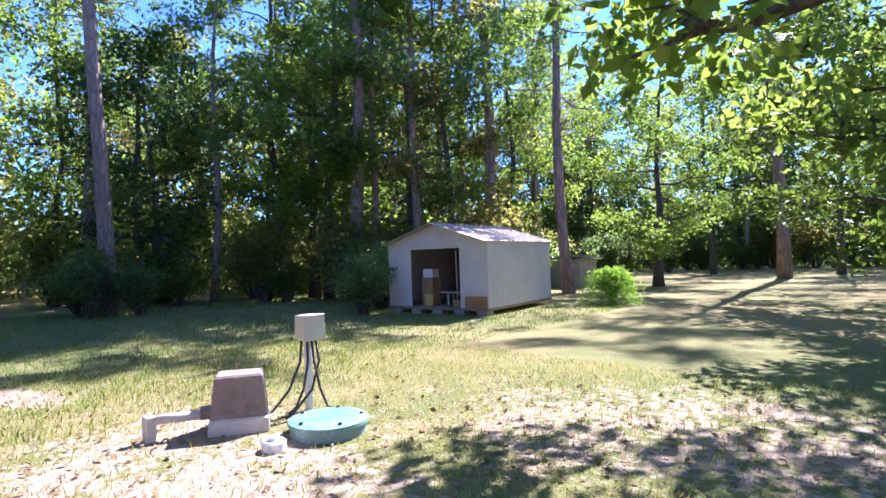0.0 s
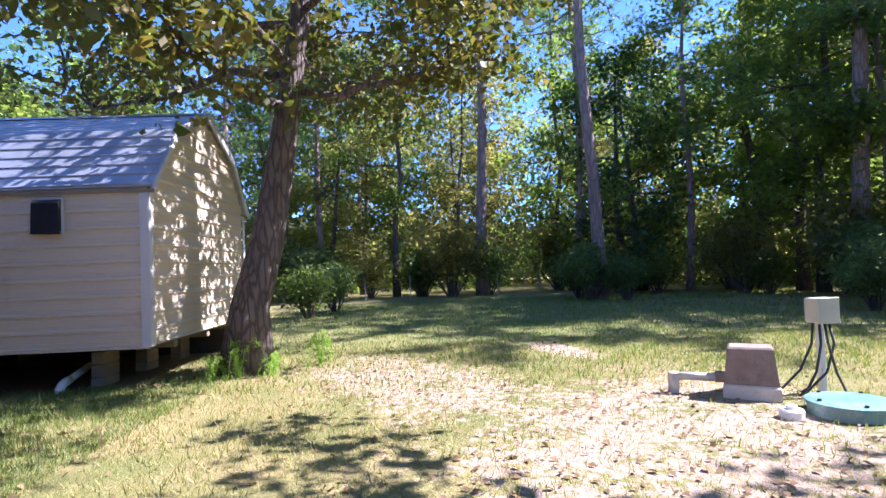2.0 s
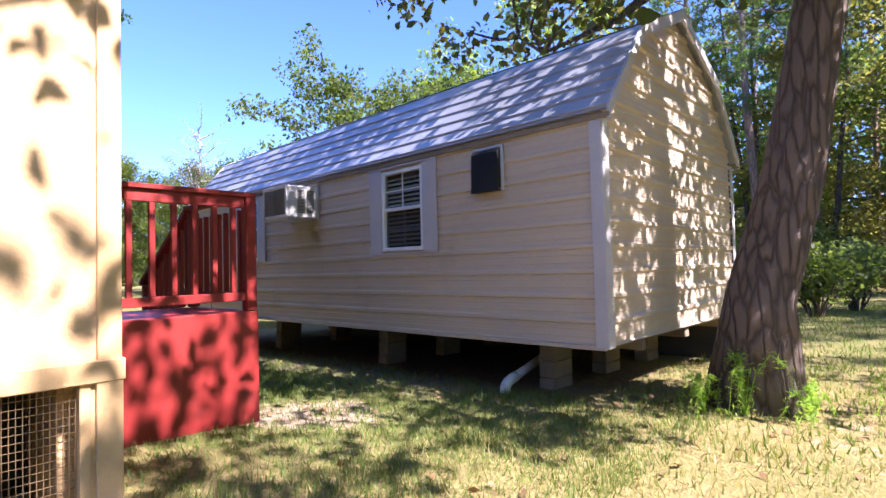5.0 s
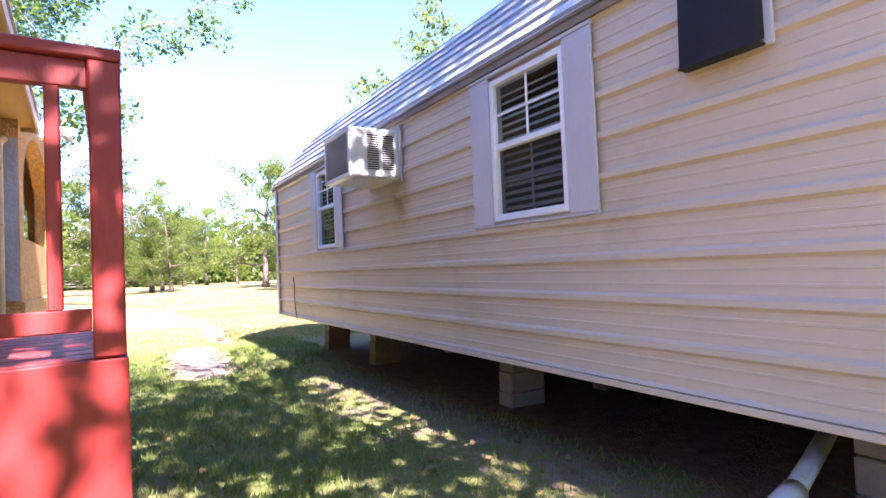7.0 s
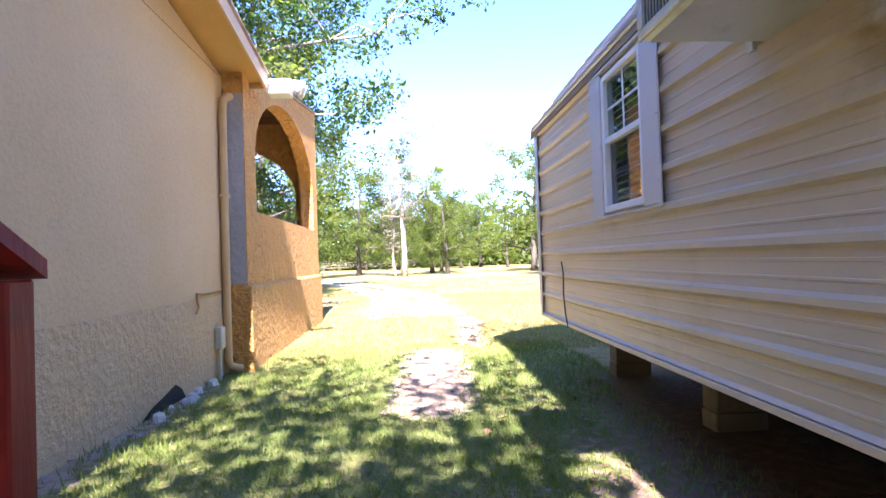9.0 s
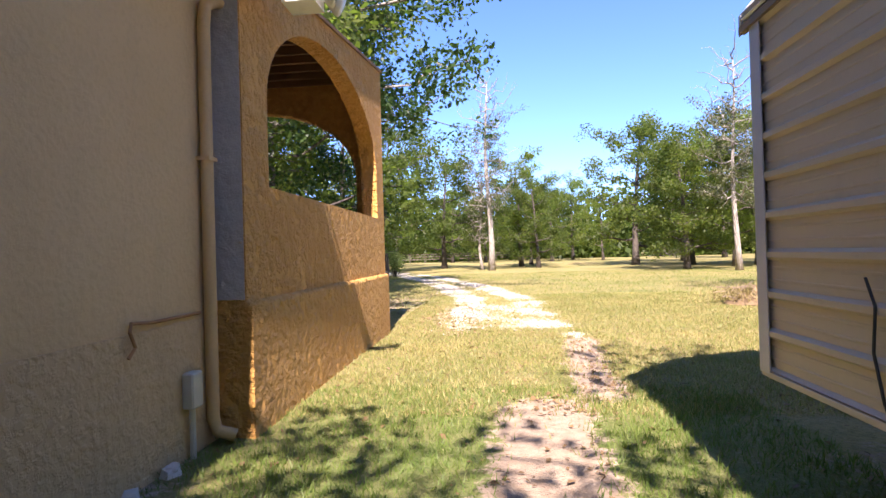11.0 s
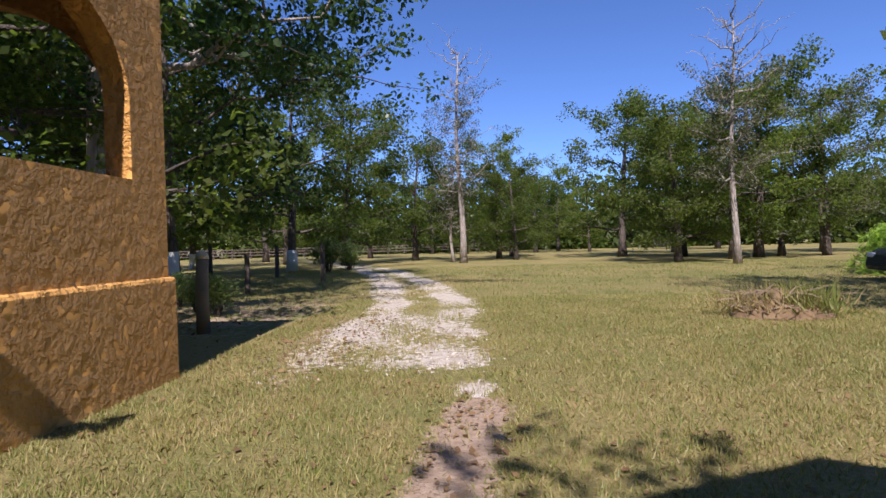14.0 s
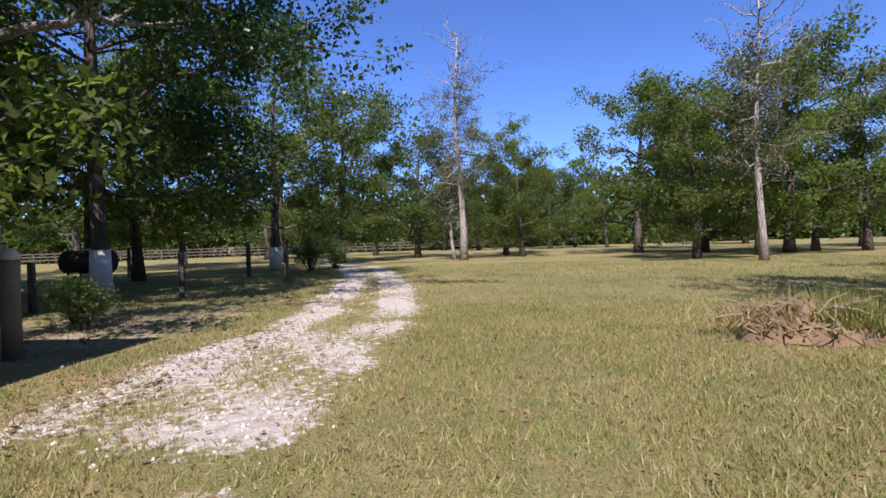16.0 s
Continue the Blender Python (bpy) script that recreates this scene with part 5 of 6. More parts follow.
def lumps(centres, radius, count, rng, flat=0.7):
    """Leaf places gathered in rounded clumps about the centres, with clear gaps between them."""
    centres = np.asarray(centres, float)
    rad = np.broadcast_to(np.asarray(radius, float), (len(centres),))
    idx = rng.choice(len(centres), count, p=rad ** 2 / (rad ** 2).sum())
    r = rad[idx] * rng.random(count) ** 0.45
    return centres[idx] + unit(rng.normal(size=(count, 3))) * r[:, None] * np.array([1, 1, flat])


def needle_cloud(name, centres, axes, length, rng, per=9, width=0.02):
    """Tufts of thin needles fanning round an axis."""
    n = len(centres)
    d = unit(np.repeat(axes, per, 0) * 0.7 + rng.normal(size=(n * per, 3)) * 0.75)
    s = unit(np.cross(d, rng.normal(size=(n * per, 3)))) * width
    b = np.repeat(centres, per, 0)
    ln = length * (0.7 + 0.6 * rng.random((n * per, 1)))
    co = np.stack([b - s, b + s, b + d * ln], 1)
    return raw_mesh(name, co.reshape(-1, 3), np.arange(3 * n * per), 3)


def curve_to(a, b, sag, n, rng, wobble):
    a, b = np.asarray(a, float), np.asarray(b, float)
    t = np.linspace(0, 1, n)[:, None]
    p = a + (b - a) * t
    p[:, 2] += sag * np.sin(np.pi * t[:, 0])
    p[1:-1] += rng.normal(size=(n - 2, 3)) * wobble
    return p


def broadleaf(name, label, seed, height, r0, crown_r, crown_base, leaves, leaf_size, leaf_mat, bark_mat, lean=(0, 0), limbs=11, sub=5, cluster=0.65, white=0.0, flat=1.0, oval=False, twist=0.0):
    rng = np.random.default_rng(seed)
    t = thing(name, label, "tree")
    wood = Shape()
    n = 9
    tr = np.array([[lean[0] * (k / (n - 1)) ** 1.3, lean[1] * (k / (n - 1)) ** 1.3, height * 0.92 * k / (n - 1) - 0.15] for k in range(n)])
    tr[2:, :2] += np.cumsum(rng.normal(size=(n - 2, 2)) * 0.012 * height, 0) * 0.5
    rad = [r0 * (1.35 if k == 0 else 1.0) * (1 - 0.86 * (k / (n - 1)) ** 0.9) for k in range(n)]
    wood.tube(tr, rad, 14)
    ends = []
    for i in range(limbs):
        f = crown_base + (0.97 - crown_base) * (i + rng.random() * 0.6) / limbs
        k = f * (n - 1)
        a = tr[int(k)] + (tr[min(int(k) + 1, n - 1)] - tr[int(k)]) * (k - int(k))
        az = i * 2.4 + rng.random() * 0.8 + twist
        prof = math.sin(math.pi * (0.18 + 0.75 * (f - crown_base) / (1.0 - crown_base))) ** 0.7
        ln = crown_r * prof * (0.75 + 0.4 * rng.random())
        b = a + np.array([math.cos(az) * ln, math.sin(az) * ln, ln * (-0.10 + 0.75 * f) * flat])
        limb = curve_to(a, b, -0.04 * ln, 6, rng, 0.04 * ln)
        lr = max(0.02, r0 * 0.42 * (1.1 - f))
        wood.tube(limb, [lr * (1 - 0.8 * q / 5) for q in range(6)], 7)
        ends += [limb[3], limb[4], limb[5]]
        for j in range(sub):
            q = limb[2 + j % 4]
            d = unit(rng.normal(size=3) + (b - a) / max(ln, 0.1) * 0.7)
            d[2] = abs(d[2]) * 0.5 + 0.1 * rng.normal()
            e = q + d * ln * (0.25 + 0.3 * rng.random())
            tw = curve_to(q, e, 0.02 * ln, 4, rng, 0.02 * ln)
            wood.tube(tw, [lr * 0.4, lr * 0.3, lr * 0.2, lr * 0.08], 5, False)
            ends += [tw[3], tw[2] + rng.normal(size=3) * cluster * 0.5]
    ends.append(tr[-1])
    trunk = part("trunk", wood, bark_mat, t, smooth=True)
    if white:
        part("whitewash", Shape().tube([tuple(tr[0] + (tr[1] - tr[0]) * q) for q in (0.05, white / (height * 0.92 / (n - 1)) * 0.5, white / (height * 0.92 / (n - 1)))], [r0 * 1.34, r0 * 1.16, r0 * 1.06], 14), M["lime"], t, "whitewashed trunk foot", smooth=True)
    ends = np.array(ends)
    ends = ends[ends[:, 2] > height * crown_base * 0.8]
    c = lumps(ends, cluster * (0.7 + 0.75 * rng.random(len(ends))), leaves, rng, 0.78)
    part("crown", leaf_cloud("crown", c, leaf_size, rng, oval=oval), leaf_mat, t)
    return t


def pine(name, label, seed, height, r0, live, crown_r, tufts, lean=(0, 0), bare=6, bark_mat=None):
    rng = np.random.default_rng(seed)
    t = thing(name, label, "tree")
    wood = Shape()
    n = 10
    tr = np.array([[lean[0] * k / (n - 1) + 0.12 * math.sin(k * 0.9 + seed), lean[1] * k / (n - 1) + 0.10 * math.cos(k * 1.1 + seed), height * k / (n - 1) - 0.15] for k in range(n)])
    wood.tube(tr, [r0 * (1.25 if k == 0 else 1.0) * (1 - 0.88 * (k / (n - 1)) ** 1.3) for k in range(n)], 12)
    cen, axs = [], []

    def on_trunk(f):
        k = f * (n - 1)
        return tr[int(k)] + (tr[min(int(k) + 1, n - 1)] - tr[int(k)]) * (k - int(k))

    for i in range(bare):
        f = 0.25 + (live - 0.25) * rng.random()
        a, az, ln = on_trunk(f), rng.random() * 6.28, 0.6 + 1.6 * rng.random()
        wood.tube(curve_to(a, a + np.array([math.cos(az) * ln, math.sin(az) * ln, -0.15 * ln]), 0.1, 4, rng, 0.05), [0.035, 0.025, 0.018, 0.008], 5, False)
    limbs = 26
    for i in range(limbs):
        f = live + (0.99 - live) * i / (limbs - 1)
        a, az = on_trunk(f), i * 2.4 + rng.random()
        ln = crown_r * (1.05 - 0.75 * ((f - live) / (1 - live)) ** 1.2) * (0.6 + 0.6 * rng.random())
        b = a + np.array([math.cos(az) * ln, math.sin(az) * ln, ln * (0.05 + 0.35 * (f - live))])
        limb = curve_to(a, b, -0.08 * ln, 6, rng, 0.05 * ln)
        wood.tube(limb, [max(0.012, r0 * 0.22 * (1 - 0.8 * q / 5)) for q in range(6)], 5, False)
        m = max(6, tufts // limbs)
        puff = limb[[2, 3, 4, 5, 5]] + rng.normal(size=(5, 3)) * np.array([0.16, 0.16, 0.05]) * ln
        cen.append(lumps(puff, 0.28 + 0.13 * ln, m, rng, 0.55))
        axs.append(unit((b - a)[None, :] * 0.4 + rng.normal(size=(m, 3)) * 0.4 + np.array([0, 0, 0.5])))
    part("trunk", wood, bark_mat or M["pine_bark"], t, smooth=True)
    part("crown", needle_cloud("crown", np.concatenate(cen), np.concatenate(axs), 0.30, rng, 10, 0.021), M["pine_needle"], t)
    return t


def bush(name, label, seed, w, h, leaves, size, mat):
    rng = np.random.default_rng(seed)
    t = thing(name, label, "bush")
    st = Shape()
    ends = []
    for i in range(16):
        az, q = rng.random() * 6.28, rng.random()
        tip = np.array([math.cos(az) * w * 0.8 * q, math.sin(az) * w * 0.8 * q, h * (0.95 - 0.45 * q * rng.random())])
        p = curve_to((0.1 * math.cos(az), 0.1 * math.sin(az), -0.05), tip, 0.1, 5, rng, 0.06)
        st.tube(p, [0.03, 0.025, 0.018, 0.012, 0.006], 5, False)
        ends += [p[2], p[3], p[4]]
    part("stem", st, M["dark_bark"], t)
    ends = np.array(ends)
    c = lumps(ends, 0.30 * w * (0.7 + 0.6 * rng.random(len(ends))), leaves, rng, 0.9)
    c[:, 2] = np.maximum(c[:, 2], 0.04)
    part("foliage", leaf_cloud("foliage", c, size, rng), mat, t)
    return t


def dead_tree(name, label, seed, height, r0, foliage, wood_mat, leafy=0.75):
    rng = np.random.default_rng(seed)
    t = thing(name, label, "tree")
    wood = Shape()
    n = 9
    tr = np.array([[0.15 * math.sin(k * 0.8 + seed), 0.12 * math.cos(k * 0.7), height * k / (n - 1) - 0.1] for k in range(n)])
    wood.tube(tr, [r0 * (1.3 if k == 0 else 1) * (1 - 0.85 * k / (n - 1)) for k in range(n)], 10)
    tips = []
    for i in range(34):
        f = 0.34 + 0.66 * i / 33
        k = f * (n - 1)
        a = tr[int(k)] + (tr[min(int(k) + 1, n - 1)] - tr[int(k)]) * (k - int(k))
        az, ln = i * 2.4 + rng.random(), (3.1 - 1.5 * f) * (0.55 + 0.75 * rng.random()) * height / 14
        b = a + np.array([math.cos(az) * ln, math.sin(az) * ln, ln * (-0.25 + 1.05 * f)])
        limb = curve_to(a, b, -0.12 * ln, 6, rng, 0.09 * ln)
        wood.tube(limb, [0.05, 0.042, 0.033, 0.025, 0.017, 0.009], 5, False)
        for j in range(7):
            q = limb[1 + j % 5]
            e = q + unit(rng.normal(size=3) + np.array([math.cos(az), math.sin(az), 0.3 + f])) * ln * (0.25 + 0.3 * rng.random())
            wood.tube(curve_to(q, e, 0.05, 4, rng, 0.04 * ln), [0.016, 0.012, 0.008, 0.004], 3, False)
            if f < leafy:
                tips += [e, (q + e) / 2]
    part("trunk", wood, wood_mat, t, smooth=True)
    if foliage:
        tips = np.array(tips)
        c = lumps(tips, 0.42, foliage, rng, 0.7)
        part("crown", leaf_cloud("crown", c, 0.10, rng), M["grey_twig"], t)
    return t


def put(tree, x, y, turn=0.0, s=1.0, first=False, group=""):
    m = pose(x, y, gz(x, y), 0, 0, turn) @ Matrix.Scale(s, 4)
    if first:
        tree.matrix_basis = m
        return tree
    ob = copy_thing(tree, m)
    ob.matrix_basis = m
    return ob


# the leaning oak beside the cabin
near_oak = put(broadleaf("oak_tree", "leaning oak with rough bark and yellowing leaves by the cabin", 3, 10.4, 0.36, 5.3, 0.46, 28000, 0.15, M["autumn_leaf"], M["oak_bark"], (0.1, -1.5), 18, 8, 0.7, flat=0.35, twist=2.0, oval=True), 9.95, 3.5, 0, 1, True)

# templates, each placed once first and then copied
oak_a = put(broadleaf("oak_tree", "spreading green oak with a dense crown", 11, 12.5, 0.30, 5.0, 0.15, 17000, 0.20, M["oak_leaf"], M["dark_bark"], (0.4, 0.2), 17, 5, 0.75), 25.0, 24.0, 0, 1.0, True)
oak_b = put(broadleaf("oak_tree", "light green oak with an open crown", 12, 14.0, 0.28, 4.6, 0.18, 14000, 0.20, M["light_leaf"], M["dark_bark"], (-0.5, 0.3), 16, 5, 0.72), 26.5, 15.0, 40, 1.0, True)
tall_a = put(broadleaf("forest_tree", "tall slim woodland tree with brownish foliage", 13, 18.5, 0.18, 3.3, 0.14, 8000, 0.20, M["brown_leaf"], M["dark_bark"], (0.6, -0.3), 15, 5, 0.8), 36, 4, 0, 1, True)
tall_b = put(broadleaf("forest_tree", "tall woodland tree with green foliage", 14, 21.0, 0.2, 3.6, 0.22, 8000, 0.20, M["light_leaf"], M["dark_bark"], (-0.7, 0.4), 14, 5, 0.8), 33, -8, 0, 1, True)
tall_c = put(broadleaf("evergreen_tree", "dark dense evergreen tree in the wood", 15, 12.5, 0.2, 3.4, 0.10, 7500, 0.22, M["dark_leaf"], M["dark_bark"], (0.2, 0.3), 16, 5, 0.8), 27.5, -10.5, 0, 1, True)
pine_a = put(pine("pine_tree", "tall pine with a bare reddish trunk", 21, 24.0, 0.27, 0.52, 4.2, 1300, (0.3, 0.5)), 22.7, -6.9, 0, 1.0, True)
pine_b = put(pine("pine_tree", "tall slender pine with blue-green needles", 22, 20.0, 0.2, 0.38, 3.6, 1300, (-0.4, 0.2)), 33.0, 6.0, 0, 1.0, True)
bush_a = put(bush("bush", "rounded green bush at the wood's edge", 31, 1.5, 1.9, 2600, 0.13, M["bush_leaf"]), 22.4, -6.4, 0, 1.1, True)
bush_b = put(bush("bush", "dark green bush at the wood's edge", 32, 1.6, 1.6, 2200, 0.13, M["oak_leaf"]), 20.0, 4.4, 0, 1.0, True)
bush_c = put(bush("bush", "brown-green brush at the wood's edge", 33, 1.8, 2.3, 2600, 0.14, M["brown_leaf"]), 26, -9, 0, 1.0, True)

rng = np.random.default_rng(77)
# trees that stand out in the clearing
for tr, x, y, a, s in ((pine_a, 19.5, -15.6, 100, 1.1), (pine_a, 22.8, -25.0, 200, 1.0), (pine_a, 6.4, -34.2, 300, 1.15), (pine_a, 29, -18.5, 10, 0.95),
                       (tall_b, 17.5, -27.0, 60, 0.9), (tall_b, 11.3, -40, 130, 0.9), (tall_b, 4.2, -38.9, 20, 0.95), (tall_b, -1.5, -31, 70, 1.0), (oak_b, -5.5, -20, 10, 1.1), (oak_b, 0.5, -44, 80, 1.1),
                       (oak_b, 10.5, -26.5, 80, 0.8), (pine_b, 27.5, 9.5, 30, 0.95), (oak_a, 30, 20, 30, 1.0), (oak_b, 0.4, -12.8, 100, 0.95), (oak_b, 0.5, -4.5, 160, 1.12), (oak_a, 1.0, -21, 60, 1.0), (oak_b, 18.8, -18.5, 250, 1.1), (oak_b, 29.5, -10.5, 45, 0.95), (tall_a, 16.5, -18.5, 10, 1.0), (oak_b, 22.5, -15.5, 200, 0.9), (oak_a, 18.4, 20.4, 60, 0.85), (oak_b, 33, 27, 200, 1.1),
                       (pine_a, 15.7, -20.2, 50, 1.0), (pine_b, 12.4, -21.0, 220, 1.15)):
    put(tr, x, y, a, s)
# woodland behind the clearing
EDGE = [(34, 16), (30, 8), (29.5, 1), (28, -5), (24.5, -10.5), (18.5, -15), (14.5, -19.5), (15.5, -27), (19, -37), (13, -47), (2, -54), (-14, -52)]
seg = [(np.array(a, float), np.array(b, float)) for a, b in zip(EDGE, EDGE[1:])]
tot = [float(np.linalg.norm(b - a)) for a, b in seg]


def along_edge(u, depth):
    d = u * sum(tot)
    for (a, b), ln in zip(seg, tot):
        if d <= ln:
            tang = (b - a) / ln
            p = a + tang * d + np.array([-tang[1], tang[0]]) * depth
            return float(p[0]), float(p[1])
        d -= ln
    return float(seg[-1][1][0]), float(seg[-1][1][1]) - depth


kinds = [tall_a, tall_a, tall_b, tall_b, tall_a, tall_c, pine_b, pine_b, pine_b, pine_a]
for k in range(72):
    x, y = along_edge((k + rng.random()) / 72, 0.8 + 19 * rng.random() ** 1.2)
    kind, turn, size = kinds[int(rng.integers(0, len(kinds)))], float(rng.random() * 360), float(0.8 + 0.35 * rng.random())
    if k % 7 != 2:
        put(kind, x, y, turn, size)
for k in range(62):
    x, y = along_edge((k + rng.random()) / 62, -0.2 + 4.5 * rng.random())
    put([bush_a, bush_b, bush_c, bush_c][int(rng.integers(0, 4))], x, y, float(rng.random() * 360), float(0.9 + 0.8 * rng.random()))
for x, y, s in ((21.6, -7.6, 0.8), (23.8, -6.4, 1.0), (14.3, -11.2, 0.8), (15.2, -12.8, 1.0), (16.5, -14, 1.1), (18.0, -14.2, 1.2), (22.2, 3.8, 0.9)):
    put(bush_a, x, y, x * 40, s)


def woods_mass(name, label, pts, depth, z_top, count, size, mat, seed):
    """Foliage of the far woods, too dense to count."""
    r = np.random.default_rng(seed)
    c = np.zeros((count, 3))
    pp = [np.array(q, float) for q in pts]
    ln = np.array([np.linalg.norm(b - a) for a, b in zip(pp, pp[1:])])
    which = r.choice(len(ln), count, p=ln / ln.sum())
    t = r.random(count)
    for i, (a, b) in enumerate(zip(pp, pp[1:])):
        m = which == i
        tang = (b - a) / ln[i]
        nor = np.array([-tang[1], tang[0]])
        c[m, :2] = a + (b - a) * t[m, None] + nor * (depth * r.random(m.sum()))[:, None]
    lump = np.sin(c[:, 0] * 0.9 + np.sin(c[:, 1] * 0.7)) * np.cos(c[:, 1] * 0.8 + 1.3 * np.sin(c[:, 0] * 0.31))
    c[:, 2] = r.random(count) ** 1.15 * z_top * (0.62 + 0.2 * lump + 0.38 * r.random(count) ** 2)
    c = lumps(c[:: 28], (0.8 + 0.9 * r.random(len(c[:: 28]))) * max(0.8, size * 3.2), count, r, 0.75)
    c[:, 2] = np.abs(c[:, 2])
    ob = new(name, leaf_cloud(name, c, size, r))
    ob.data.materials.append(mat)
    tagged(ob, label, "woods", kind="stuff")


woods_mass("far_woods", "dense brown-green woodland foliage behind the clearing", [(x * 1.0, y) for x, y in [(47, 22), (43, 8), (43, 0), (41, -8), (36, -14), (28, -21), (26, -26), (31, -38), (24, -58), (4, -68), (-30, -66)]], 9, 18.5, 105000, 0.34, M["brown_leaf"], 501)
woods_mass("far_woods", "dense green understory at the back of the clearing", [(40, 16), (37, 8), (37, 0), (35, -7), (30, -12.5), (24, -18), (20, -23), (23, -36), (18, -50), (4, -60), (-22, -58)], 6, 4.5, 26000, 0.26, M["light_leaf"], 502)
woods_mass("far_woods", "tall hazy treetops deep in the wood", [(55 * math.cos(radians(a)), -4 + 55 * math.sin(radians(a))) for a in range(-105, 46, 10)], 7, 22.0, 70000, 0.5, M["pine_needle"], 504)
woods_mass("far_woods", "far treeline beyond the field", [(110, 60), (70, 100), (20, 112), (-30, 106), (-75, 85), (-85, 40), (-60, 0), (-50, -40), (-30, -66)], 12, 11.5, 110000, 0.9, M["oak_leaf"], 503)

# ---------- the front field ----------
put(broadleaf("oak_tree", "big dark oak with a whitewashed trunk foot by the track", 41, 15.0, 0.25, 6.4, 0.22, 34000, 0.16, M["dark_leaf"], M["dark_bark"], (0.6, -0.4), 20, 8, 0.75, 1.5, oval=True), -1.9, 31.4, 0, 1, True)
lime_oak = put(broadleaf("oak_tree", "oak with a whitewashed trunk foot", 42, 12.5, 0.28, 5.4, 0.20, 13000, 0.20, M["oak_leaf"], M["dark_bark"], (0.3, 0.3), 13, 6, 0.85, 1.4), -2.9, 45.3, 0, 1, True)
put(lime_oak, -13.5, 48.5, 70, 1.0)
put(lime_oak, -7.5, 27.8, 110, 1.15)
put(lime_oak, -6.5, 36.5, 10, 1.15)
put(lime_oak, -19.0, 50.0, 170, 1.1)
put(lime_oak, -13.0, 52.5, 230, 0.9)
for tr, x, y, a, s in ((oak_a, -2.0, 54, 0, 1.0), (oak_a, 2.5, 60, 50, 0.85), (oak_b, -8, 58, 20, 0.9), (oak_b, -6, 38.5, 120, 0.85), (lime_oak, -11, 33, 200, 1.0), (oak_a, -16, 26, 10, 1.1), (oak_b, -10, 24, 60, 1.0),
                       (oak_a, -22, 38, 300, 1.1), (oak_a, -14, 68, 90, 1.0), (oak_b, -4, 72, 10, 0.9),
                       (oak_a, 10.9, 66, 0, 0.6), (oak_a, 14.5, 80, 70, 0.75), (oak_b, 18, 86, 130, 0.8), (oak_b, 20.5, 78, 20, 0.6), (oak_a, 6, 84, 220, 0.75), (oak_b, 1, 90, 200, 0.8), (oak_a, 11, 92, 300, 0.75),
                       (oak_a, 19.0, 57.0, 10, 1.0), (oak_a, 19.1, 45.2, 190, 0.66), (oak_b, 23.0, 47.5, 130, 0.72), (oak_a, 25.6, 49.8, 250, 0.95), (oak_a, 27.4, 50.6, 40, 0.7), (oak_b, 33.5, 56.5, 10, 0.85), (oak_a, 22.5, 54.0, 300, 0.8), (oak_a, 10.8, 56.0, 160, 0.62), (oak_b, 9.6, 60.0, 60, 0.75), (oak_a, 26, 66, 200, 0.9),
                       (oak_a, 40, 52, 90, 1.0), (oak_a, 34, 76, 60, 0.9), (oak_a, 38, 36, 45, 0.8)):
    put(tr, x, y, a, s)
d1 = put(dead_tree("dead_tree", "tall dead pine with bleached bare branches", 51, 14.6, 0.24, 9000, M["grey_bark"], 0.78), 6.8, 51.9, 0, 1.0, True)
put(dead_tree("dead_tree", "dead pine with reddish bare top above the oaks", 52, 12.0, 0.17, 9000, M["grey_bark"], 0.75), 20.6, 41.7, 0, 1.0, True)
put(dead_tree("dead_tree", "slim bleached dead trunk", 53, 7.0, 0.13, 2500, M["grey_bark"]), 6.1, 53.5, 0, 1.0, True)
put(broadleaf("oak_tree", "oak with a thin dry crown beside the dead pine", 43, 11.5, 0.22, 4.2, 0.25, 9000, 0.12, M["grey_twig"], M["dark_bark"], (0.2, 0.3), 12, 5, 0.65), 29.5, 49.5, 0, 1, True)
put(broadleaf("oak_tree", "leafy green oak in front of the porch", 45, 12.0, 0.30, 6.0, 0.20, 30000, 0.16, M["oak_leaf"], M["dark_bark"], (0.3, 0.4), 18, 7, 0.75), -1.3, 21.6, 0, 1, True)
put(broadleaf("oak_tree", "old oak with a stout pale flaring trunk under a heavy crown", 44, 14.0, 0.44, 7.4, 0.42, 38000, 0.16, M["dark_leaf"], M["grey_bark"], (-0.6, -0.5), 18, 8, 0.75, oval=True), -0.5, 26.6, 0, 1, True)


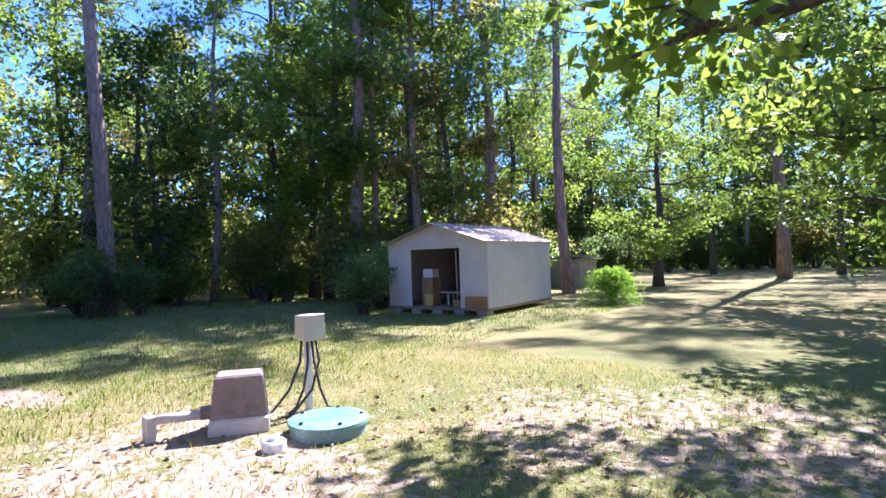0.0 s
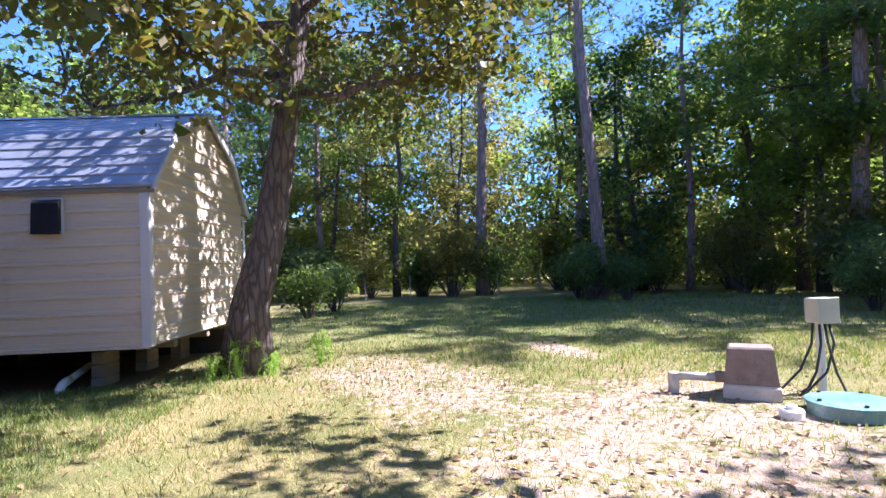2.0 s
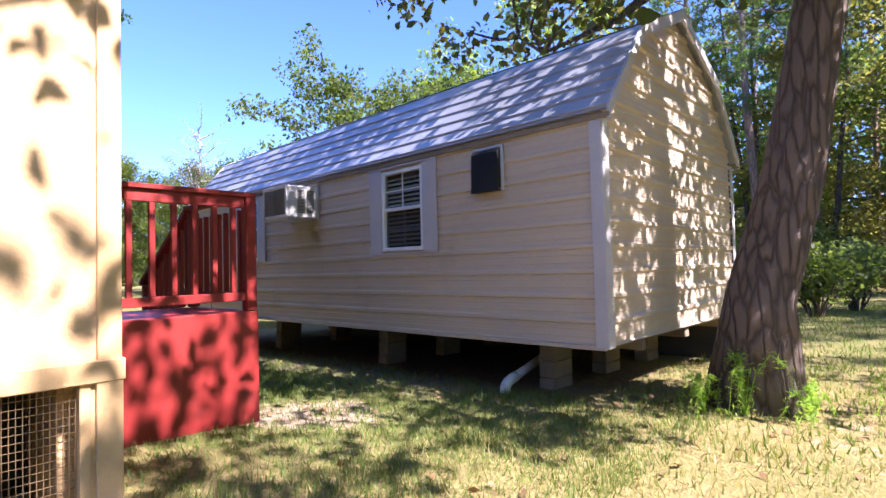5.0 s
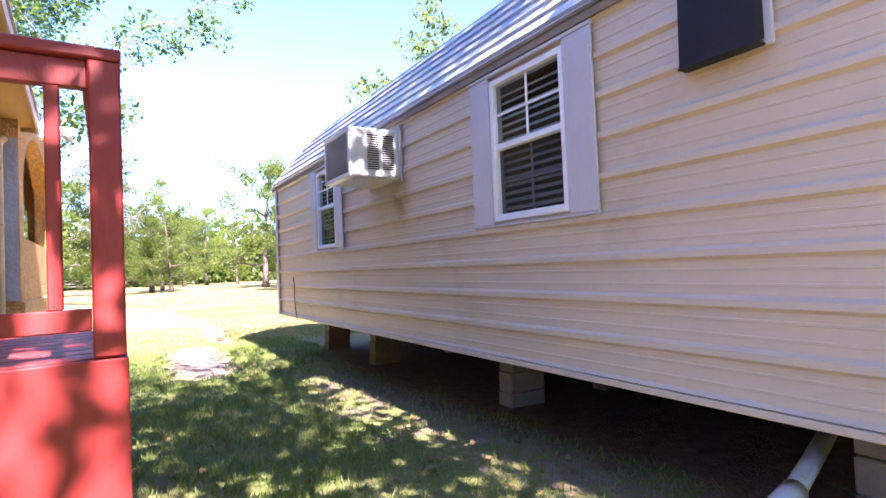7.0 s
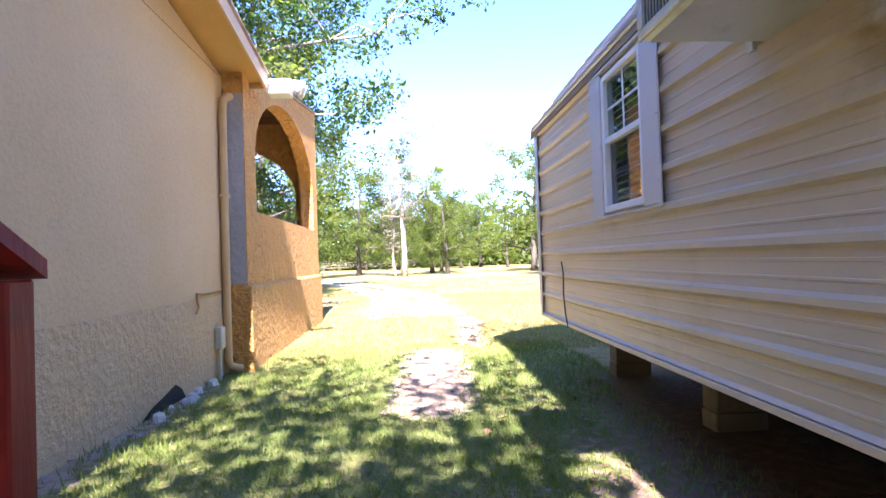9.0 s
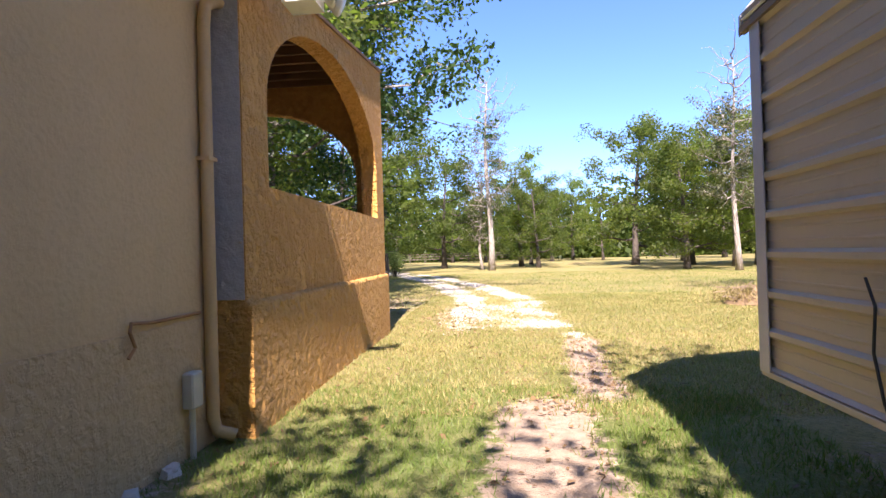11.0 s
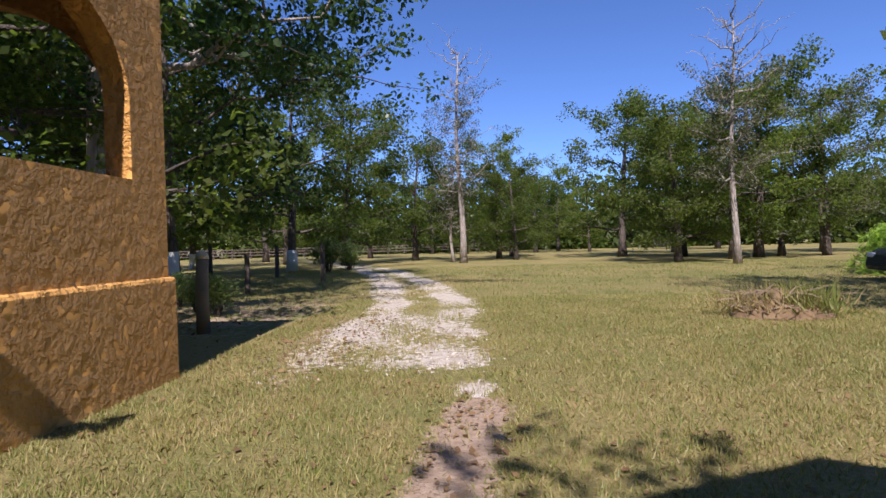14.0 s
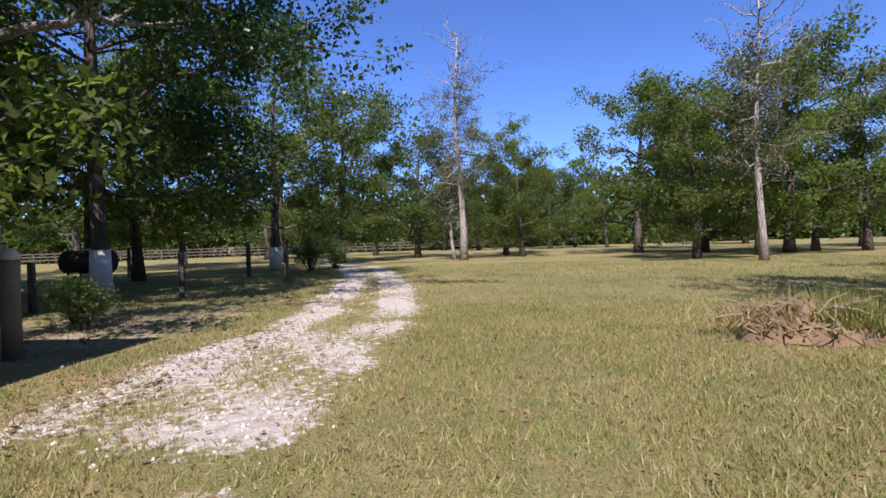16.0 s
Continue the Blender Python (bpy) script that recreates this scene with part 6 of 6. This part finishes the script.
def build_willow(x, y, seed, scale, strands):
    rng = np.random.default_rng(seed)
    t = thing("feathery_shrub", "bright green feathery shrub with drooping fronds", "shrub")
    st, cen = Shape(), []
    for k in range(strands):
        az, r, h = rng.random() * 6.28, (0.4 + rng.random()) * scale, (1.0 + 0.8 * rng.random()) * scale
        pts = [(math.cos(az) * r * q, math.sin(az) * r * q, h * (1 - (1.55 * q - 0.78) ** 2) / 0.62 * 0.62 * 1.3 + 0.02 - 0.5 * scale * max(0.0, q - 0.75)) for q in (0, 0.2, 0.45, 0.7, 1.0)]
        pts = [(a, b, max(0.0, c - pts[0][2])) for a, b, c in pts]
        st.tube(pts, [0.02 * scale, 0.015 * scale, 0.01 * scale, 0.006 * scale, 0.003 * scale], 4, False)
        p = np.array(pts)
        for i in range(1, 5):
            m = 26 if scale > 0.6 else 30
            q = rng.random((m, 1))
            cen.append(p[i - 1] + (p[i] - p[i - 1]) * q + rng.normal(size=(m, 3)) * 0.05 * scale)
    part("stem", st, M["fern_leaf"], t)
    c = np.concatenate(cen)
    c[:, 2] = np.maximum(c[:, 2], 0.02)
    part("foliage", leaf_cloud("foliage", c, (0.16 * scale ** 0.5 if scale > 0.6 else 0.05), rng, 5.0, -0.1), M["fern_leaf"], t)
    t.matrix_basis = pose(x, y, gz(x, y))


build_willow(21.7, 32.8, 61, 1.15, 110)
build_willow(8.9, -17.2, 63, 0.85, 60)
for k, (wx, wy, ws) in enumerate(((10.35, 2.35, 0.42), (9.45, 3.45, 0.42), (9.62, 2.95, 0.26), (9.25, 3.75, 0.26))):
    build_willow(wx, wy, 64 + k, ws, 8)
# bright vine on a trunk at the wood's edge
vr = np.random.default_rng(9)
vine = thing("climbing_vine", "bright green vine climbing a tall trunk", "vine", pose(27.2, -16.2, 0))
vc = np.stack([27.2 + vr.normal(size=1500) * 0.45, -16.2 + vr.normal(size=1500) * 0.45, 1.5 + 9.5 * vr.random(1500)], -1)
part("vine_stem", Shape().tube([(27.2, -16.2, -0.1), (27.3, -16.1, 5), (27.1, -16.3, 11)], [0.16, 0.12, 0.07], 8), M["dark_bark"], vine)
part("foliage", leaf_cloud("foliage", vc, 0.2, vr), M["fern_leaf"], vine)


# ---------- field things ----------
def build_car():
    car = thing("parked_car", "dark blue estate car parked on the grass", "car")
    W = 0.88
    prof = [(-2.3, 0.35), (-2.32, 0.62), (-2.26, 0.90), (-2.12, 1.02), (-1.75, 1.52), (-1.45, 1.62), (0.1, 1.60), (0.45, 1.50), (0.98, 1.03), (1.95, 0.90), (2.2, 0.74), (2.26, 0.42), (2.2, 0.30), (-2.2, 0.28)]
    body = Shape()
    n = len(prof)
    ringset = []
    for y, k in ((-W, 0.86), (-W + 0.1, 1.0), (W - 0.1, 1.0), (W, 0.86)):
        ringset.append([(x * (0.985 if k < 1 else 1), y * (1.0 if z < 1.05 else 1 - 0.22 * (z - 1.05) / 0.57), 0.3 + (z - 0.3) * (1.0 if k == 1 else 0.965)) for x, z in prof])
    flat = [p for r in ringset for p in r]
    faces = [(i * n + j, i * n + (j + 1) % n, (i + 1) * n + (j + 1) % n, (i + 1) * n + j) for i in range(3) for j in range(n)]
    body.add(flat, faces + [tuple(range(n)), tuple(range(4 * n - 1, 3 * n - 1, -1))])
    part("body", body, M["car_paint"], car, smooth=False)
    for sg in (-1, 1):
        yy = sg * (W + 0.004)
        for a, b, c, d in ((-1.62, -0.72, -1.86, -0.72), (-0.62, 0.18, -0.62, 0.55)):
            part("side_window", Shape().add([(c, yy * 0.995, 1.08), (d, yy * 0.995, 1.08), (b, yy * 0.91, 1.48), (a, yy * 0.91, 1.48), (c, yy * 0.985, 1.08), (d, yy * 0.985, 1.08), (b, yy * 0.90, 1.48), (a, yy * 0.90, 1.48)],
                                            [(0, 1, 2, 3), (7, 6, 5, 4), (0, 4, 5, 1), (3, 2, 6, 7)]), M["lamp_glass"], car)
        part("tail_lamp", Shape().soft_box(-2.335, -2.22, sg * 0.62 - 0.14, sg * 0.62 + 0.14, 0.72, 0.88, 0.02), M["red_lens"], car)
        part("headlamp", Shape().soft_box(2.10, 2.24, sg * 0.6 - 0.16, sg * 0.6 + 0.16, 0.66, 0.78, 0.02), M["white_plastic"], car)
        for wx in (-1.35, 1.4):
            wh = part("tyre", Shape().tube([(wx, sg * 0.70, 0.32), (wx, sg * 0.72, 0.32), (wx, sg * 0.88, 0.32), (wx, sg * 0.90, 0.32)], [0.28, 0.32, 0.32, 0.28], 24), M["tyre"], car, smooth=True)
            part("rim", Shape().tube([(wx, sg * 0.89, 0.32), (wx, sg * 0.912, 0.32)], [0.2, 0.18], 18), M["steel"], wh)
    part("rear_window", Shape().add([(-2.10, -0.66, 1.07), (-2.10, 0.66, 1.07), (-1.80, 0.6, 1.50), (-1.80, -0.6, 1.50), (-2.08, -0.66, 1.06), (-2.08, 0.66, 1.06), (-1.78, 0.6, 1.49), (-1.78, -0.6, 1.49)], [(0, 3, 2, 1), (4, 5, 6, 7), (0, 1, 5, 4), (3, 7, 6, 2)]), M["lamp_glass"], car)
    part("windscreen", Shape().add([(0.50, -0.6, 1.50), (0.50, 0.6, 1.50), (1.0, 0.68, 1.06), (1.0, -0.68, 1.06), (0.48, -0.6, 1.49), (0.48, 0.6, 1.49), (0.98, 0.68, 1.05), (0.98, -0.68, 1.05)], [(0, 3, 2, 1), (4, 5, 6, 7), (0, 1, 5, 4), (3, 7, 6, 2)]), M["lamp_glass"], car)
    part("rear_bumper", Shape().soft_box(-2.38, -2.2, -0.84, 0.84, 0.36, 0.58, 0.04), M["car_paint"], car)
    part("number_plate", Shape().soft_box(-2.40, -2.383, -0.16, 0.16, 0.62, 0.72, 0.004), M["white_plastic"], car)
    car.matrix_basis = pose(21.5, 29.8, gz(21, 30), 0, 0, 170)


def build_brush_pile():
    rng = np.random.default_rng(70)
    bp = thing("brush_pile", "heap of dry sticks and brown grass on the lawn", "brush pile", pose(13.4, 24.0, 0))
    mound = Shape()
    n, m = 22, 7
    pts = []
    for j in range(m + 1):
        for i in range(n):
            a, r = 2 * math.pi * i / n, j / m
            hgt = 0.40 * (1 - r ** 1.6) * (1 + 0.25 * math.sin(3 * a + 4 * r))
            pts.append((13.4 + math.cos(a) * r * 0.85, 24.0 + math.sin(a) * r * 0.6, gz(13.4, 24) - 0.02 + max(0.0, hgt) + 0.02 * rng.normal() * (r < 0.95)))
    mound.add(pts, [(j * n + i, j * n + (i + 1) % n, (j + 1) * n + (i + 1) % n, (j + 1) * n + i) for j in range(m) for i in range(n)])
    part("soil_mound", mound, M["mound"], bp, smooth=True)
    for k in range(90):
        c = np.array([13.3 + rng.normal() * 0.38, 24.0 + rng.normal() * 0.28, 0.12 + 0.3 * rng.random()])
        d = unit(np.array([rng.normal(), rng.normal(), 0.25 * rng.normal()])) * (0.2 + 0.4 * rng.random())
        part("stick", Shape().tube([c - d / 2, c + d * 0.1 + rng.normal(size=3) * 0.02, c + d / 2], [0.012, 0.01, 0.005], 4, False), M["old_wood"], bp)
    for nm, q, ox, sx, tall, mat in (("dry_grass", 1600, 13.35, 0.46, 0.30, "dry_stalk"), ("green_weed", 1500, 13.75, 0.26, 0.42, "grass")):
        base = np.stack([ox + rng.normal(size=q) * sx, 24.0 + rng.normal(size=q) * 0.26, np.full(q, 0.06) + 0.2 * rng.random(q)], -1)
        tip = base + np.stack([rng.normal(size=q) * 0.12, rng.normal(size=q) * 0.12, tall * (0.35 + 0.8 * rng.random(q) ** 2)], -1)
        w = np.stack([rng.normal(size=q), rng.normal(size=q), np.zeros(q)], -1) * 0.007
        part(nm, raw_mesh(nm, np.stack([base - w, base + w, tip], 1).reshape(-1, 3), np.arange(3 * q), 3), M[mat], bp)


def build_smoker():
    s = thing("barrel_smoker", "black steel barrel smoker on legs under the oak", "smoker", pose(-2.95, 32.2, 0))
    x, y = -2.95, 32.2
    part("barrel", Shape().tube([(x - 0.75, y, 1.0), (x - 0.72, y, 1.0), (x + 0.72, y, 1.0), (x + 0.75, y, 1.0)], [0.3, 0.36, 0.36, 0.3], 20), M["black_metal"], s, smooth=True)
    for dx in (-0.5, 0.5):
        for dy in (-0.22, 0.22):
            part("leg", Shape().tube([(x + dx, y + dy, 0.8), (x + dx * 1.1, y + dy * 1.3, -0.03)], 0.025, 6), M["black_metal"], s)
    part("chimney", Shape().tube([(x + 0.55, y, 1.3), (x + 0.55, y, 1.62)], 0.05, 10), M["black_metal"], s)
    part("shelf", Shape().soft_box(x - 0.6, x + 0.6, y - 0.6, y - 0.4, 0.78, 0.81, 0.005), M["black_metal"], s)


def build_fences():
    post = thing("stump_post", "weathered grey timber post with a pale rounded top", "post", pose(3.75, 23.1, 0))
    part("shaft", Shape().tube([(3.75, 23.1, -0.1), (3.74, 23.1, 0.6), (3.76, 23.11, 1.22)], [0.115, 0.105, 0.10], 12), M["old_wood"], post, smooth=True)
    part("cap", Shape().tube([(3.76, 23.11, 1.221), (3.76, 23.11, 1.30), (3.77, 23.11, 1.36)], [0.108, 0.095, 0.04], 12), M["pale_concrete"], post, smooth=True)
    for k, (x, y, h, r) in enumerate(((2.0, 35.4, 1.5, 0.09), (-1.5, 39.5, 1.5, 0.10), (-5.6, 41.0, 1.6, 0.10), (-9.5, 42.5, 1.5, 0.09), (1.0, 30.8, 1.2, 0.08), (-0.4, 27.6, 1.1, 0.08))):
        p = thing("fence_post", "dark round timber fence post in the grass", "fence post", pose(x, y, 0), "posts beside the track")
        part("shaft", Shape().tube([(x, y, -0.1), (x + 0.01, y, h * 0.6), (x, y + 0.01, h)], [r * 1.05, r, r * 0.92], 10), M["dark_bark"], p)
    # thin fence along the woods
    for k in range(9):
        x, y = 28.6 + 0.12 * k, 5.5 - 2.3 * k
        p = thing("wire_fence_post", "thin pale metal fence post at the wood's edge", "fence post", pose(x, y, 0), "posts along the woods")
        part("shaft", Shape().soft_box(x - 0.025, x + 0.025, y - 0.025, y + 0.025, -0.05, 1.25, 0.005), M["grey_bark"], p)
    # distant board fence
    fc = thing("board_fence", "long pale board fence across the far pasture", "fence", pose(-20, 66, 0))
    a, b = np.array([-55.0, 74.0]), np.array([12.0, 100.0])
    n = 30
    for k in range(n + 1):
        q = a + (b - a) * k / n
        part("post", Shape().soft_box(q[0] - 0.08, q[0] + 0.08, q[1] - 0.08, q[1] + 0.08, -0.05, 1.35, 0.01), M["oak_bark"], fc)
    for z in (0.45, 0.85, 1.22):
        d = (b - a) / np.linalg.norm(b - a)
        nn = np.array([-d[1], d[0]]) * 0.1
        s = Shape().add([(a[0] - nn[0], a[1] - nn[1], z), (b[0] - nn[0], b[1] - nn[1], z), (b[0] - nn[0], b[1] - nn[1], z + 0.14), (a[0] - nn[0], a[1] - nn[1], z + 0.14),
                         (a[0] - nn[0] * 1.4, a[1] - nn[1] * 1.4, z), (b[0] - nn[0] * 1.4, b[1] - nn[1] * 1.4, z), (b[0] - nn[0] * 1.4, b[1] - nn[1] * 1.4, z + 0.14), (a[0] - nn[0] * 1.4, a[1] - nn[1] * 1.4, z + 0.14)],
                        [(0, 1, 2, 3), (7, 6, 5, 4), (0, 4, 5, 1), (3, 2, 6, 7), (0, 3, 7, 4), (1, 5, 6, 2)])
        part("rail", s, M["oak_bark"], fc)


build_car()
build_brush_pile()
build_smoker()
build_fences()


for bx, by, bs in ((2.0, 26.0, 0.34), (0.9, 27.2, 0.4), (2.9, 25.2, 0.4), (-0.6, 26.2, 0.6), (0.2, 24.6, 0.5), (-0.2, 43.5, 0.9), (0.6, 45, 0.8)):
    put(bush_a, bx, by, bx * 70, bs)


def build_rubble():
    rng = np.random.default_rng(88)
    rb = thing("rubble", "broken pale plaster lumps at the foot of the house wall", "rubble", pose(4.86, 12.9, 0.02))
    for k in range(11):
        x, y, s = 4.80 + 0.14 * rng.random(), 12.2 + 1.6 * rng.random(), 0.025 + 0.05 * rng.random()
        z = gz(x, y)
        p = [(x + s * math.cos(a) * (0.7 + 0.5 * rng.random()), y + s * 1.5 * math.sin(a) * (0.7 + 0.5 * rng.random()), z - 0.02) for a in np.arange(6) * 1.047]
        q = [(x + s * 0.6 * math.cos(a), y + s * math.sin(a), z + s * (0.5 + 0.5 * rng.random())) for a in np.arange(6) * 1.047]
        part("lump", Shape().add(p + q, [(i, (i + 1) % 6, 6 + (i + 1) % 6, 6 + i) for i in range(6)] + [(6, 7, 8, 9, 10, 11)]), M["pale_concrete"], rb)
    # flat black sheet on the wall: the gap's shade put into its colour
    hole = Shape().add([(HX + 0.0135, 12.15, 0.02), (HX + 0.0135, 12.35, 0.10), (HX + 0.0135, 12.62, 0.15), (HX + 0.0135, 12.86, 0.20), (HX + 0.0135, 13.0, 0.13), (HX + 0.0135, 13.1, 0.02)], [(0, 1, 2, 3, 4, 5)])
    part("wall_break", hole, M["black_metal"], rb, "flat black patch put in for the shaded broken gap at the wall foot")


build_rubble()


def build_far_sheds():
    b = thing("lean_to", "low grey lean-to behind the shed among weeds", "lean-to", pose(15.2, -25.5, 0))
    part("wall", Shape().box(13.6, 16.8, -26.5, -24.6, -0.1, 1.35), M["concrete"], b)
    part("roof", Shape().prism([(-26.7, 1.36), (-24.3, 1.52), (-24.3, 1.58), (-26.7, 1.42)], lambda u, w, q: (q, u, w), 13.3, 17.1), M["roof_metal"], b)
    o = thing("distant_shed", "small blue-grey shed among the far trees", "shed", pose(34, 96, 0))
    part("wall", Shape().box(32.5, 36, 94, 98, -0.1, 1.6), M["dark_room"], o)
    part("roof", Shape().prism([(93.6, 1.61), (96, 2.1), (98.4, 1.61), (98.4, 1.7), (96, 2.2), (93.6, 1.7)], lambda u, w, q: (q, u, w), 32.2, 36.3), M["black_metal"], o)


build_far_sheds()


def build_backdrop():
    """A plain dark ridge of distant forest all round, beyond the built trees."""
    r = np.random.default_rng(900)
    n = 240
    sh = Shape()
    pts = []
    for ring, rad in ((0, 150.0), (1, 152.0)):
        for k in range(n):
            a = 2 * math.pi * k / n
            pts.append((math.cos(a) * rad, 20 + math.sin(a) * rad, -1.0 if ring == 0 else 9.5 + 2.5 * math.sin(k * 0.9) * math.sin(k * 0.37) + r.random() * 1.5))
    sh.add(pts, [(k, (k + 1) % n, n + (k + 1) % n, n + k) for k in range(n)])
    tagged(part("backdrop", sh, M["far_forest"]), "distant dark forest on the horizon", "backdrop", kind="structure")
    # the same, nearer, behind the wood at the back of the clearing
    sh, m = Shape(), 420
    pts = []
    for ring in (0, 1):
        for k in range(m):
            a = radians(-105 + 150 * k / (m - 1))
            pts.append((math.cos(a) * 62, -4 + math.sin(a) * 62, -1.0 if ring == 0 else 5.5 + 1.2 * math.sin(k * 0.17) * math.sin(k * 0.066) + 2.6 * r.random()))
    sh.add(pts, [(k, k + 1, m + k + 1, m + k) for k in range(m - 1)])
    tagged(part("backdrop", sh, M["far_forest"]), "dim depth of the wood behind the clearing", "backdrop", kind="structure")


build_backdrop()


# ---------- turf, litter and stones underfoot ----------
def scatter(count, x0, x1, y0, y1, seed):
    r = np.random.default_rng(seed)
    return r, x0 + (x1 - x0) * r.random(count), y0 + (y1 - y0) * r.random(count)


def clear_of_walls(x, y):
    house = (x < HX + 0.02) & (y > HY0 - 0.03) & (y < 20.1)
    porch = (x < 5.11) & (y > 14.4) & (y < 20.12)
    deck = (x > 4.7) & (x < 6.25) & (y > 6.2) & (y < 9.05)
    cabin_in = (x > CX0 + 0.5) & (x < CX1) & (y > CY0 + 0.5) & (y < CY1 - 0.3)
    lid = np.hypot(x - 6.08, y + 3.52) < 0.41
    slab = np.hypot(x - 6.91, y + 3.05) < 0.33
    return ~(house | porch | deck | cabin_in | lid | slab)


def grass_patch(name, label, count, x0, x1, y0, y1, height, width, seed, mat="grass"):
    r, x, y = scatter(count, x0, x1, y0, y1, seed)
    bare = np.maximum(soil(x, y), gravel(x, y) * 1.15)
    clump = 0.5 + 0.5 * np.sin(x * 3.1 + 1.7 * np.sin(y * 2.3)) * np.sin(y * 2.7 + 1.3 * np.sin(x * 1.9))
    keep = clear_of_walls(x, y) & (r.random(count) > bare * 1.02 - 0.08 * clump) & (r.random(count) < 0.45 + 0.55 * clump)
    x, y = x[keep], y[keep]
    n = len(x)
    clump = clump[keep]
    b = np.stack([x, y, gh(x, y) - 0.005], -1)
    tip = b + np.stack([r.normal(size=n) * 0.028, r.normal(size=n) * 0.028, height * (0.45 + 0.5 * r.random(n) + 0.5 * clump * r.random(n))], -1)
    s = unit(np.stack([r.normal(size=n), r.normal(size=n), np.zeros(n)], -1)) * width
    ob = new(name, raw_mesh(name, np.stack([b - s, b + s, tip], 1).reshape(-1, 3), np.arange(3 * n), 3))
    ob.data.materials.append(M[mat])
    tagged(ob, label, "grass", kind="stuff")


grass_patch("grass", "short patchy lawn grass, part dry", 90000, -1, 12, -8, 5, 0.075, 0.006, 801)
grass_patch("grass", "short green grass between the house and the cabin", 90000, 4.7, 9.4, 3.5, 16, 0.075, 0.005, 802, "yard_grass")
grass_patch("grass", "mown lawn grass of the front field", 190000, 5.0, 15, 15, 28, 0.06, 0.006, 803)
grass_patch("dry_grass", "dead straw-coloured blades among the lawn", 50000, 5.0, 15, 15, 27, 0.07, 0.005, 806, "dry_stalk")
grass_patch("grass", "mown grass farther out in the field", 70000, -3, 26, 24, 46, 0.08, 0.010, 804)
grass_patch("grass", "rough grass of the back clearing", 60000, 8, 26, -16, 6, 0.10, 0.010, 805, "yard_grass")


def litter_patch(name, label, count, x0, x1, y0, y1, size, seed, lump):
    r, x, y = scatter(count, x0, x1, y0, y1, seed)
    w = np.clip(0.15 + soil(x, y), 0, 1)
    keep = clear_of_walls(x, y) & (r.random(count) < w)
    c = np.stack([x[keep], y[keep], gh(x[keep], y[keep]) + 0.012 + 0.01 * r.random(keep.sum())], -1)
    ob = new(name, leaf_cloud(name, c, size, r, 1.6, 1.6))
    ob.data.materials.append(M["litter"])
    tagged(ob, label, "leaf litter", kind="stuff")


def straw(name, label, count, cx, cy, rx, ry, h, seed):
    r = np.random.default_rng(seed)
    x, y = cx + r.normal(size=count) * rx, np.minimum(cy + r.normal(size=count) * ry, HY0 - 0.05)
    b = np.stack([x, y, gh(x, y)], -1)
    tip = b + np.stack([r.normal(size=count) * 0.09, r.normal(size=count) * 0.07, h * (0.3 + 0.8 * r.random(count))], -1)
    s = unit(np.stack([r.normal(size=count), r.normal(size=count), np.zeros(count)], -1)) * 0.004
    ob = new(name, raw_mesh(name, np.stack([b - s, b + s, tip], 1).reshape(-1, 3), np.arange(3 * count), 3))
    ob.data.materials.append(M["dry_stalk"])
    tagged(ob, label, "straw", kind="stuff")


straw("dry_straw", "dry straw caught against the crawl-space mesh", 1100, 4.62, 4.9, 0.2, 0.12, 0.16, 831)
litter_patch("fallen_leaves", "dry brown leaves scattered over the bare yard", 9000, 0, 12, -7, 4.5, 0.06, 811, 0)
litter_patch("fallen_leaves", "dry leaves along the walls and path", 2600, 4.8, 10, 4, 19, 0.05, 812, 0)
litter_patch("fallen_leaves", "small brown leaves lying in the front lawn", 14000, 5, 15, 15, 25, 0.045, 814, 0)
litter_patch("fallen_leaves", "brown leaf litter under the trees by the track", 3500, -2, 7, 20, 34, 0.07, 813, 0)


def stones(name, label, count, seed):
    """Pale stones of the track, too many to count."""
    r, x, y = scatter(count, 4.5, 8.9, 19.3, 33, seed)
    keep = r.random(count) < gravel(x, y) ** 1.5
    x, y = x[keep], y[keep]
    n = len(x)
    s = 0.012 + 0.022 * r.random((n, 1, 1)) ** 2
    octa = np.array([[1, 0, 0], [0, 1, 0], [-1, 0, 0], [0, -1, 0], [0, 0, 0.7], [0, 0, -0.6]], float)
    co = octa[None] * s * (0.7 + 0.6 * r.random((n, 6, 1))) + np.stack([x, y, gh(x, y) + 0.004], -1)[:, None, :]
    tri = np.array([[0, 1, 4], [1, 2, 4], [2, 3, 4], [3, 0, 4], [1, 0, 5], [2, 1, 5], [3, 2, 5], [0, 3, 5]])
    f = (tri[None] + 6 * np.arange(n)[:, None, None]).reshape(-1)
    ob = new(name, raw_mesh(name, co.reshape(-1, 3), f, 3))
    ob.data.materials.append(M["pale_concrete"])
    tagged(ob, label, "stones", kind="stuff")


stones("track_stones", "pale gravel stones on the worn track", 3000, 821)
